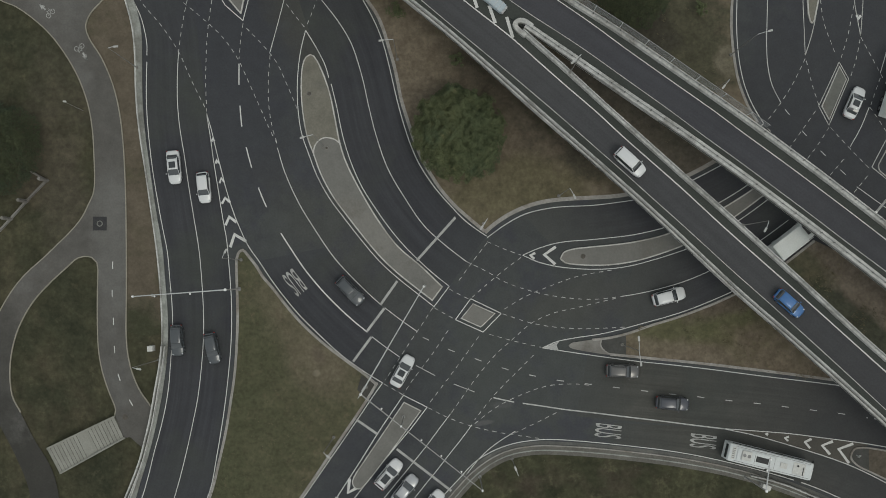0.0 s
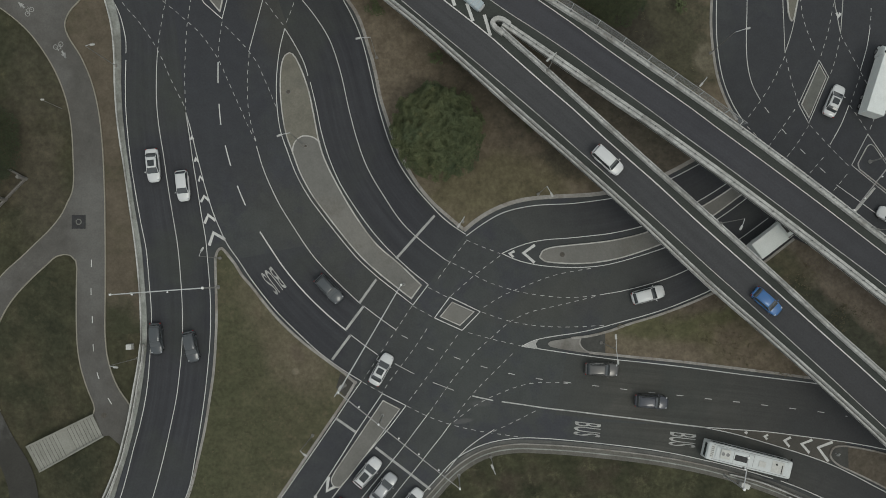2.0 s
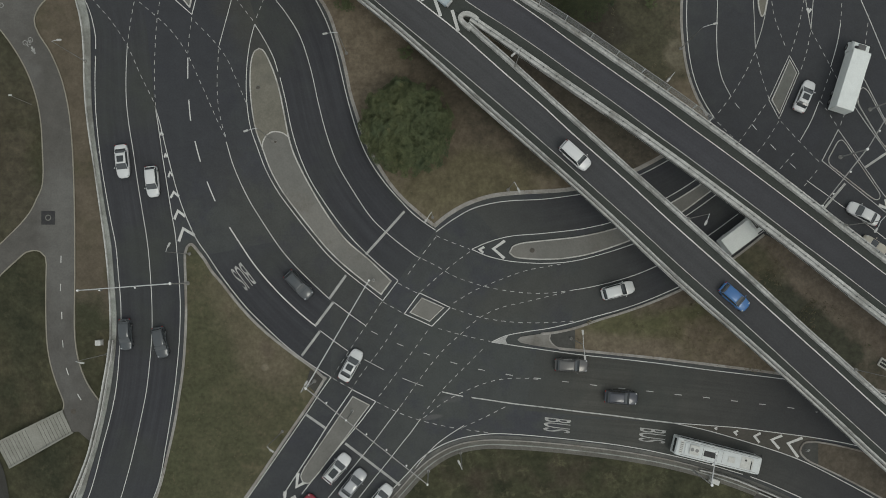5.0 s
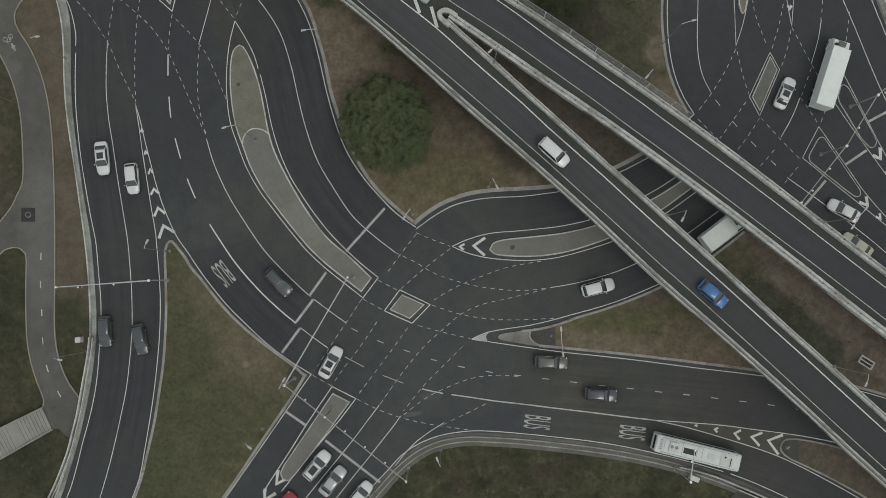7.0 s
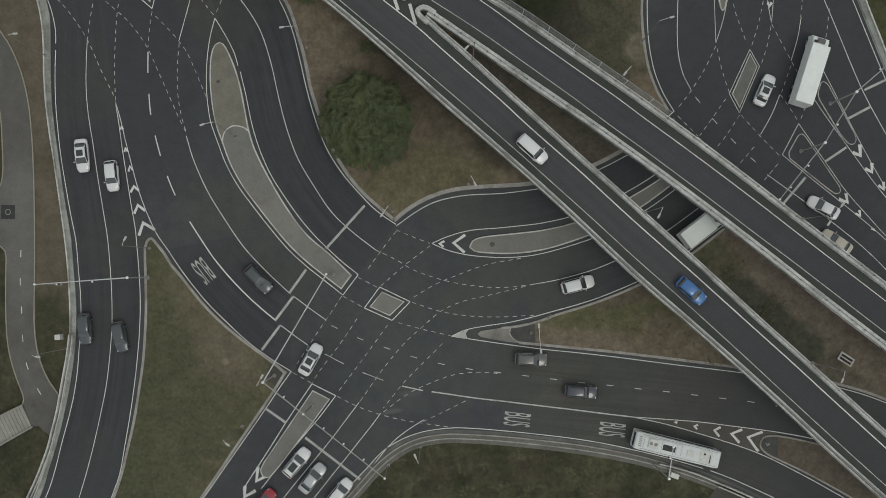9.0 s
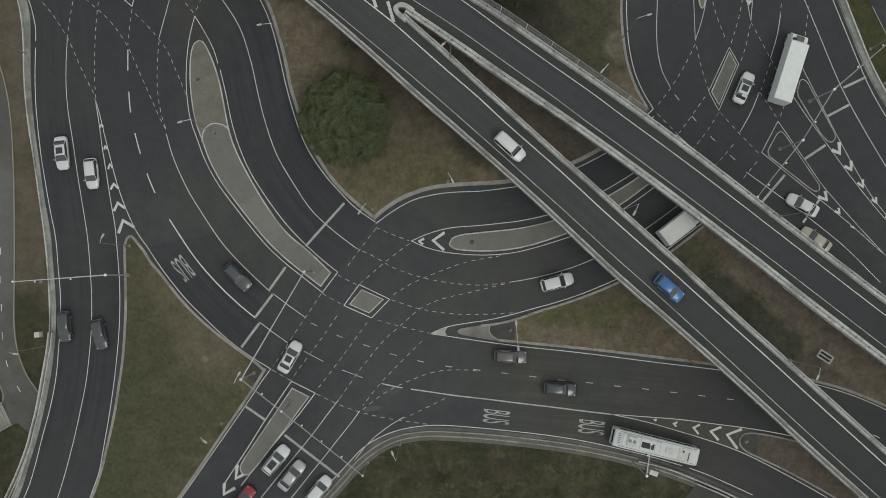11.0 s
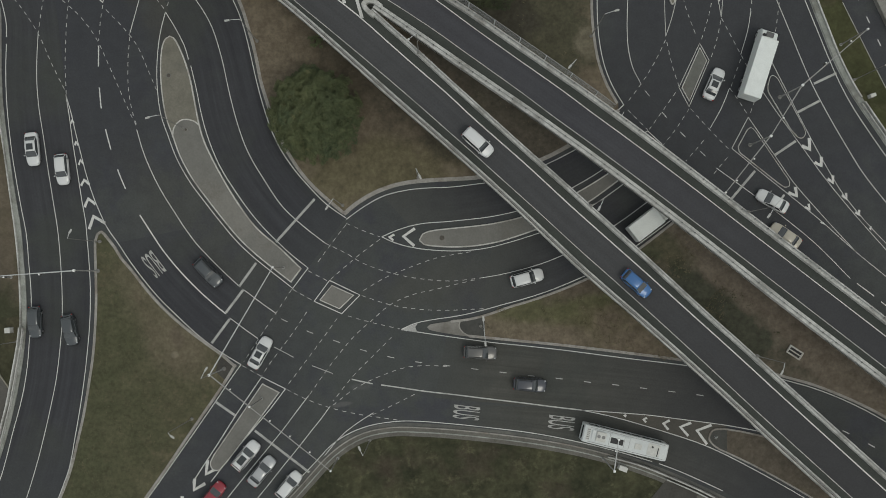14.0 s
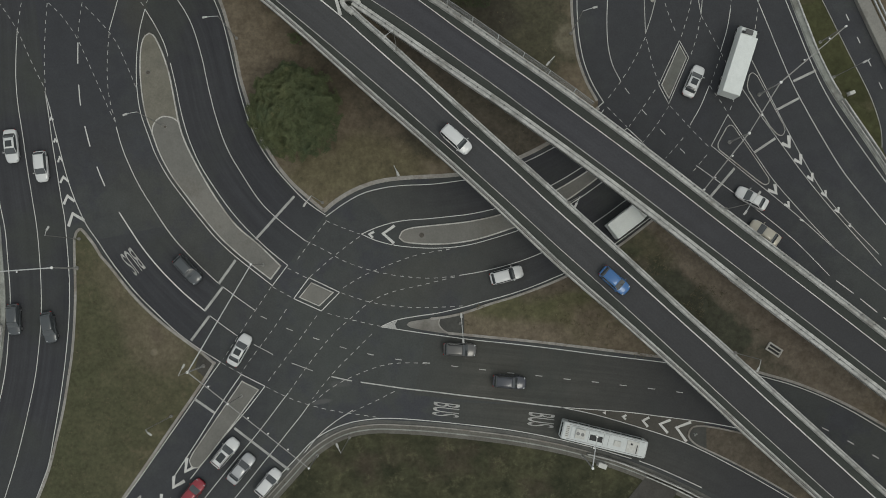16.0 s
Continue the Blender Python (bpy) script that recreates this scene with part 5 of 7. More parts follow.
def parapet(line, side, bridge, wide=0.72, hollow=False, post=POST):
    """A concrete parapet with a steel rail on posts; side: 1 where the deck lies to the line's left; hollow: two copings with a sunk grey strip."""
    s, z = side, DECK_Z
    profile = [(0.0, z - 0.5), (0.0, z + 0.62), (0.04 * s, z + 0.65), ((wide - 0.12) * s, z + 0.65), ((wide - 0.06) * s, z + 0.6), (wide * s, z), (wide * s, z - 0.5)]
    if hollow:
        profile = [(0.0, z - 0.5), (0.0, z + 0.64), (0.03 * s, z + 0.65), (0.2 * s, z + 0.65), (0.22 * s, z + 0.4), ((wide - 0.3) * s, z + 0.4), ((wide - 0.28) * s, z + 0.65), ((wide - 0.09) * s, z + 0.65), ((wide - 0.06) * s, z + 0.6), (wide * s, z), (wide * s, z - 0.5)]
        bm = bmesh.new()
        sweep(bm, shifted(line, wide * 0.46 * s), [(-0.14, z + 0.35), (-0.14, z + 0.405), (0.14, z + 0.405), (0.14, z + 0.35)])
        bmesh.ops.recalc_face_normals(bm, faces=bm.faces)
        part("sunk_strip", bm, STRIP_WORN, bridge, "stained grey strip between the copings")
    bm = bmesh.new()
    sweep(bm, line, profile)
    bmesh.ops.recalc_face_normals(bm, faces=bm.faces)
    part("parapet", bm, PARAPET, bridge, "pale concrete parapet")
    bm = bmesh.new()
    sweep(bm, shifted(line, 0.42 * wide * s), [(-0.05, z + 0.82), (-0.05, z + 0.92), (0.05, z + 0.92), (0.05, z + 0.82)])
    bmesh.ops.recalc_face_normals(bm, faces=bm.faces)
    part("rail", bm, RAIL, bridge, "dull steel rail")
    pm = bmesh.new()
    box(pm, (0, 0, 0.02), (0.15, 0.15, 0.56))
    me = bpy.data.meshes.new("post")
    pm.to_mesh(me)
    pm.free()
    me.materials.append(post)
    total, at, middle = length(line), 1.0, shifted(line, 0.42 * wide * s)
    while at < total - 1:
        p = along(middle, at, at + 0.1)[0]
        ob = new("post", me)
        ob.matrix_basis = pose(p.x, p.y, z + 0.66)
        ob.parent = bridge
        at += 2.1


def bridge_of(name, left, right, label, lines, para, surface):
    ob = tagged(new(name), label, "bridge", kind="structure")
    bm = bmesh.new()
    deck_between(bm, left, right, DECK_Z, 0.35)
    part("deck", bm, DECK_ASPHALT, ob, "grey asphalt bridge deck")
    bm = bmesh.new()
    deck_between(bm, left, right, DECK_Z - 0.36, 0.9, 0.9)
    part("girder", bm, CONCRETE, ob, "concrete box girder")
    bm = bmesh.new()
    deck_between(bm, smooth(lines[0][0], 1.5), smooth(lines[1][0], 1.5), DECK_Z + 0.006, 0.02)
    part("lane_surface", bm, surface, ob, "smoother grey lane surface")
    for pts, w, paint in lines:
        part("edge_line", painted("edge_line", smooth(pts, 1.5), w, DECK_Z + 0.014), paint, ob)
    for line, side, wide, hollow, post in para:
        parapet(line, side, ob, wide, hollow, post)
    return ob


gore = smooth(GORE_A, 1.5)
sb_out, sb_in, nb_in, nb_out = smooth(SB_OUT, 1.5), smooth(SB_IN, 1.5), smooth(NB_IN, 1.5), smooth(NB_OUT, 1.5)
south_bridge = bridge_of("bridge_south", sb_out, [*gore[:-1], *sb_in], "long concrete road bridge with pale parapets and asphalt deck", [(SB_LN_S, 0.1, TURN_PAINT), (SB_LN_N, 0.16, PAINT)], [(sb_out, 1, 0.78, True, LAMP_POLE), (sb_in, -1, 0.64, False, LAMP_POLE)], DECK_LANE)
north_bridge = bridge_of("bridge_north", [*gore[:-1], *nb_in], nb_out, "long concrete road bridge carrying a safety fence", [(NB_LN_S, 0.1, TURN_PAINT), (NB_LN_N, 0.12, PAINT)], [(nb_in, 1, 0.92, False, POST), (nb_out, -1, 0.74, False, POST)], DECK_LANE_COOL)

for pts in (BRIDGE_BAR_A, BRIDGE_BAR_B, BRIDGE_BAR_C):
    part("gore_bar", painted("gore_bar", smooth(pts), 0.42, DECK_Z + 0.016), PAINT, south_bridge)

# rounded parapet end where the two bridges part
bm = bmesh.new()
sweep(bm, smooth(GORE_LOOP, 0.15), [(-0.3, DECK_Z - 0.3), (-0.3, DECK_Z + 0.655), (0.3, DECK_Z + 0.655), (0.3, DECK_Z - 0.3)])
bmesh.ops.recalc_face_normals(bm, faces=bm.faces)
part("parapet_end", bm, PARAPET, north_bridge, "rounded pale concrete parapet end")


def pier(bridge, line_a, line_b, share):
    """Two round columns with a crosshead under a deck."""
    p, q = stations(line_a, 60)[int(60 * share)], stations(line_b, 60)[int(60 * share)]
    bm = bmesh.new()
    for s in (0.42, 0.58):
        c = p.lerp(q, s)
        tube(bm, (c.x, c.y, -0.2), (c.x, c.y, DECK_Z - 1.9), 0.55, 0.55, 20)
    d, m = q - p, (p + q) / 2
    box(bm, (m.x, m.y, DECK_Z - 1.6), (d.length * 0.45, 1.2, 0.7), math.degrees(math.atan2(d.y, d.x)), 0.06)
    part("pier", bm, CONCRETE, bridge, "concrete pier with crosshead")


for share in (0.13, 0.3, 0.56, 0.86):
    pier(south_bridge, sb_out, [*gore[:-1], *sb_in], share)
for share in (0.13, 0.3, 0.62, 0.82):
    pier(north_bridge, nb_out, [*gore[:-1], *nb_in], share)

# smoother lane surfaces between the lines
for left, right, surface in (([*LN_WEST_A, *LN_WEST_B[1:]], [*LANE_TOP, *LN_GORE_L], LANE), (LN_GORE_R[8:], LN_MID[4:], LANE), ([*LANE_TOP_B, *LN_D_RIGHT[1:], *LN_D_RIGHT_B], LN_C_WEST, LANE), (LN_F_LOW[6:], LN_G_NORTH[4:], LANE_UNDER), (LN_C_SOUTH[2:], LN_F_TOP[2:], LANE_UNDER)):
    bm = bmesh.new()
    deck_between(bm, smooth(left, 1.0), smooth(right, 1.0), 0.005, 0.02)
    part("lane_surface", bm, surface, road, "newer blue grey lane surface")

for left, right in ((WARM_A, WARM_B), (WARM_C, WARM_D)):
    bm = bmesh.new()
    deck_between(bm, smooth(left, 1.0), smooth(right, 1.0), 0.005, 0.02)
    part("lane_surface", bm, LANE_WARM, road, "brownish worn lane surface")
bm = bmesh.new()
deck_between(bm, smooth(LN_J_TOP[:6], 1.0), smooth(LN_J_LOW[:5], 1.0), 0.006, 0.02)
part("gore_surface", bm, GORE_WORN, road, "brownish worn surface between the merging lines")

# abutments where the bridges come down
for bridge, la, lb in ((south_bridge, sb_out, [*gore[:-1], *sb_in]), (north_bridge, [*gore[:-1], *nb_in], nb_out)):
    for k in (0, -1):
        p, q = la[k], lb[k]
        d, m = q - p, (p + q) / 2
        bm = bmesh.new()
        box(bm, (m.x, m.y, DECK_Z / 2 - 0.9), (d.length * 0.98, 3.0, DECK_Z - 0.3), math.degrees(math.atan2(d.y, d.x)), 0.05)
        part("abutment", bm, CONCRETE, bridge, "concrete bridge abutment")

# ---- chevrons, words and cycle signs on the road ----
CH_WEST_A = [(-30.07, 4.32), (-29.37, 6.32), (-27.53, 5.28)]
CH_WEST_B = [(-30.73, 7.44), (-30.11, 8.80), (-28.90, 7.92)]
CH_WEST_C = [(-31.24, 10.48), (-30.69, 11.44), (-29.80, 10.72)]
CH_WEST_D = [(-31.58, 13.36), (-31.27, 14.24), (-30.70, 13.60)]
CH_WEST_E = [(-32.17, 16.17), (-31.93, 16.81), (-31.45, 16.25)]
CH_WEST_F = [(-32.75, 19.30), (-32.52, 19.86), (-32.11, 19.38)]
CH_SOUTH_A = [(57.54, -23.09), (55.32, -23.96), (56.80, -26.08)]
CH_SOUTH_B = [(54.69, -22.78), (53.02, -23.48), (54.20, -24.90)]
CH_SOUTH_C = [(51.68, -22.46), (50.65, -23.01), (51.43, -24.03)]
CH_SOUTH_D = [(48.52, -22.14), (47.88, -22.45), (48.35, -23.00)]
CH_SOUTH_E = [(45.66, -21.74), (45.19, -21.90), (45.58, -22.21)]
CH_UNDER_A = [(15.93, 4.49), (14.17, 3.21), (15.84, 1.70)]
CH_UNDER_B = [(13.06, 3.61), (12.26, 3.13), (12.89, 2.49)]
CH_EAST_A = [(72.11, 17.07), (72.08, 15.23), (70.73, 15.71)]
CH_EAST_B = [(73.75, 14.42), (73.65, 12.90), (72.46, 13.46)]
CH_EAST_C = [(75.32, 11.77), (75.22, 10.49), (74.27, 11.13)]
CH_EAST_D = [(77.12, 9.29), (77.11, 8.25), (76.24, 8.81)]
CH_EAST_E = [(78.93, 6.89), (78.83, 6.01), (78.12, 6.41)]
CH_EAST_F = [(80.49, 4.57), (80.40, 4.01), (80.09, 4.25)]
CH_EAST_G = [(70.02, 10.17), (70.16, 8.65), (68.72, 9.13)]
CH_EAST_H = [(71.82, 7.77), (71.89, 6.81), (71.02, 7.13)]
CH_EAST_I = [(73.71, 5.21), (73.86, 4.81), (73.23, 5.05)]
CH_QUEUE_A = [(-13.15, -28.10), (-13.29, -30.29), (-11.33, -29.36)]
CH_QUEUE_B = [(-14.94, -30.68), (-14.93, -32.48), (-13.12, -31.55)]
CH_QUEUE_C = [(-16.65, -33.11), (-16.71, -34.90), (-14.99, -34.05)]
CH_EAST_J = [(58.91, 37.28), (59.30, 36.55), (59.80, 37.20)]
WORD_SOUTH_A = [(23.09, -21.47), (25.07, -21.71)]
WORD_SOUTH_B = [(36.39, -22.91), (38.37, -23.15)]
WORD_WEST = [(-20.87, -0.53), (-19.75, -1.97)]
WORD_QUEUE = [(-19.63, -35.13), (-20.71, -36.69)]
BIKE_A = [(-55.60, 37.45), (-56.70, 38.45)]
BIKE_B = [(-51.45, 32.60), (-50.75, 31.35)]
MIDPATH = [(-46.32, 2.33), (-46.37, -2.04), (-46.15, -6.21), (-45.93, -10.55), (-45.22, -13.98), (-43.55, -17.44), (-42.45, -19.02), (-41.20, -20.65)]


def chevron(points, width):
    a, tip, b = (Vector(p) for p in points)
    bm = bmesh.new()
    z = 0.014
    inner = tip + (((a - tip).normalized() + (b - tip).normalized()).normalized()) * width * 1.35
    u, v = (a - tip).normalized(), (b - tip).normalized()
    na, nb = Vector((-u.y, u.x)), Vector((-v.y, v.x))
    na, nb = (na if na.dot(b - tip) > 0 else -na) * width, (nb if nb.dot(a - tip) > 0 else -nb) * width
    ring = [a, tip, b, b + nb, inner, a + na]
    lo = [bm.verts.new((p.x, p.y, z - 0.005)) for p in ring]
    hi = [bm.verts.new((p.x, p.y, z)) for p in ring]
    for k in ((0, 1, 4, 5), (1, 2, 3, 4)):
        bm.faces.new([hi[i] for i in k])
    for i in range(6):
        bm.faces.new((lo[i], lo[(i + 1) % 6], hi[(i + 1) % 6], hi[i]))
    bmesh.ops.recalc_face_normals(bm, faces=bm.faces)
    return part("chevron", bm, PAINT, road)


for pts, w in ((CH_WEST_A, 0.42), (CH_WEST_B, 0.38), (CH_WEST_C, 0.34), (CH_WEST_D, 0.3), (CH_WEST_E, 0.3), (CH_WEST_F, 0.28), (CH_SOUTH_A, 0.38), (CH_SOUTH_B, 0.37), (CH_SOUTH_C, 0.34),
               (CH_SOUTH_D, 0.3), (CH_SOUTH_E, 0.25), (CH_UNDER_A, 0.4), (CH_UNDER_B, 0.35), (CH_EAST_A, 0.5), (CH_EAST_B, 0.46), (CH_EAST_C, 0.42), (CH_EAST_D, 0.36), (CH_EAST_E, 0.33),
               (CH_EAST_F, 0.22), (CH_EAST_G, 0.46), (CH_EAST_H, 0.36), (CH_EAST_I, 0.2), (CH_QUEUE_A, 0.46), (CH_QUEUE_B, 0.46), (CH_QUEUE_C, 0.46), (CH_EAST_J, 0.4)):
    chevron(pts, w)

font = bpy.data.curves.new("word", "FONT")
font.body, font.size, font.align_x, font.align_y, font.extrude, font.offset = "BUS", 1.0, "CENTER", "CENTER", 0.002, 0.004
lettering = new("word", font)
word_mesh = bpy.data.meshes.new_from_object(lettering.evaluated_get(bpy.context.evaluated_depsgraph_get()))
bpy.data.objects.remove(lettering)
word_mesh.materials.clear()
word_mesh.materials.append(WORN)
for at, ahead in (WORD_SOUTH_A, WORD_SOUTH_B, WORD_WEST, WORD_QUEUE):
    d = Vector(ahead) - Vector(at)
    word = new("bus_word", word_mesh)
    word.matrix_basis = pose(at[0], at[1], 0.013, 0, 0, math.degrees(math.atan2(d.y, d.x)) - 90) @ Matrix.Diagonal((1.14, 5.3, 1, 1))
    word.parent = road
    tagged(word, "white stretched lettering for the bus lane")


def cycle_sign(at, ahead):
    """A worn white bicycle drawn on the path."""
    bm = bmesh.new()
    d = Vector(ahead) - Vector(at)
    m = pose(at[0], at[1], 0.262 + dip(*at), 0, 0, math.degrees(math.atan2(d.y, d.x)) - 90) @ Matrix.Diagonal((0.85, 0.95, 1, 1))
    for cx in (-0.5, 0.5):
        ring = [Vector((cx + 0.36 * math.cos(i * 0.4488), 0.36 * math.sin(i * 0.4488))) for i in range(15)]
        sweep(bm, ring, [(-0.05, 0), (-0.05, 0.004), (0.05, 0.004), (0.05, 0)])
    for a, b in (((-0.5, 0), (-0.1, 0.55)), ((-0.1, 0.55), (0.4, 0.5)), ((0.4, 0.5), (0.0, 0)), ((0.0, 0), (-0.5, 0)), ((0.5, 0), (0.35, 0.75)), ((-0.15, 0), (-0.15, 0.7))):
        sweep(bm, [Vector(a), Vector(b)], [(-0.045, 0), (-0.045, 0.004), (0.045, 0.004), (0.045, 0)])
    sweep(bm, [Vector((-0.1, 0.95)), Vector((-0.1, 2.2))], [(-0.15, 0), (-0.15, 0.004), (0.15, 0.004), (0.15, 0)])
    sweep(bm, [Vector((-0.4, 1.4)), Vector((-0.1, 2.2)), Vector((0.2, 1.4))], [(-0.08, 0), (-0.08, 0.004), (0.08, 0.004), (0.08, 0)])
    bmesh.ops.recalc_face_normals(bm, faces=bm.faces)
    bm.transform(m)
    part("cycle_sign", bm, WORN, path, "worn white bicycle sign with an arrow")


cycle_sign(*BIKE_A)
cycle_sign(*BIKE_B)
mid_path = smooth(MIDPATH, 0.4)
bm, at = bmesh.new(), 0.1
while at < length(mid_path) - 0.9:
    sweep(bm, along(mid_path, at, at + 1.0), [(-0.06, 0.25), (-0.06, 0.275), (0.06, 0.275), (0.06, 0.25)], dip)
    at += 3.95
bmesh.ops.recalc_face_normals(bm, faces=bm.faces)
part("dashed_line", bm, PAINT, path)

# ---- things ----
L_GORE = [(-28.30, 2.48)]
L_GORE_T = [(-28.34, 2.54), (-27.78, 3.48)]
L_EAST = [(41.02, 31.57)]
L_EAST_T = [(40.90, 31.65), (42.44, 32.02)]
L_ISLAND = [(-16.69, 18.45)]
L_ISLAND_T = [(-16.95, 18.52), (-18.32, 18.08)]
L_NORTH = [(-6.33, 30.92)]
L_NORTH_T = [(-6.44, 30.98), (-8.04, 30.69)]
L_FOOT = [(-15.14, -22.35)]
L_FOOT_T = [(-15.17, -22.42), (-14.45, -22.92)]
L_BEND = [(16.51, 11.51)]
L_BEND_T = [(16.70, 11.50), (17.27, 10.33)]
L_CORNER = [(5.88, 7.59)]
L_CORNER_T = [(5.93, 7.49), (5.13, 6.26)]
L_SOUTH = [(9.78, -25.33)]
L_SOUTH_T = [(9.83, -25.26), (9.40, -24.19)]
L_WALL = [(-43.32, 29.76)]
L_WALL_T = [(-43.40, 29.80), (-42.23, 29.87)]
L_WALLB = [(-39.66, -11.55)]
L_WALLB_T = [(-39.68, -11.58), (-38.67, -11.73)]
L_FENCE = [(37.31, 25.67)]
L_FENCE_T = [(37.29, 25.77), (36.34, 24.67)]
L_DOUBLE = [(25.30, -9.42)]
L_DOUBLE_T = [(25.20, -7.85), (25.46, -11.16)]
L_CNR_T = [(-10.76, -15.22), (-9.99, -13.95)]
L_PATH = [(-50.83, 23.62)]
L_DECK_A = [(16.82, 26.91)]
L_DECK_A_T = [(16.94, 26.95), (15.85, 25.92)]
L_DECK_B = [(39.26, 6.80)]
L_DECK_B_T = [(39.28, 6.62), (38.66, 5.47)]
L_DECK_C = [(60.77, -12.77)]
L_DECK_C_T = [(60.94, -12.78), (60.38, -13.92)]
L_DECK_D = [(59.76, 5.93)]
L_DECK_D_T = [(60.94, 6.79), (59.22, 4.44)]
G_WEST = [(-28.54, -1.63)]
G_WEST_END = [(-40.70, -2.51)]
G_CORNER = [(-10.68, -15.35)]
G_CORNER_A = [(-2.42, -1.21)]
G_CORNER_B = [(5.3, -27.85)]
G_QUEUE = [(-5.36, -19.51)]
G_EAST_A = [(63.41, 16.10)]
G_EAST_B = [(67.69, 22.87)]
G_EAST_END = [(57.35, 8.60)]
G_EAST_FAR = [(76.44, 30.36)]
G_SOUTH_P = [(42.41, -27.91)]
G_SOUTH_END = [(43.02, -23.80)]
P_TREE = [(2.38, 19.91)]
P_TREE_WEST = [(-61.94, 17.87)]
P_TREE_TOP = [(26.46, 39.96)]
P_SHRUB_A = [(2.06, 30.90)]
P_SHRUB_B = [(-6.58, 37.83)]
P_SHRUB_C = [(36.39, 37.76)]
P_MANHOLE = [(-48.20, 7.58)]
P_CABINET = [(-40.65, -9.93)]
P_CABINET_B = [(80.53, 23.00)]
P_CABINET_C = [(44.97, -29.10)]
P_DRAIN = [(69.33, -13.14)]
P_CUSHION = [(6.89, 36.28)]
P_DOT_A = [(-18.83, 26.03)]
P_DOT_C = [(-16.32, 18.31)]
P_DOT_D = [(-44.28, -19.49)]
P_DOT_B = [(19.88, 2.97)]
P_NOSE = [(57.97, -24.85)]
STAIR_TOP = [(-45.78, -19.41), (-44.32, -22.39)]
STAIR_FOOT = [(-56.21, -24.36), (-54.31, -27.87)]
WALL_LINE = [(-62.29, 6.47), (-60.73, 8.22), (-58.54, 10.70), (-56.42, 12.94), (-55.71, 13.66)]
WALL_BACK = [(-55.71, 13.66), (-58.13, 15.02)]
BARRIER = [(78.44, 42.85), (81.39, 36.36), (83.49, 31.75), (85.58, 27.23), (88.14, 21.84)]
PATCH = [(-50.09, 33.95), (-48.29, 31.12), (-46.64, 27.32), (-45.63, 23.29), (-45.10, 19.27), (-44.81, 15.26), (-44.59, 10.46), (-44.43, 4.00), (-44.35, -2.28), (-44.25, -6.0), (-44.2, -7.6), (-42.6, -8.0), (-41.0, -8.2), (-39.45, -8.0), (-39.60, -0.69), (-40.13, 4.00), (-40.99, 9.66), (-41.85, 15.26), (-42.54, 19.27), (-43.07, 23.29), (-43.36, 27.32), (-43.49, 31.36), (-43.85, 34.60), (-45.02, 39.06), (-45.69, 41.09), (-47.21, 40.44), (-48.56, 38.98), (-49.98, 37.27), (-50.52, 35.57)]
BRIDLE = [(51.02, -30.99), (53.70, -31.93), (55.67, -32.72), (54.07, -35.22), (51.66, -39.90), (44.57, -39.89), (48.71, -33.80)]
L_NE = [(78.27, 25.35)]
L_NE_T = [(78.40, 25.55), (77.44, 25.03)]
P_TIP_PAINT = [(14.20, -9.90), (16.51, -8.95), (16.11, -9.58), (16.42, -10.30)]
TRI_CORNER = [(-11.27, -13.68), (-9.20, -15.02), (-10.47, -16.99), (-11.89, -15.72)]
EAST_DASH = [(78.74, 37.68), (80.14, 34.60), (81.78, 31.11), (83.49, 27.39), (84.89, 24.40), (86.29, 21.34)]
SCRUB_BOX = [(54.37, -2.11), (67.37, -13.62)]

# worn strip of bare earth between path and road
bm = bmesh.new()
plate(bm, [Vector(p) for p in PATCH], lambda x, y: 0.165 + dip(x, y), 1.6, 9)
part("worn_strip", bm, TAN_EARTH, verge_w, "strip of bare tan earth")
bm = bmesh.new()
plate(bm, [Vector(p) for p in BRIDLE], lambda x, y: 0.17)
part("paved_apron", bm, DAMP_PATH, verge_i, "dark grey paved apron")

# paved tips of the verges
arc = smooth(TIP_ARC, 0.15)
pale_edge, dark_edge = smooth(TIP_PAVED, 0.3), smooth(TIP_DARK_N, 0.4)
bm = bmesh.new()
plate(bm, [*pale_edge, *arc[1:]], lambda x, y: 0.145)
part("paved_tip", bm, CONCRETE, verge_g, "pale concrete tip of the verge")
bm = bmesh.new()
plate(bm, [*dark_edge, *smooth(TIP_DARK_S, 0.4)[:-1], *reversed(arc[1:])], lambda x, y: 0.149)
part("dark_tip", bm, TIP_ASPHALT, verge_g, "dark asphalt behind the tip")
for run, wide in ((arc, 0.09), ([*pale_edge[-6:], *dark_edge[1:]], 0.05), (list(reversed(smooth(TIP_DARK_S, 0.4))), 0.05)):
    bm = bmesh.new()
    sweep(bm, run, [(-wide, 0.0), (-wide, 0.165), (wide, 0.165), (wide, 0.0)])
    bmesh.ops.recalc_face_normals(bm, faces=bm.faces)
    part("tip_kerb", bm, KERB, verge_g, "thin pale concrete kerb")
bm = bmesh.new()
jt, jl = [p for p in L["j_top"] if p.x < L["j_top"][0].x + 2.8], [p for p in L["j_low"] if p.x < L["j_low"][0].x + 2.6]
plate(bm, [*jt, *reversed(jl)], lambda x, y: 0.145)
part("dark_tip", bm, TIP_ASPHALT, verge_j, "dark asphalt tip of the verge")

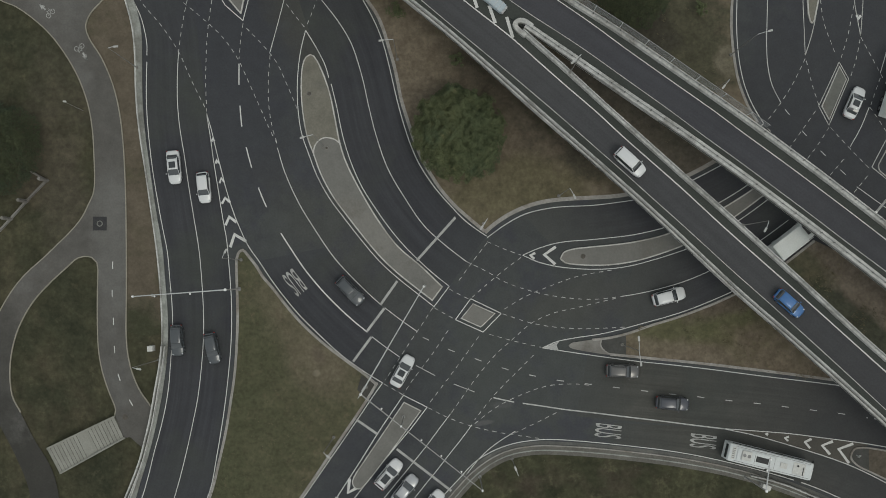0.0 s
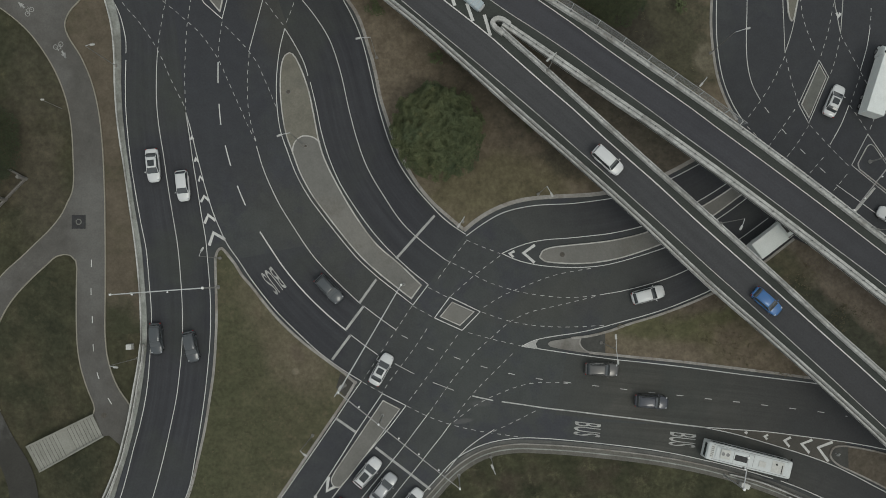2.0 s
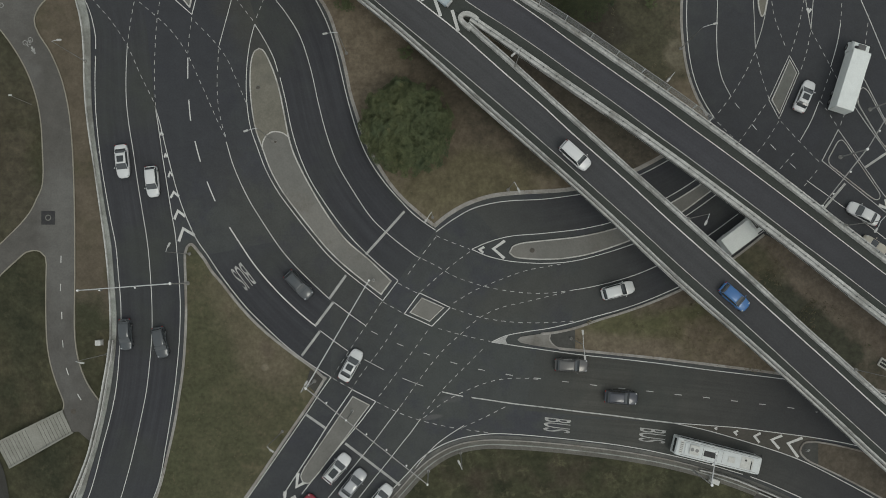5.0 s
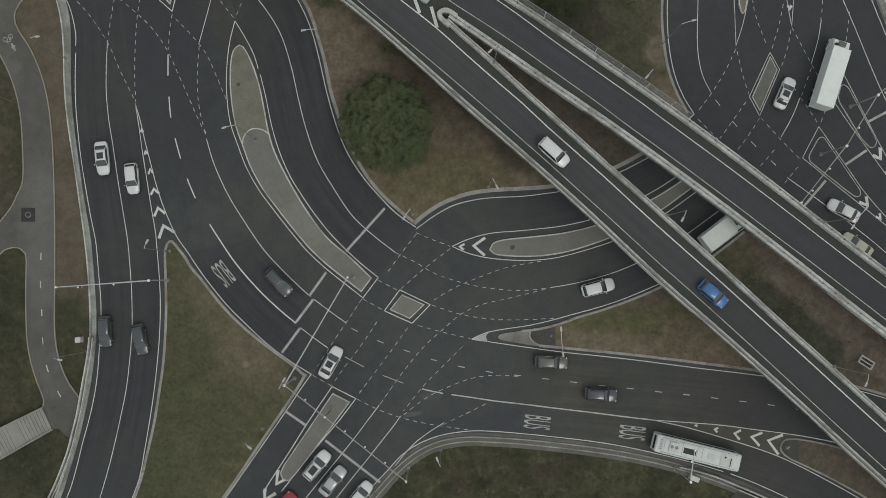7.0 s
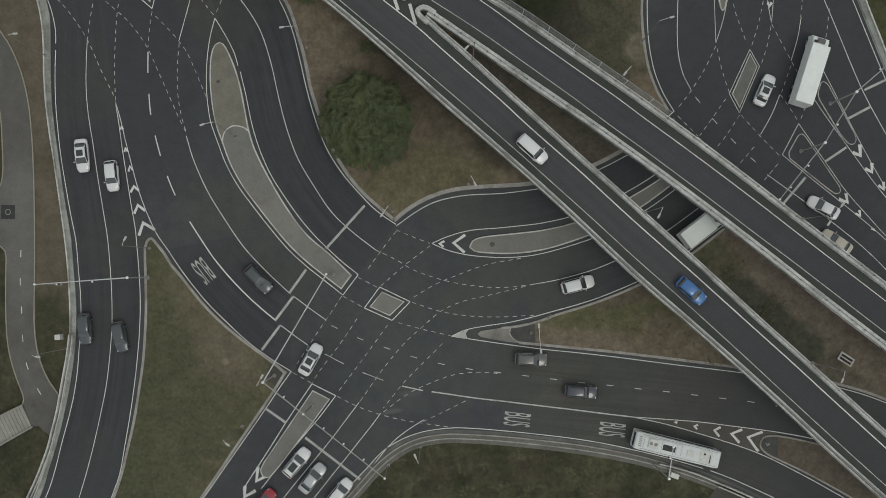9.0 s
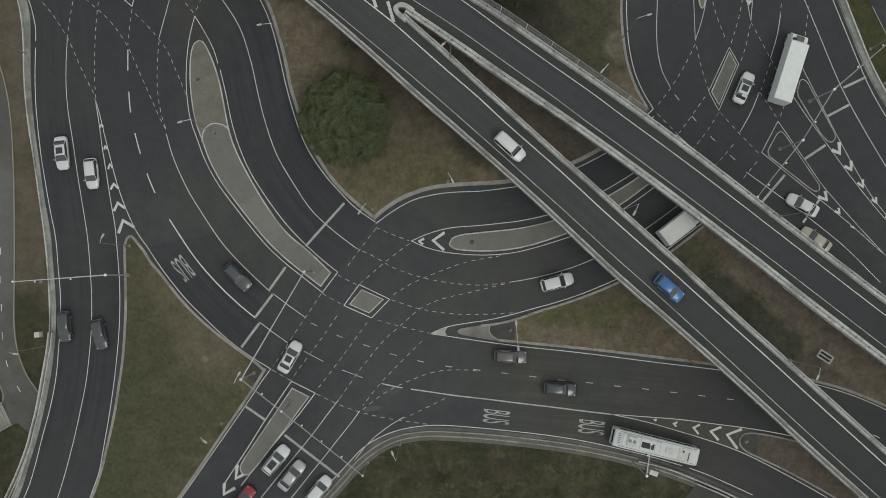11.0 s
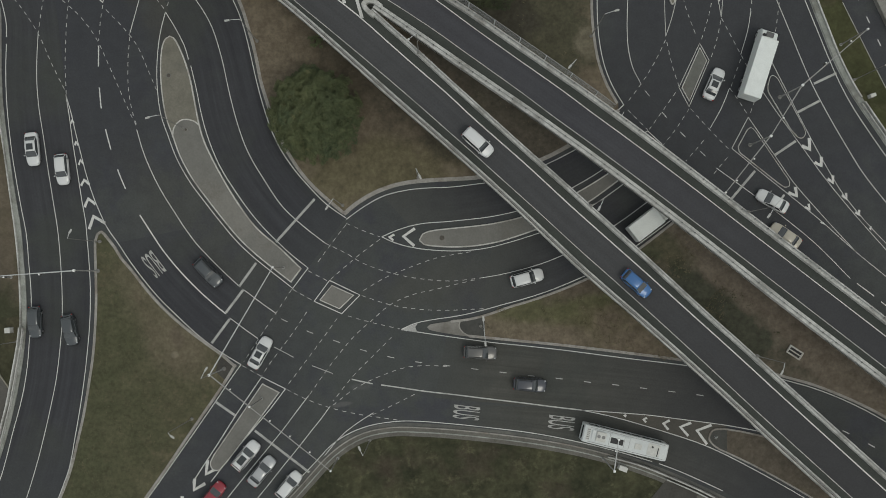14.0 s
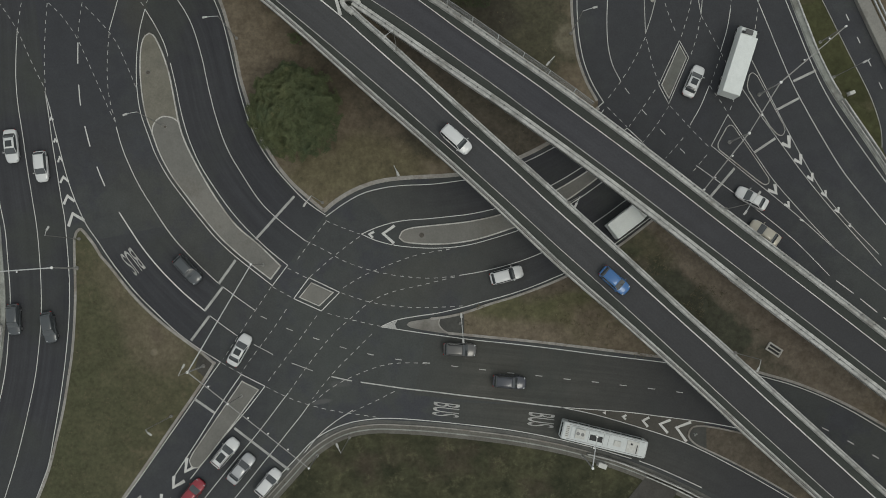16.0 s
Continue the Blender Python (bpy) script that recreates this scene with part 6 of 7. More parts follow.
# curved joint and covers on the long median
bm = bmesh.new()
sweep(bm, smooth(D_ARC, 0.15), [(-0.09, 0.1), (-0.09, 0.17), (0.09, 0.17), (0.09, 0.1)])
bmesh.ops.recalc_face_normals(bm, faces=bm.faces)
part("cross_kerb", bm, KERB_PALE, island_d, "curved concrete cross kerb")
bm = bmesh.new()
upper = [p for p in L["d_left"] if p.y > D_ARC[0][1]]
plate(bm, [*upper, *smooth(D_ARC, 0.2), *reversed([p for p in L["d_right"] if p.y > D_ARC[-1][1]][1:])], lambda x, y: 0.146)
part("tan_infill", bm, TAN, island_d, "tan coloured infill")


def cover(spot, r, rim, z=0.14, label="round dark iron cover set in the island paving"):
    ob = tagged(empty_at("manhole_cover", spot[0][0], spot[0][1], z), label, "manhole cover")
    bm = bmesh.new()
    tube(bm, (0, 0, 0), (0, 0, 0.014), r, r, 20)
    part("lid", bm, IRON, ob)
    bm = bmesh.new()
    sweep(bm, [Vector((r * 1.12 * math.cos(i * 0.3142), r * 1.12 * math.sin(i * 0.3142))) for i in range(21)], [(-0.04, 0), (-0.04, 0.018), (0.04, 0.018), (0.04, 0)])
    part("ring", bm, rim, ob)


bm = bmesh.new()
plate(bm, [Vector(p) for p in P_TIP_PAINT], lambda x, y: 0.014)
part("painted_tip", bm, STOP_PAINT, road, "worn white painted tip")
bm = bmesh.new()
plate(bm, [Vector(p) for p in TRI_CORNER], lambda x, y: 0.135)
part("worn_corner", bm, DAMP_PATH, verge_tri, "grey worn paving and rubble under the signal mast")
part("edge_line", painted("edge_line", smooth(LN_N_PATH), 0.1, 0.14), WORN, verge_n)
dashed(smooth(EAST_DASH, 0.4), 1.0, 2.6, 0.12)
cover(P_DOT_A, 0.28, INFILL)
cover(P_DOT_B, 0.34, INFILL)
cover(P_DOT_C, 0.2, CONCRETE)
cover(P_DOT_D, 0.3, IRON, z=0.26 + dip(*P_DOT_D[0]), label="round dark iron cover set in the asphalt path")

pit = tagged(empty_at("drain_pit", P_MANHOLE[0][0], P_MANHOLE[0][1], 0.25), "square dark drain pit cover with a round ring in the path", "drain cover")
bm = bmesh.new()
box(bm, (0, 0, 0.012), (1.95, 1.95, 0.03), 0, 0.01)
part("slab", bm, DARK, pit)
bm = bmesh.new()
sweep(bm, [Vector((0.36 * math.cos(i * 0.3142), 0.36 * math.sin(i * 0.3142))) for i in range(21)], [(-0.07, 0.02), (-0.07, 0.05), (0.07, 0.05), (0.07, 0.02)])
part("ring", bm, INFILL, pit)

drain = tagged(empty_at("drain_grate", P_DRAIN[0][0], P_DRAIN[0][1], 0.1, -33), "concrete kerb inlet with two dark slots in bare earth", "drain")
bm = bmesh.new()
for x, y, sx, sy in ((0, 0.52, 2.2, 0.2), (0, -0.52, 2.2, 0.2), (-1.0, 0, 0.2, 0.84), (1.0, 0, 0.2, 0.84), (0, 0, 1.8, 0.14)):
    box(bm, (x, y, 0.12), (sx, sy, 0.3), 0, 0.02)
part("frame", bm, KERB_PALE, drain)
bm = bmesh.new()
box(bm, (0, 0, 0.03), (1.9, 0.9, 0.04))
part("grate", bm, DARK, drain)

# ---- stairs from the upper to the lower path ----
top_a, top_b = (Vector((*p, 0.25)) for p in STAIR_TOP)
foot_a, foot_b = (Vector((*p, -2.2)) for p in STAIR_FOOT)
stairs = tagged(new("stairs"), "pale concrete outdoor stairs of two flights with a landing", "stairs", kind="structure")
runs = 20.4
shares = [i / runs for i in range(9)] + [9 / runs] + [(11.4 + i) / runs for i in range(9)]
ends = shares[1:] + [1.0]
for k, (s, e) in enumerate(zip(shares, ends)):
    z = 0.25 - 2.4 * (k + 0.5) / len(shares)
    bm = bmesh.new()
    p = [top_a.lerp(foot_a, s), top_b.lerp(foot_b, s), top_b.lerp(foot_b, e + 0.004), top_a.lerp(foot_a, e + 0.004)]
    hi = [bm.verts.new((v.x, v.y, z)) for v in p]
    lo = [bm.verts.new((v.x, v.y, z - 0.5)) for v in p]
    bm.faces.new(hi)
    for i in range(4):
        bm.faces.new((lo[i], lo[(i + 1) % 4], hi[(i + 1) % 4], hi[i]))
    bmesh.ops.recalc_face_normals(bm, faces=bm.faces)
    part("landing" if k == 9 else "step", bm, STEP, stairs)
    if k != 9:
        bm = bmesh.new()
        u = (foot_a - top_a).xy.normalized()
        q0, q1 = p[0].xy + u * 0.06, p[1].xy + u * 0.06
        sweep(bm, [q0, q1], [(-0.1, z - 0.002), (-0.1, z + 0.006), (0.1, z + 0.006), (0.1, z - 0.002)])
        part("nosing", bm, NOSING, stairs, "dark step nosing")
for a, b in ((top_a, foot_a), (top_b, foot_b)):
    bm = bmesh.new()
    n = Vector((-(b - a).y, (b - a).x, 0)).normalized() * 0.12
    for s, e in ((0, 0.44), (0.44, 0.56), (0.56, 1.0)):
        z0, z1 = 0.42 - 2.35 * s, 0.42 - 2.35 * e
        p, q = a.lerp(b, s), a.lerp(b, e)
        ring = [(p - n, z0), (p + n, z0), (q + n, z1), (q - n, z1)]
        hi = [bm.verts.new((v.x, v.y, z)) for v, z in ring]
        lo = [bm.verts.new((v.x, v.y, z - 1.6)) for v, z in ring]
        bm.faces.new(hi)
        for i in range(4):
            bm.faces.new((lo[i], lo[(i + 1) % 4], hi[(i + 1) % 4], hi[i]))
    bmesh.ops.recalc_face_normals(bm, faces=bm.faces)
    part("side_wall", bm, STEP, stairs, "low concrete side wall")

# ---- wall with posts on the western slope ----
wall_line, wall_back = smooth(WALL_LINE, 0.8), smooth(WALL_BACK, 0.8)
post_fence = tagged(new("garden_wall"), "low pale wall with upright posts above dark scrub", "wall")
for run in (wall_line, wall_back):
    bm = bmesh.new()
    sweep(bm, run, [(-0.12, -0.4), (-0.12, 0.5), (0.12, 0.5), (0.12, -0.4)], lambda x, y: 0.13 + dip(x, y))
    bmesh.ops.recalc_face_normals(bm, faces=bm.faces)
    part("rail_wall", bm, CONCRETE, post_fence)
for x, y in (WALL_LINE[1], WALL_LINE[2], WALL_LINE[4]):
    bm = bmesh.new()
    box(bm, (x, y, 1.45 + dip(x, y)), (0.4, 0.4, 2.8), 48, 0.03)
    part("post", bm, CONCRETE, post_fence)

# ---- safety fence on the northern bridge ----
fence_line = smooth(FENCE, 1.0)
fence = tagged(new("safety_fence"), "tall grey mesh safety fence on the bridge parapet", "fence")
bm = bmesh.new()
sweep(bm, fence_line, [(0.02, DECK_Z + 2.45), (0.02, DECK_Z + 2.52), (0.08, DECK_Z + 2.52), (0.08, DECK_Z + 2.45)])
bmesh.ops.recalc_face_normals(bm, faces=bm.faces)
part("top_rail", bm, RAIL, fence)
bm = bmesh.new()
sweep(bm, fence_line, [(0.0, DECK_Z + 0.65), (0.02, DECK_Z + 1.7), (0.05, DECK_Z + 2.45)], closed=False)
part("mesh_panel", bm, WIRE, fence, "fine grey wire mesh")
at = 0.3
while at < length(fence_line):
    p = along(fence_line, at, at + 0.1)[0]
    bm = bmesh.new()
    tube(bm, (p.x, p.y, DECK_Z + 0.3), (p.x, p.y, DECK_Z + 2.55), 0.06, 0.06, 6)
    part("post", bm, STEEL, fence)
    at += 4.05

# crash cushion at the parting of the bridges
cushion = tagged(empty_at("crash_cushion", P_CUSHION[0][0], P_CUSHION[0][1], DECK_Z, -40), "pale blue grey crash cushion on the bridge gore", "crash cushion")
bm = bmesh.new()
box(bm, (0, 0, 0.5), (3.2, 1.3, 0.9), 0, 0.08)
part("body", bm, CUSHION, cushion)
for x in (-1.1, -0.4, 0.3, 1.0):
    bm = bmesh.new()
    box(bm, (x, 0, 0.96), (0.08, 1.38, 0.04), 0, 0.01)
    part("strap", bm, STEEL, cushion)
bm = bmesh.new()
box(bm, (1.7, 0, 0.45), (0.22, 1.1, 0.7), 0, 0.05)
part("backplate", bm, STEEL, cushion)

# ---- lamps ----
LAMP_WORDS = "tall galvanised street lamp with a short outreach arm"


def street_lamp(base, heads, z0=0.1, high=10.8, double=False, label=LAMP_WORDS):
    """A tapered pole with its arm or two arms; heads: the arm's root and its tip on the plan, or the two tips."""
    x, y = base[0]
    ob = tagged(empty_at("street_lamp", x, y, z0), label, "street lamp", "street lamps")
    root = Vector((x, y))
    tips = [Vector(heads[0]), Vector(heads[1])] if double else [Vector(heads[1])]
    start = (tips[0] + tips[1]) / 2 if double else Vector(heads[0])
    bm = bmesh.new()
    tube(bm, (0, 0, 0), (0, 0, high - 0.4), 0.06, 0.035, 10)
    part("pole", bm, LAMP_POLE, ob)
    bm = bmesh.new()
    tube(bm, (0, 0, 0), (0, 0, 0.3), 0.24, 0.2, 12)
    part("base_plate", bm, CONCRETE, ob)
    for tip in tips:
        d = tip - start
        d = d if d.length > 0.4 else Vector((0.8, 0.4))
        bm = bmesh.new()
        tube(bm, (0, 0, high - 0.45), (d.x * 0.5, d.y * 0.5, high - 0.08), 0.045, 0.04, 8)
        tube(bm, (d.x * 0.5, d.y * 0.5, high - 0.08), (d.x * 0.8, d.y * 0.8, high), 0.04, 0.035, 8)
        part("arm", bm, STEEL, ob)
        bm = bmesh.new()
        u = d.normalized()
        box(bm, (d.x - u.x * 0.05, d.y - u.y * 0.05, high), (0.66, 0.26, 0.12), math.degrees(math.atan2(d.y, d.x)), 0.05)
        part("lantern", bm, LANTERN, ob)
    return ob


for base, heads in ((L_GORE, L_GORE_T), (L_EAST, L_EAST_T), (L_ISLAND, L_ISLAND_T), (L_NORTH, L_NORTH_T), (L_FOOT, L_FOOT_T), (L_BEND, L_BEND_T), (L_CORNER, L_CORNER_T), (L_SOUTH, L_SOUTH_T),
                    (L_NE, L_NE_T), (L_WALL, L_WALL_T), (L_WALLB, L_WALLB_T), (L_FENCE, L_FENCE_T)):
    street_lamp(base, heads)
street_lamp(G_CORNER, L_CNR_T, high=11.9, label="tall street lamp standing on the signal mast post")
street_lamp(L_DOUBLE, L_DOUBLE_T, double=True, label="tall street lamp with two opposite outreach arms")
for base, heads in ((L_DECK_A, L_DECK_A_T), (L_DECK_B, L_DECK_B_T), (L_DECK_C, L_DECK_C_T)):
    street_lamp(base, heads, DECK_Z + 0.6, 9.4, label="galvanised street lamp standing on the bridge parapet")
street_lamp(L_DECK_D, L_DECK_D_T, DECK_Z + 0.6, 9.4, double=True, label="two armed street lamp standing on the bridge parapet")

path_lamp = tagged(empty_at("path_lamp", *L_PATH[0], 0.15 + dip(*L_PATH[0])), "slim post top lamp beside the path", "street lamp")
bm = bmesh.new()
tube(bm, (0, 0, 0), (0, 0, 6.2), 0.045, 0.03, 8)
part("pole", bm, LAMP_POLE, path_lamp)
bm = bmesh.new()
box(bm, (0.15, 0, 6.25), (0.5, 0.24, 0.1), 0, 0.04)
part("lantern", bm, LANTERN, path_lamp)

# ---- signal gantries ----


def signal_mast(post, ends, heads=(), label="galvanised signal mast with long arms over the lanes", high=7.8, lean=1, bare=()):
    x, y = post[0]
    ob = tagged(empty_at("signal_mast", x, y, 0.1), label, "traffic signal", "signal masts")
    bm = bmesh.new()
    tube(bm, (0, 0, 0), (0, 0, high), 0.11, 0.08, 12)
    part("pole", bm, POLE, ob)
    bm = bmesh.new()
    tube(bm, (0, 0, 0), (0, 0, 0.2), 0.3, 0.26, 14)
    part("base_plate", bm, LAMP_POLE, ob)
    bm = bmesh.new()
    tube(bm, (0, 0, high - 0.05), (0, 0, high + 0.12), 0.2, 0.16, 12)
    part("cap", bm, WHITE, ob, "white pole cap")
    for end, count, paint in ends:
        d = Vector(end[0]) - Vector((x, y))
        bm = bmesh.new()
        tube(bm, (0, 0, high - 0.25), (d.x, d.y, high - 0.1), 0.085, 0.06, 10)
        part("arm", bm, paint, ob)
        bm = bmesh.new()
        tube(bm, (d.x, d.y, high - 0.25), (d.x, d.y, high + 0.1), 0.15, 0.13, 12)
        part("cap", bm, WHITE, ob, "white arm cap")
        u = d.normalized()
        side = Vector((-u.y, u.x)) * lean
        for i in [k for k in range(count) if k not in bare]:
            p = d * ((i + 1) / (count + (1.1 if count > 2 else 0.6))) + side * 0.2
            bm = bmesh.new()
            box(bm, (p.x, p.y, high - 0.62), (0.22, 0.2, 0.7), math.degrees(math.atan2(u.y, u.x)), 0.03)
            head = part("signal_head", bm, POST, ob, "dark signal head")
            bm = bmesh.new()
            tube(bm, (p.x, p.y, high - 0.24), (p.x, p.y, high - 0.12), 0.12, 0.1, 10)
            part("head_cap", bm, WHITE, head, "white cap")
    return ob


signal_mast(G_WEST, [(G_WEST_END, 2, STEEL)])
signal_mast(G_CORNER, [(G_CORNER_A, 0, STEEL), (G_CORNER_B, 5, POLE)], bare=(1,))
signal_mast(G_EAST_A, [(G_EAST_END, 2, POLE)])
signal_mast(G_EAST_B, [(G_EAST_FAR, 2, POLE), (G_EAST_A, 1, POLE)])
for end in (G_EAST_FAR, G_CORNER_A, G_CORNER_B, G_WEST_END, G_QUEUE):
    far_post = tagged(empty_at("signal_post", end[0][0], end[0][1], 0.0), "slim galvanised post carrying a signal arm", "traffic signal", "signal masts")
    bm = bmesh.new()
    tube(bm, (0, 0, 0), (0, 0, 7.6), 0.1, 0.07, 10)
    part("pole", bm, LAMP_POLE, far_post)
    bm = bmesh.new()
    tube(bm, (0, 0, 0), (0, 0, 0.25), 0.24, 0.22, 12)
    part("base_plate", bm, POLE, far_post)
    if end is G_QUEUE:
        bm = bmesh.new()
        tube(bm, (0, 0, 7.5), (0, 0, 7.92), 0.15, 0.13, 12)
        part("cap", bm, WHITE, far_post, "white post cap")
signal_mast(G_SOUTH_P, [(G_SOUTH_END, 1, STEEL)], label="galvanised mast with a short arm and camera")


def cabinet(spot, turn, size):
    ob = tagged(empty_at("control_cabinet", spot[0][0], spot[0][1], 0.12, turn), "small off white roadside control cabinet on grass", "cabinet")
    bm = bmesh.new()
    box(bm, (0, 0, size[2] / 2 + 0.08), size, 0, 0.03)
    part("body", bm, CABINET, ob)
    bm = bmesh.new()
    box(bm, (0, 0, size[2] + 0.1), (size[0] + 0.08, size[1] + 0.08, 0.05), 0, 0.02)
    part("lid", bm, CABINET, ob)
    bm = bmesh.new()
    box(bm, (0, 0, 0.04), (size[0] + 0.2, size[1] + 0.2, 0.08), 0, 0.01)
    part("plinth", bm, CONCRETE, ob)


cabinet(P_CABINET, 3, (0.66, 0.66, 0.95))
cabinet(P_CABINET_B, 20, (0.7, 0.4, 0.8))
cabinet(P_CABINET_C, -20, (1.1, 0.6, 1.0))

# small marker on the tip of the southern verge
marker = tagged(empty_at("marker_post", P_NOSE[0][0], P_NOSE[0][1], 0.14, 40), "small pale keep side marker post on the tip", "marker post")
bm = bmesh.new()
tube(bm, (0, 0, 0), (0, 0, 0.9), 0.05, 0.05, 8)
part("post", bm, STEEL, marker)
bm = bmesh.new()
box(bm, (0, 0, 0.85), (0.5, 0.06, 0.5), 0, 0.02)
part("plate", bm, CABINET, marker)

# ---- eastern barrier ----
barrier_line = smooth(BARRIER, 1.0)
barrier = tagged(new("barrier_east"), "broad pale concrete barrier with steel rails", "barrier", kind="structure")
bm = bmesh.new()
sweep(bm, barrier_line, [(0.0, -0.1), (0.0, 0.75), (0.08, 0.8), (1.75, 0.8), (1.8, 0.7), (1.8, -0.1)])
bmesh.ops.recalc_face_normals(bm, faces=bm.faces)
part("wall", bm, CONCRETE, barrier)
for s in (2.3, 2.9):
    bm = bmesh.new()
    sweep(bm, shifted(barrier_line, s), [(-0.08, 0.5), (-0.08, 0.75), (0.08, 0.75), (0.08, 0.5)])
    bmesh.ops.recalc_face_normals(bm, faces=bm.faces)
    part("rail", bm, STEEL, barrier)
bm = bmesh.new()
plate(bm, [*shifted(barrier_line, 1.7), *reversed(shifted(barrier_line, 20.0))], lambda x, y: 0.12)
tagged(link("verge_beyond", bm, BARE), "bare brown ground behind the barrier", "verge", kind="structure")

# ---- trees and scrub ----


def leaf_clumps(bm, centres, per, spread, size, rng):
    for c in centres:
        for _ in range(per):
            v = Vector((rng.gauss(0, 1), rng.gauss(0, 1), rng.gauss(0, 0.8)))
            p = c + v.normalized() * spread * rng.uniform(0.45, 1.0)
            q = Euler((rng.uniform(-0.45, 0.45), rng.uniform(-0.45, 0.45), rng.uniform(0, 6.28))).to_matrix()
            s = size * rng.uniform(0.6, 1.3)
            ring = [p + q @ Vector(k) * s for k in ((-0.5, 0, 0), (-0.1, -0.32, 0.05), (0.55, 0, -0.04), (-0.1, 0.32, 0.05))]
            bm.faces.new([bm.verts.new(k) for k in ring])


def tree(spot, radius, height, seed, label, leaves=30000, z0=0.1, leaf=LEAF, leaf_size=0.19):
    rng = random.Random(seed)
    ob = tagged(empty_at("tree", spot[0][0], spot[0][1], z0), label, "tree", "trees")
    bm = bmesh.new()
    fork = height * 0.3
    tube(bm, (0, 0, -0.2), (0.1, 0.05, fork), 0.34, 0.24, 10)
    for i in range(8):
        a = i * 0.785 + rng.uniform(-0.3, 0.3)
        e = Vector((math.cos(a) * radius * 0.6, math.sin(a) * radius * 0.6, height * rng.uniform(0.55, 0.8)))
        m = Vector((e.x * 0.4, e.y * 0.4, (fork + e.z) * 0.5))
        tube(bm, (0.1, 0.05, fork - 0.1), m, 0.17, 0.11, 7)
        tube(bm, m, e, 0.11, 0.04, 6)
        for _ in range(2):
            tube(bm, m.lerp(e, 0.5), m.lerp(e, 0.5) + Vector((rng.uniform(-1.4, 1.4), rng.uniform(-1.4, 1.4), rng.uniform(0.5, 1.5))), 0.06, 0.02, 5)
    part("trunk", bm, BARK, ob)
    bulge = [(rng.uniform(0, 6.28), rng.uniform(-0.03, 0.03)) for _ in range(7)]

    def crown_top(a, r):
        """Height of the crown's skin at an angle and a share of its radius, with boughs that stand out from one another."""
        x, y = math.cos(a) * r * radius, math.sin(a) * r * radius
        boughs = noise.noise(Vector((x * 0.5 + seed, y * 0.5, 0))) + 0.8 * noise.noise(Vector((x * 1.25, y * 1.25, seed)))
        return height * (0.3 + 0.62 * math.sqrt(max(0.0, 1.02 - r * r))) + boughs * 1.3

    bm = bmesh.new()
    for _ in range(leaves):
        a, r = rng.uniform(0, 6.28), math.sqrt(rng.uniform(0, 1.2))
        if r > 0.88:  # a ragged fringe of single sprays
            spray = noise.noise(Vector((math.cos(a) * r * 5.5 + seed, math.sin(a) * r * 5.5, 2.0)))
            if spray * 0.9 < (r - 0.99) * 3.4 + rng.uniform(-0.4, 0.4):
                continue
        lob = radius * (1 + sum(w * math.cos((k + 2) * a + p) for k, (p, w) in enumerate(bulge)))
        p = Vector((math.cos(a) * r * lob, math.sin(a) * r * lob, crown_top(a, min(r, 1.0)) - abs(rng.gauss(0, 0.45))))
        q = Euler((rng.uniform(-0.5, 0.5), rng.uniform(-0.5, 0.5), rng.uniform(0, 6.28))).to_matrix()
        s = leaf_size * rng.uniform(0.6, 1.4)
        bm.faces.new([bm.verts.new(p + q @ Vector(k) * s) for k in ((-0.5, 0, 0), (-0.1, -0.32, 0.05), (0.55, 0, -0.04), (-0.1, 0.32, 0.05))])
    part("crown", bm, leaf, ob, "dense dull olive green foliage")
    return ob


tree(P_TREE, 6.2, 7.6, 4, "broad round olive green tree beside the bridge", 95000, leaf=CROWN, leaf_size=0.16)
tree(P_TREE_WEST, 6.0, 6.5, 11, "dark green tree on the western slope", 34000, -0.3, LEAF_DARK)
tree(P_TREE_TOP, 5.2, 7.5, 17, "dark green tree behind the safety fence", 28000, leaf=LEAF_DARK)


def shrub(spot, radius, height, seed, label="low dark green shrub on bare earth", clumps=16):
    rng = random.Random(seed)
    ob = tagged(empty_at("shrub", spot[0], spot[1], 0.05), label, "shrub", "shrubs")
    bm = bmesh.new()
    for _ in range(5):
        tube(bm, (0, 0, 0), (rng.uniform(-0.5, 0.5) * radius, rng.uniform(-0.5, 0.5) * radius, height * 0.7), 0.03, 0.01, 5)
    part("stem", bm, BARK, ob)
    bm = bmesh.new()
    centres = [Vector((rng.gauss(0, 0.45) * radius, rng.gauss(0, 0.45) * radius, rng.uniform(0.35, 0.9) * height)) for _ in range(clumps)]
    leaf_clumps(bm, centres, 26, radius * 0.3, 0.22, rng)
    part("foliage", bm, LEAF, ob)


shrub(P_SHRUB_A[0], 0.9, 0.9, 3)
shrub(P_SHRUB_B[0], 1.6, 1.2, 5)
shrub(P_SHRUB_C[0], 1.0, 2.0, 6)


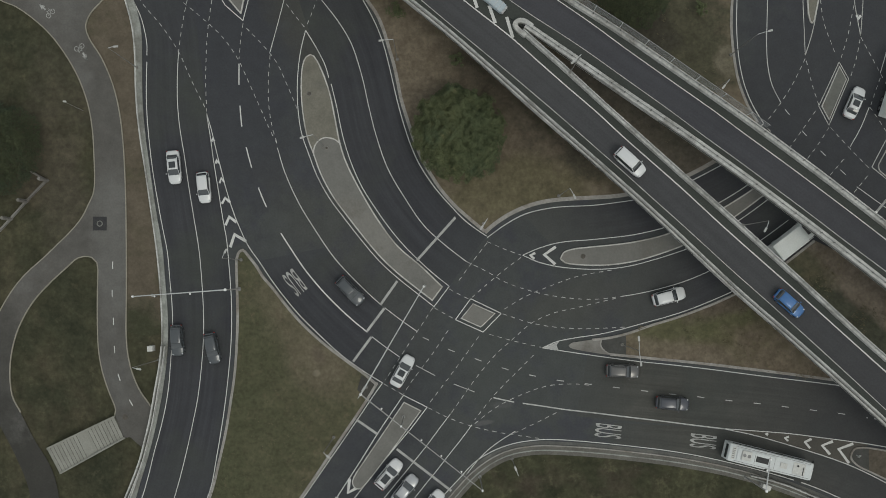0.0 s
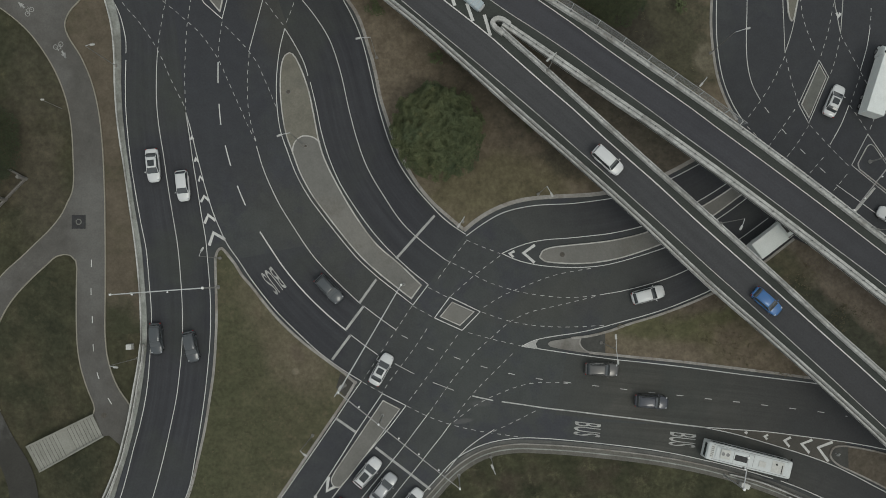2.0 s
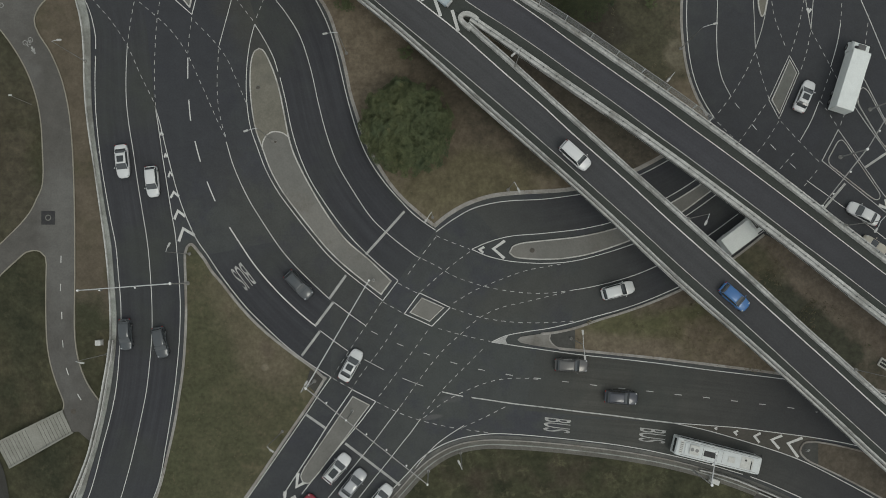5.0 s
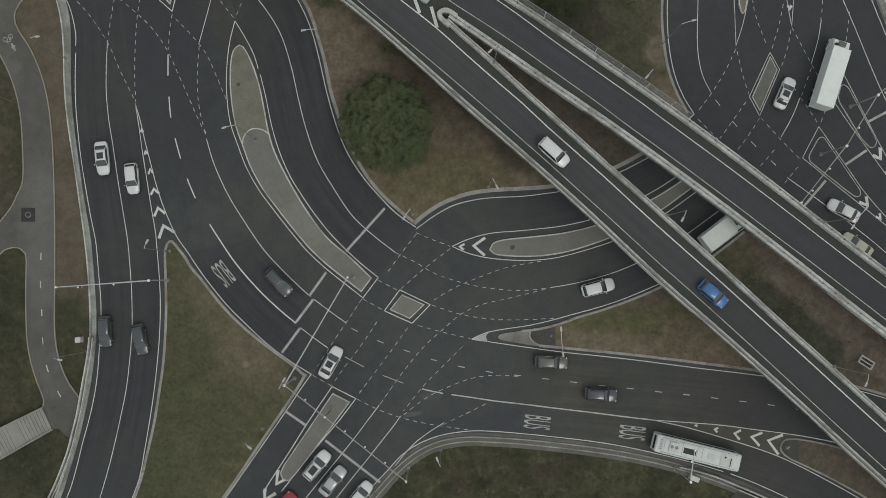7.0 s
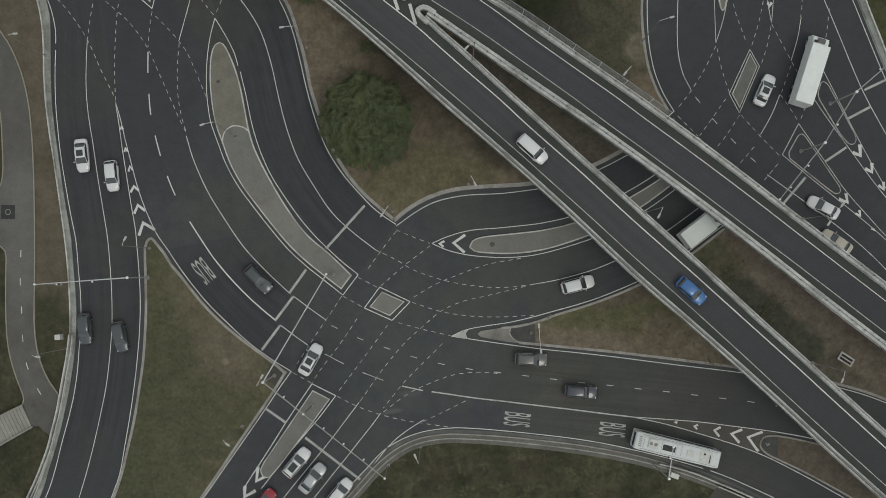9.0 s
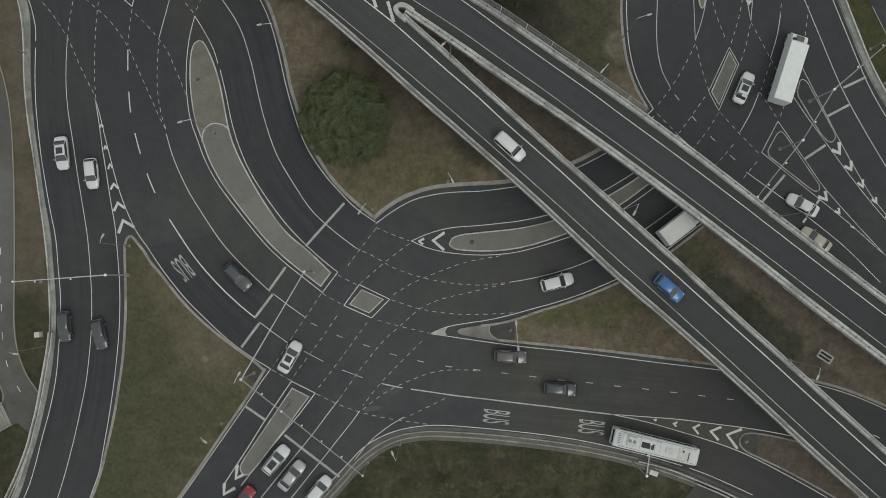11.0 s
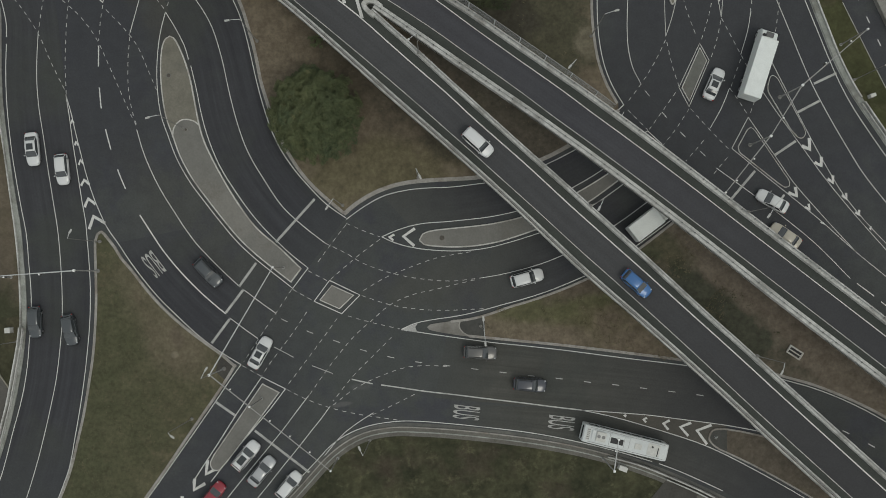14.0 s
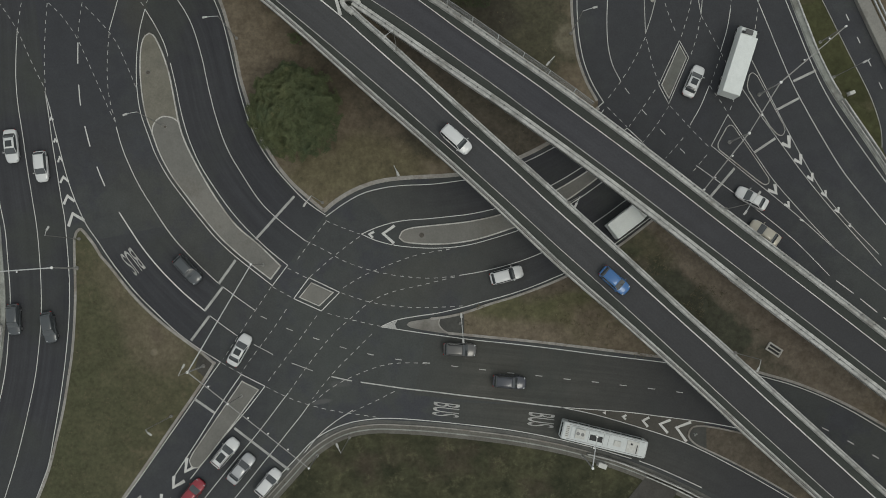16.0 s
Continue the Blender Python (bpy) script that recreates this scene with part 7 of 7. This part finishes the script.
def tufts(name, label, spots, mat, seed, size=0.35, blades=7):
    """Scattered low tufts as one object."""
    rng = random.Random(seed)
    bm = bmesh.new()
    for x, y, z, s in spots:
        for _ in range(blades):
            a, r = rng.uniform(0, 6.28), rng.uniform(0, 0.5) * s
            cx, cy = x + math.cos(a) * r, y + math.sin(a) * r
            h, w = s * rng.uniform(0.2, 0.5), size * rng.uniform(0.3, 0.7) * s
            q = Euler((rng.uniform(-0.8, 0.8), rng.uniform(-0.8, 0.8), rng.uniform(0, 6.28))).to_matrix()
            ring = [Vector((cx, cy, z + h * 0.5)) + q @ Vector(k) * w for k in ((-1, -0.4, 0), (1, -0.3, 0.1), (0.7, 0.5, 0), (-0.6, 0.45, 0.1))]
            bm.faces.new([bm.verts.new(k) for k in ring])
    return tagged(link(name, bm, mat), label, "ground cover", kind="stuff")


def scatter(x0, x1, y0, y1, count, seed, keep, size):
    """Spots in patches inside a rectangle, kept where keep(x, y) allows."""
    rng, out = random.Random(seed), []
    while len(out) < count:
        x, y = rng.uniform(x0, x1), rng.uniform(y0, y1)
        n = noise.noise(Vector((x * 0.16 + seed, y * 0.16, 0))) + 0.5 * noise.noise(Vector((x * 0.5, y * 0.5, seed)))
        if n > rng.uniform(-0.1, 0.5) and keep(x, y):
            out.append((x, y, 0.1 + (dip(x, y) if x < -44 else 0.0), size * rng.uniform(0.4, 1.2)))
        elif rng.random() < 0.0005:
            break
    return out


def inside(outline):
    """A test whether a point lies in an outline."""
    pts = [(p.x, p.y) for p in outline][::2]

    def test(x, y):
        odd, j = False, len(pts) - 1
        for i in range(len(pts)):
            (xi, yi), (xj, yj) = pts[i], pts[j]
            if (yi > y) != (yj > y) and x < (xj - xi) * (y - yi) / (yj - yi) + xi:
                odd = not odd
            j = i
        return odd
    return test


(sx0, sy0), (sx1, sy1) = SCRUB_BOX
in_g = inside(g_out)
tufts("scrub", "dark low scrub spreading beside the bridge", scatter(sx0, sx1, sy1, sy0, 110, 3, lambda x, y: in_g(x, y) and y > -9.8 - (x - 30) * 0.13 and abs((y - sy0) - (sy1 - sy0) / (sx1 - sx0) * (x - sx0)) < 3.8, 1.1), SCRUB, 8, 0.16, 9)
in_i = inside([*L["i_north"], Vector((L["i_north"][-1].x, -72)), Vector((L["i_north"][0].x, -72))])
tufts("grass_tufts", "dark grass tufts on the southern verge", scatter(0, 60, -40, -24, 420, 5, in_i, 0.7), SCRUB, 9, 0.16, 8)
in_c = inside(c_out)
tufts("straw_tufts", "dry straw tufts on the bare verge", scatter(-8, 50, 6, 40, 700, 7, in_c, 0.6), STRAW, 10, 0.18, 9)
# dark tufts added to deepen the shade between tree and bridge
tufts("litter", "dark low tufts standing in for shade beside the bridge", scatter(2, 24, 14, 34, 800, 13, lambda x, y: in_c(x, y) and -1.5 < (x - 3.5) * 0.66 + (y - 32.5) * 0.75 < 3.0, 0.8), SCRUB, 14, 0.16, 8)
tufts("dry_tufts", "dry grass tufts between road and bridge", scatter(26, 60, -16, 6, 420, 8, in_g, 0.7), STRAW, 12, 0.2, 9)

in_tri = inside(tri)
tufts("meadow_tufts", "dry pale tufts in the triangular grass", scatter(-34, 2, -42, 8, 900, 21, in_tri, 0.5), STRAW, 15, 0.16, 6)
tufts("meadow_weeds", "small dark weeds in the triangular grass", scatter(-34, 2, -42, 8, 500, 23, in_tri, 0.5), SCRUB, 16, 0.16, 6)

# ---- vehicles ----
V_SUV = [(-7.38, -27.31), (-5.82, -25.44)]
V_HATCH = [(-5.19, -29.49), (-3.62, -27.54)]
V_SEDAN = [(-1.43, -31.43), (0.14, -29.56)]
V_WAIT = [(66.27, 8.11), (61.64, 10.65)]
V_BEIGE = [(68.05, 3.26), (64.67, 5.64)]
V_BUS = [(44.96, -25.23), (50.48, -26.60)]
V_TRUCK = [(63.84, 26.31), (65.14, 30.31)]
V_VAN = [(24.60, 15.05), (26.21, 13.57)]
V_BLUE = [(45.18, -3.39), (47.00, -5.01)]
V_BOX = [(48.04, 4.67), (51.86, 7.59)]
V_DARK = [(-12.83, -1.90), (-11.16, -3.64)]
V_LEFT_A = [(-37.72, 15.49), (-37.45, 12.87)]
V_LEFT_B = [(-33.50, 12.63), (-33.23, 10.25)]
V_UNDER = [(31.78, -2.65), (34.39, -1.94)]
V_CENTRE = [(-5.51, -13.07), (-4.43, -11.11)]
V_EAST = [(58.26, 24.66), (59.16, 26.66)]
V_LOWER = [(32.13, -17.55), (34.96, -17.78)]
V_WEST_A = [(-37.0, -8.8), (-36.85, -10.9)]
V_WEST_B = [(-32.1, -9.9), (-31.6, -12.2)]
V_RED = [(-12.0, -32.85), (-10.45, -31.0)]
V_LOWER_B = [(25.23, -13.07), (27.12, -13.15)]


def loft(bm, sections, close=True):
    rings = [[bm.verts.new(v) for v in s] for s in sections]
    k = len(rings[0])
    for a, b in zip(rings, rings[1:]):
        for i in range(k):
            bm.faces.new((a[i], a[(i + 1) % k], b[(i + 1) % k], b[i]))
    if close:
        bm.faces.new(rings[0][::-1])
        bm.faces.new(rings[-1])
    bmesh.ops.recalc_face_normals(bm, faces=bm.faces)
    return bm


SHAPES = {  # length, width, height, rear end of roof, front end of roof, rear foot of glass, front foot of glass, bonnet height
    "sedan": (4.75, 1.84, 1.45, -1.05, 0.35, -1.75, 1.15, 0.92),
    "hatch": (4.4, 1.8, 1.5, -1.55, 0.35, -2.0, 1.15, 0.95),
    "suv": (4.7, 1.88, 1.68, -1.75, 0.3, -2.15, 1.1, 1.05),
    "van": (4.6, 1.86, 1.85, -2.0, 0.65, -2.15, 1.3, 1.08),
}


def wheel(parent, x, y, r, w):
    bm = bmesh.new()
    tube(bm, (x, y - w / 2, r), (x, y + w / 2, r), r, r, 18)
    tyre = part("tyre", bm, RUBBER, parent)
    bm = bmesh.new()
    tube(bm, (x, y - w / 2 - 0.01, r), (x, y + w / 2 + 0.01, r), r * 0.62, r * 0.62, 14)
    part("rim", bm, RIM, tyre)


def car(spots, shape, paint, label, z=0.0, sunroof=0.0, rails=False, name="car"):
    (x, y), ahead = spots[0], Vector(spots[1]) - Vector(spots[0])
    lg, wd, hi, r0, r1, g0, g1, hood = SHAPES[shape]
    ob = tagged(empty_at(name, x, y, z, math.degrees(math.atan2(ahead.y, ahead.x))), label, name, "vehicles")
    hl, hw = lg / 2, wd / 2
    bm = bmesh.new()
    sec = []
    deck = hood + (0.06 if shape == "sedan" else 0.0)
    for px, w, low, up in ((-hl, 0.64, 0.45, deck - 0.3), (-hl + 0.06, 0.78, 0.36, deck - 0.12), (-hl + 0.18, 0.88, 0.32, deck - 0.03), (-hl + 0.4, 0.96, 0.28, deck), (-hl + 0.9, 1.0, 0.24, deck + 0.02), (g0 + 0.6, 1.0, 0.22, deck + 0.02), (0, 1.0, 0.22, deck),
                           (g1, 1.0, 0.22, hood + 0.02), (hl - 0.85, 0.985, 0.24, hood - 0.05), (hl - 0.5, 0.93, 0.26, hood - 0.11), (hl - 0.25, 0.84, 0.3, hood - 0.19), (hl - 0.09, 0.7, 0.34, hood - 0.27), (hl, 0.5, 0.42, hood - 0.4)):
        w *= hw
        sec.append([(px, -w * 0.9, low), (px, -w, low + 0.12), (px, -w, up - 0.22), (px, -w * 0.95, up - 0.07), (px, -w * 0.8, up), (px, 0, up + 0.03),
                    (px, w * 0.8, up), (px, w * 0.95, up - 0.07), (px, w, up - 0.22), (px, w, low + 0.12), (px, w * 0.9, low)])
    loft(bm, sec)
    for f in bm.faces:
        f.smooth = True
    part("body", bm, paint, ob)
    bm = bmesh.new()
    base = deck - 0.02
    cabin = []
    for px, wb, wt, top in ((g0, 0.86, 0.8, base + 0.02), (g0 * 0.5 + r0 * 0.5, 0.92, 0.8, (base + hi) / 2 + 0.08), (r0, 0.93, 0.74, hi - 0.06), (r0 * 0.5 + r1 * 0.5, 0.94, 0.77, hi - 0.02), (r1, 0.94, 0.75, hi - 0.06), (r1 * 0.5 + g1 * 0.5, 0.93, 0.8, (base + hi) / 2 + 0.05), (g1, 0.9, 0.84, base + 0.02)):
        cabin.append([(px, -wb * hw, base - 0.05), (px, -wt * hw, top - 0.02), (px, 0, top + 0.02), (px, wt * hw, top - 0.02), (px, wb * hw, base - 0.05)])
    loft(bm, cabin)
    part("glasshouse", bm, WINDOW, ob, "dark tinted windows")
    bm = bmesh.new()
    roof = []
    for px, w, zz in ((r0 - 0.06, 0.7, hi - 0.07), (r0 + 0.1, 0.75, hi - 0.02), ((r0 + r1) / 2, 0.78, hi + 0.02), (r1 - 0.1, 0.76, hi - 0.02), (r1 + 0.04, 0.72, hi - 0.06)):
        roof.append([(px, -w * hw - 0.03, zz - 0.07), (px, -w * hw, zz - 0.01), (px, -w * hw * 0.5, zz + 0.025), (px, w * hw * 0.5, zz + 0.025), (px, w * hw, zz - 0.01), (px, w * hw + 0.03, zz - 0.07)])
    loft(bm, roof)
    for f in bm.faces:
        f.smooth = True
    part("roof", bm, paint, ob)
    for s in (-1, 1):
        bm = bmesh.new()
        tube(bm, (g1, s * hw * 0.86, base), (r1, s * hw * 0.76, hi - 0.06), 0.045, 0.04, 6)
        part("pillar", bm, paint, ob)
        bm = bmesh.new()
        tube(bm, (g0, s * hw * 0.83, base), (r0, s * hw * 0.75, hi - 0.06), 0.06, 0.05, 6)
        part("pillar", bm, paint, ob)
        bm = bmesh.new()
        box(bm, (g1 - 0.25, s * (hw + 0.1), base + 0.08), (0.12, 0.2, 0.13), 0, 0.03)
        part("mirror", bm, paint, ob)
        bm = bmesh.new()
        box(bm, (hl - 0.34, s * hw * 0.68, hood - 0.205), (0.2, 0.3, 0.1), s * -18, 0.04)
        part("headlight", bm, HEADLIGHT, ob)
        bm = bmesh.new()
        box(bm, (-hl + 0.12, s * hw * 0.72, deck - 0.2), (0.18, 0.3, 0.16), s * 10, 0.03)
        part("tail_light", bm, TAILLIGHT, ob)
        if rails:
            bm = bmesh.new()
            tube(bm, (r0 + 0.15, s * hw * 0.68, hi + 0.05), (r1 - 0.1, s * hw * 0.68, hi + 0.05), 0.025, 0.025, 6)
            part("roof_rail", bm, DARK, ob)
        for px in (-lg * 0.29, lg * 0.31):
            wheel(ob, px, s * (hw - 0.12), 0.33, 0.22)
    if sunroof:
        bm = bmesh.new()
        box(bm, ((r0 + r1) / 2 + 0.1, 0, hi + sunroof), (abs(r1 - r0) * 0.62, wd * 0.5, 0.02), 0, 0.008)
        part("sunroof", bm, GLASS, ob, "dark glass sunroof")
    return ob


car(V_SUV, "suv", WHITE_CAR, "white sport utility car waiting in the queue lane", sunroof=0.045, rails=True)
car(V_HATCH, "sedan", SILVER_CAR, "silver saloon car waiting in the queue lane")
car(V_SEDAN, "hatch", WHITE_CAR, "white hatchback waiting in the queue lane")
car(V_WAIT, "sedan", WHITE_CAR, "white saloon car waiting at the stop line")
car(V_BEIGE, "sedan", BEIGE_CAR, "beige saloon car in the lane beside the bridge")
car(V_VAN, "van", WHITE_CAR, "white passenger van on the bridge deck", DECK_Z, name="van")
car(V_BLUE, "hatch", BLUE_CAR, "bright blue hatchback on the bridge deck", DECK_Z)
car(V_DARK, "suv", DARK_CAR, "dark grey car near the stop line", rails=True)
car(V_LEFT_A, "sedan", WHITE_CAR, "white car with a glass roof in the outer lane", sunroof=0.075)
car(V_LEFT_B, "hatch", WHITE_CAR, "white hatchback in the inner lane")
car(V_UNDER, "suv", WHITE_CAR, "white estate car on the underpass road")
car(V_CENTRE, "sedan", WHITE_CAR, "white saloon car crossing the junction", sunroof=0.075)
car(V_EAST, "sedan", WHITE_CAR, "white saloon car beside the lozenge island", sunroof=0.075)
car(V_LOWER, "suv", NAVY_CAR, "dark blue car on the southern road", rails=True)
car(V_WEST_A, "hatch", DARK_CAR, "dark grey hatchback beside the western edge strip")
car(V_WEST_B, "hatch", DARK_CAR, "dark grey hatchback in the lane beside the triangular island")
car(V_RED, "hatch", RED_CAR, "crimson red hatchback behind the waiting queue")
car(V_LOWER_B, "suv", GREY_CAR, "grey car beside the kerb of the southern road", rails=True)


def bus_at(spots):
    (x, y), ahead = spots[0], Vector(spots[1]) - Vector(spots[0])
    ob = tagged(empty_at("bus", x, y, 0.0, math.degrees(math.atan2(ahead.y, ahead.x))), "white single deck city bus with roof pods in the bus lane", "bus", "vehicles")
    lg, hw, hi = 11.9, 1.22, 2.9
    bm = bmesh.new()
    sec = []
    for px, w, top, low in ((-lg / 2, 0.93, hi - 0.25, 0.5), (-lg / 2 + 0.12, 0.98, hi - 0.08, 0.36), (-lg / 2 + 0.5, 1.0, hi, 0.32), (0, 1.0, hi, 0.3), (lg / 2 - 0.6, 1.0, hi, 0.3), (lg / 2 - 0.18, 0.97, hi - 0.1, 0.34), (lg / 2, 0.88, hi - 0.35, 0.45)):
        w *= hw
        sec.append([(px, -w, low), (px, -w, top - 0.22), (px, -w * 0.93, top - 0.05), (px, -w * 0.6, top), (px, w * 0.6, top), (px, w * 0.93, top - 0.05), (px, w, top - 0.22), (px, w, low)])
    loft(bm, sec)
    part("body", bm, BUS_WHITE, ob)
    for s in (-1, 1):
        for i in range(7):
            bm = bmesh.new()
            box(bm, (-4.6 + i * 1.5, s * (hw + 0.004), 1.85), (1.38, 0.03, 1.05), 0, 0.01)
            part("window", bm, GLASS, ob)
        for px in (-3.1, 3.3):
            wheel(ob, px, s * (hw - 0.17), 0.48, 0.28)
        bm = bmesh.new()
        box(bm, (lg / 2 - 0.1, s * (hw + 0.16), 2.3), (0.12, 0.28, 0.4), 0, 0.03)
        part("mirror", bm, DARK, ob)
    bm = bmesh.new()
    box(bm, (lg / 2 - 0.03, 0, 1.75), (0.1, 2.05, 1.5), 0, 0.04)
    part("windscreen", bm, GLASS, ob)
    bm = bmesh.new()
    box(bm, (-lg / 2 + 0.02, 0, 1.95), (0.1, 1.9, 0.9), 0, 0.03)
    part("rear_window", bm, GLASS, ob)
    for s in (-1, 1):
        bm = bmesh.new()
        box(bm, (0.1, s * 0.98, hi - 0.015), (lg - 1.3, 0.05, 0.05), 0, 0.01)
        part("roof_seam", bm, TRIM_GREY, ob, "grey seam along the roof edge")
    bm = bmesh.new()
    box(bm, (-2.0, 0.0, hi + 0.05), (5.6, 1.62, 0.12), 0, 0.05)
    deck = part("roof_fairing", bm, BUS_WHITE, ob, "raised off white roof fairing")
    bm = bmesh.new()
    box(bm, (-3.5, 0.05, hi + 0.2), (1.35, 1.3, 0.2), 0, 0.06)
    part("roof_pod", bm, CABINET, deck, "pale roof air unit")
    for dx in (-0.32, 0.32):
        bm = bmesh.new()
        tube(bm, (-3.5 + dx, 0.05, hi + 0.29), (-3.5 + dx, 0.05, hi + 0.32), 0.24, 0.24, 16)
        part("fan", bm, TRIM_GREY, deck, "round grey fan grille")
    bm = bmesh.new()
    box(bm, (-1.25, -0.05, hi + 0.115), (1.75, 0.78, 0.04), 0, 0.02)
    part("roof_vent", bm, DARK, deck, "dark sunken roof vent")
    for x, w in ((-2.3, 0.04), (-0.25, 0.04), (0.45, 0.04)):
        bm = bmesh.new()
        box(bm, (x, 0, hi + 0.118), (w, 1.5, 0.02))
        part("joint", bm, TRIM_GREY, deck)
    bm = bmesh.new()
    box(bm, (1.75, -0.05, hi + 0.05), (0.95, 0.75, 0.1), 0, 0.03)
    part("hatch", bm, CABINET, ob)
    bm = bmesh.new()
    box(bm, (3.9, 0.0, hi + 0.015), (1.7, 1.6, 0.04), 0, 0.02)
    part("roof_well", bm, CABINET, ob)
    bm = bmesh.new()
    box(bm, (4.5, -0.2, hi + 0.05), (0.12, 1.2, 0.06), 0, 0.02)
    part("dark_strip", bm, DARK, ob)
    bm = bmesh.new()
    tube(bm, (3.7, 0.35, hi), (3.7, 0.35, hi + 0.16), 0.15, 0.11, 10)
    part("aerial", bm, DARK, ob)
    bm = bmesh.new()
    box(bm, (-5.25, 0, hi - 0.005), (0.5, 1.7, 0.03), 0, 0.01)
    grille = part("rear_grille", bm, CABINET, ob)
    for i in range(6):
        bm = bmesh.new()
        box(bm, (-5.25, -0.62 + i * 0.25, hi + 0.014), (0.36, 0.1, 0.02))
        part("slat", bm, TRIM_GREY, grille)
    return ob


bus_at(V_BUS)


def truck_at(spots, box_length, label, box_high=3.5):
    (x, y), ahead = spots[0], Vector(spots[1]) - Vector(spots[0])
    ob = tagged(empty_at("truck", x, y, 0.0, math.degrees(math.atan2(ahead.y, ahead.x))), label, "truck", "vehicles")
    h = box_length / 2
    bm = bmesh.new()
    box(bm, (0, 0, (box_high + 1.0) / 2), (box_length, 2.5, box_high - 1.0), 0, 0.04)
    part("cargo_box", bm, TRUCK_WHITE, ob, "plain white cargo box")
    bm = bmesh.new()
    box(bm, (0.8, 0, 0.85), (box_length + 1.6, 0.9, 0.25), 0, 0.02)
    part("chassis", bm, DARK, ob)
    bm = bmesh.new()
    fx = h + 0.12
    sec = []
    for px, w, top in ((fx, 1.16, 2.75), (fx + 0.3, 1.2, 2.85), (fx + 1.1, 1.2, 2.72), (fx + 1.55, 1.17, 1.75), (fx + 1.72, 1.1, 1.3)):
        sec.append([(px, -w, 0.5), (px, -w, top - 0.3), (px, -w * 0.9, top), (px, w * 0.9, top), (px, w, top - 0.3), (px, w, 0.5)])
    loft(bm, sec)
    cab = part("cab", bm, TRUCK_WHITE, ob, "white truck cab")
    bm = bmesh.new()
    tilt = [(fx + 1.17, 2.62), (fx + 1.56, 1.78)]
    ring = [(tilt[0][0], -1.0, tilt[0][1]), (tilt[0][0], 1.0, tilt[0][1]), (tilt[1][0] + 0.01, 1.08, tilt[1][1]), (tilt[1][0] + 0.01, -1.08, tilt[1][1])]
    loft(bm, [[(a, b, c + 0.01) for a, b, c in ring], [(a + 0.03, b, c + 0.03) for a, b, c in ring]])
    part("windscreen", bm, GLASS, cab)
    bm = bmesh.new()
    box(bm, (fx + 0.6, 0, 2.95), (0.7, 1.1, 0.18), 0, 0.05)
    part("roof_unit", bm, GREY_CAR, cab)
    bm = bmesh.new()
    box(bm, (fx + 0.35, 0.75, 3.05), (0.3, 0.5, 0.3), 0, 0.05)
    part("roof_vent", bm, DARK, cab)
    for s in (-1, 1):
        bm = bmesh.new()
        box(bm, (fx + 1.35, s * 1.4, 2.0), (0.14, 0.26, 0.55), 0, 0.04)
        part("mirror", bm, DARK, cab)
        for px in (-h + 1.3, fx + 0.9, *((-h + 2.6,) if box_length > 6 else ())):
            wheel(ob, px, s * 1.05, 0.48, 0.32)
    return ob


truck_at(V_TRUCK, 8.4, "large white box truck leaving the junction", 3.6)
truck_at(V_BOX, 4.6, "white delivery truck passing below the bridges", 3.2)
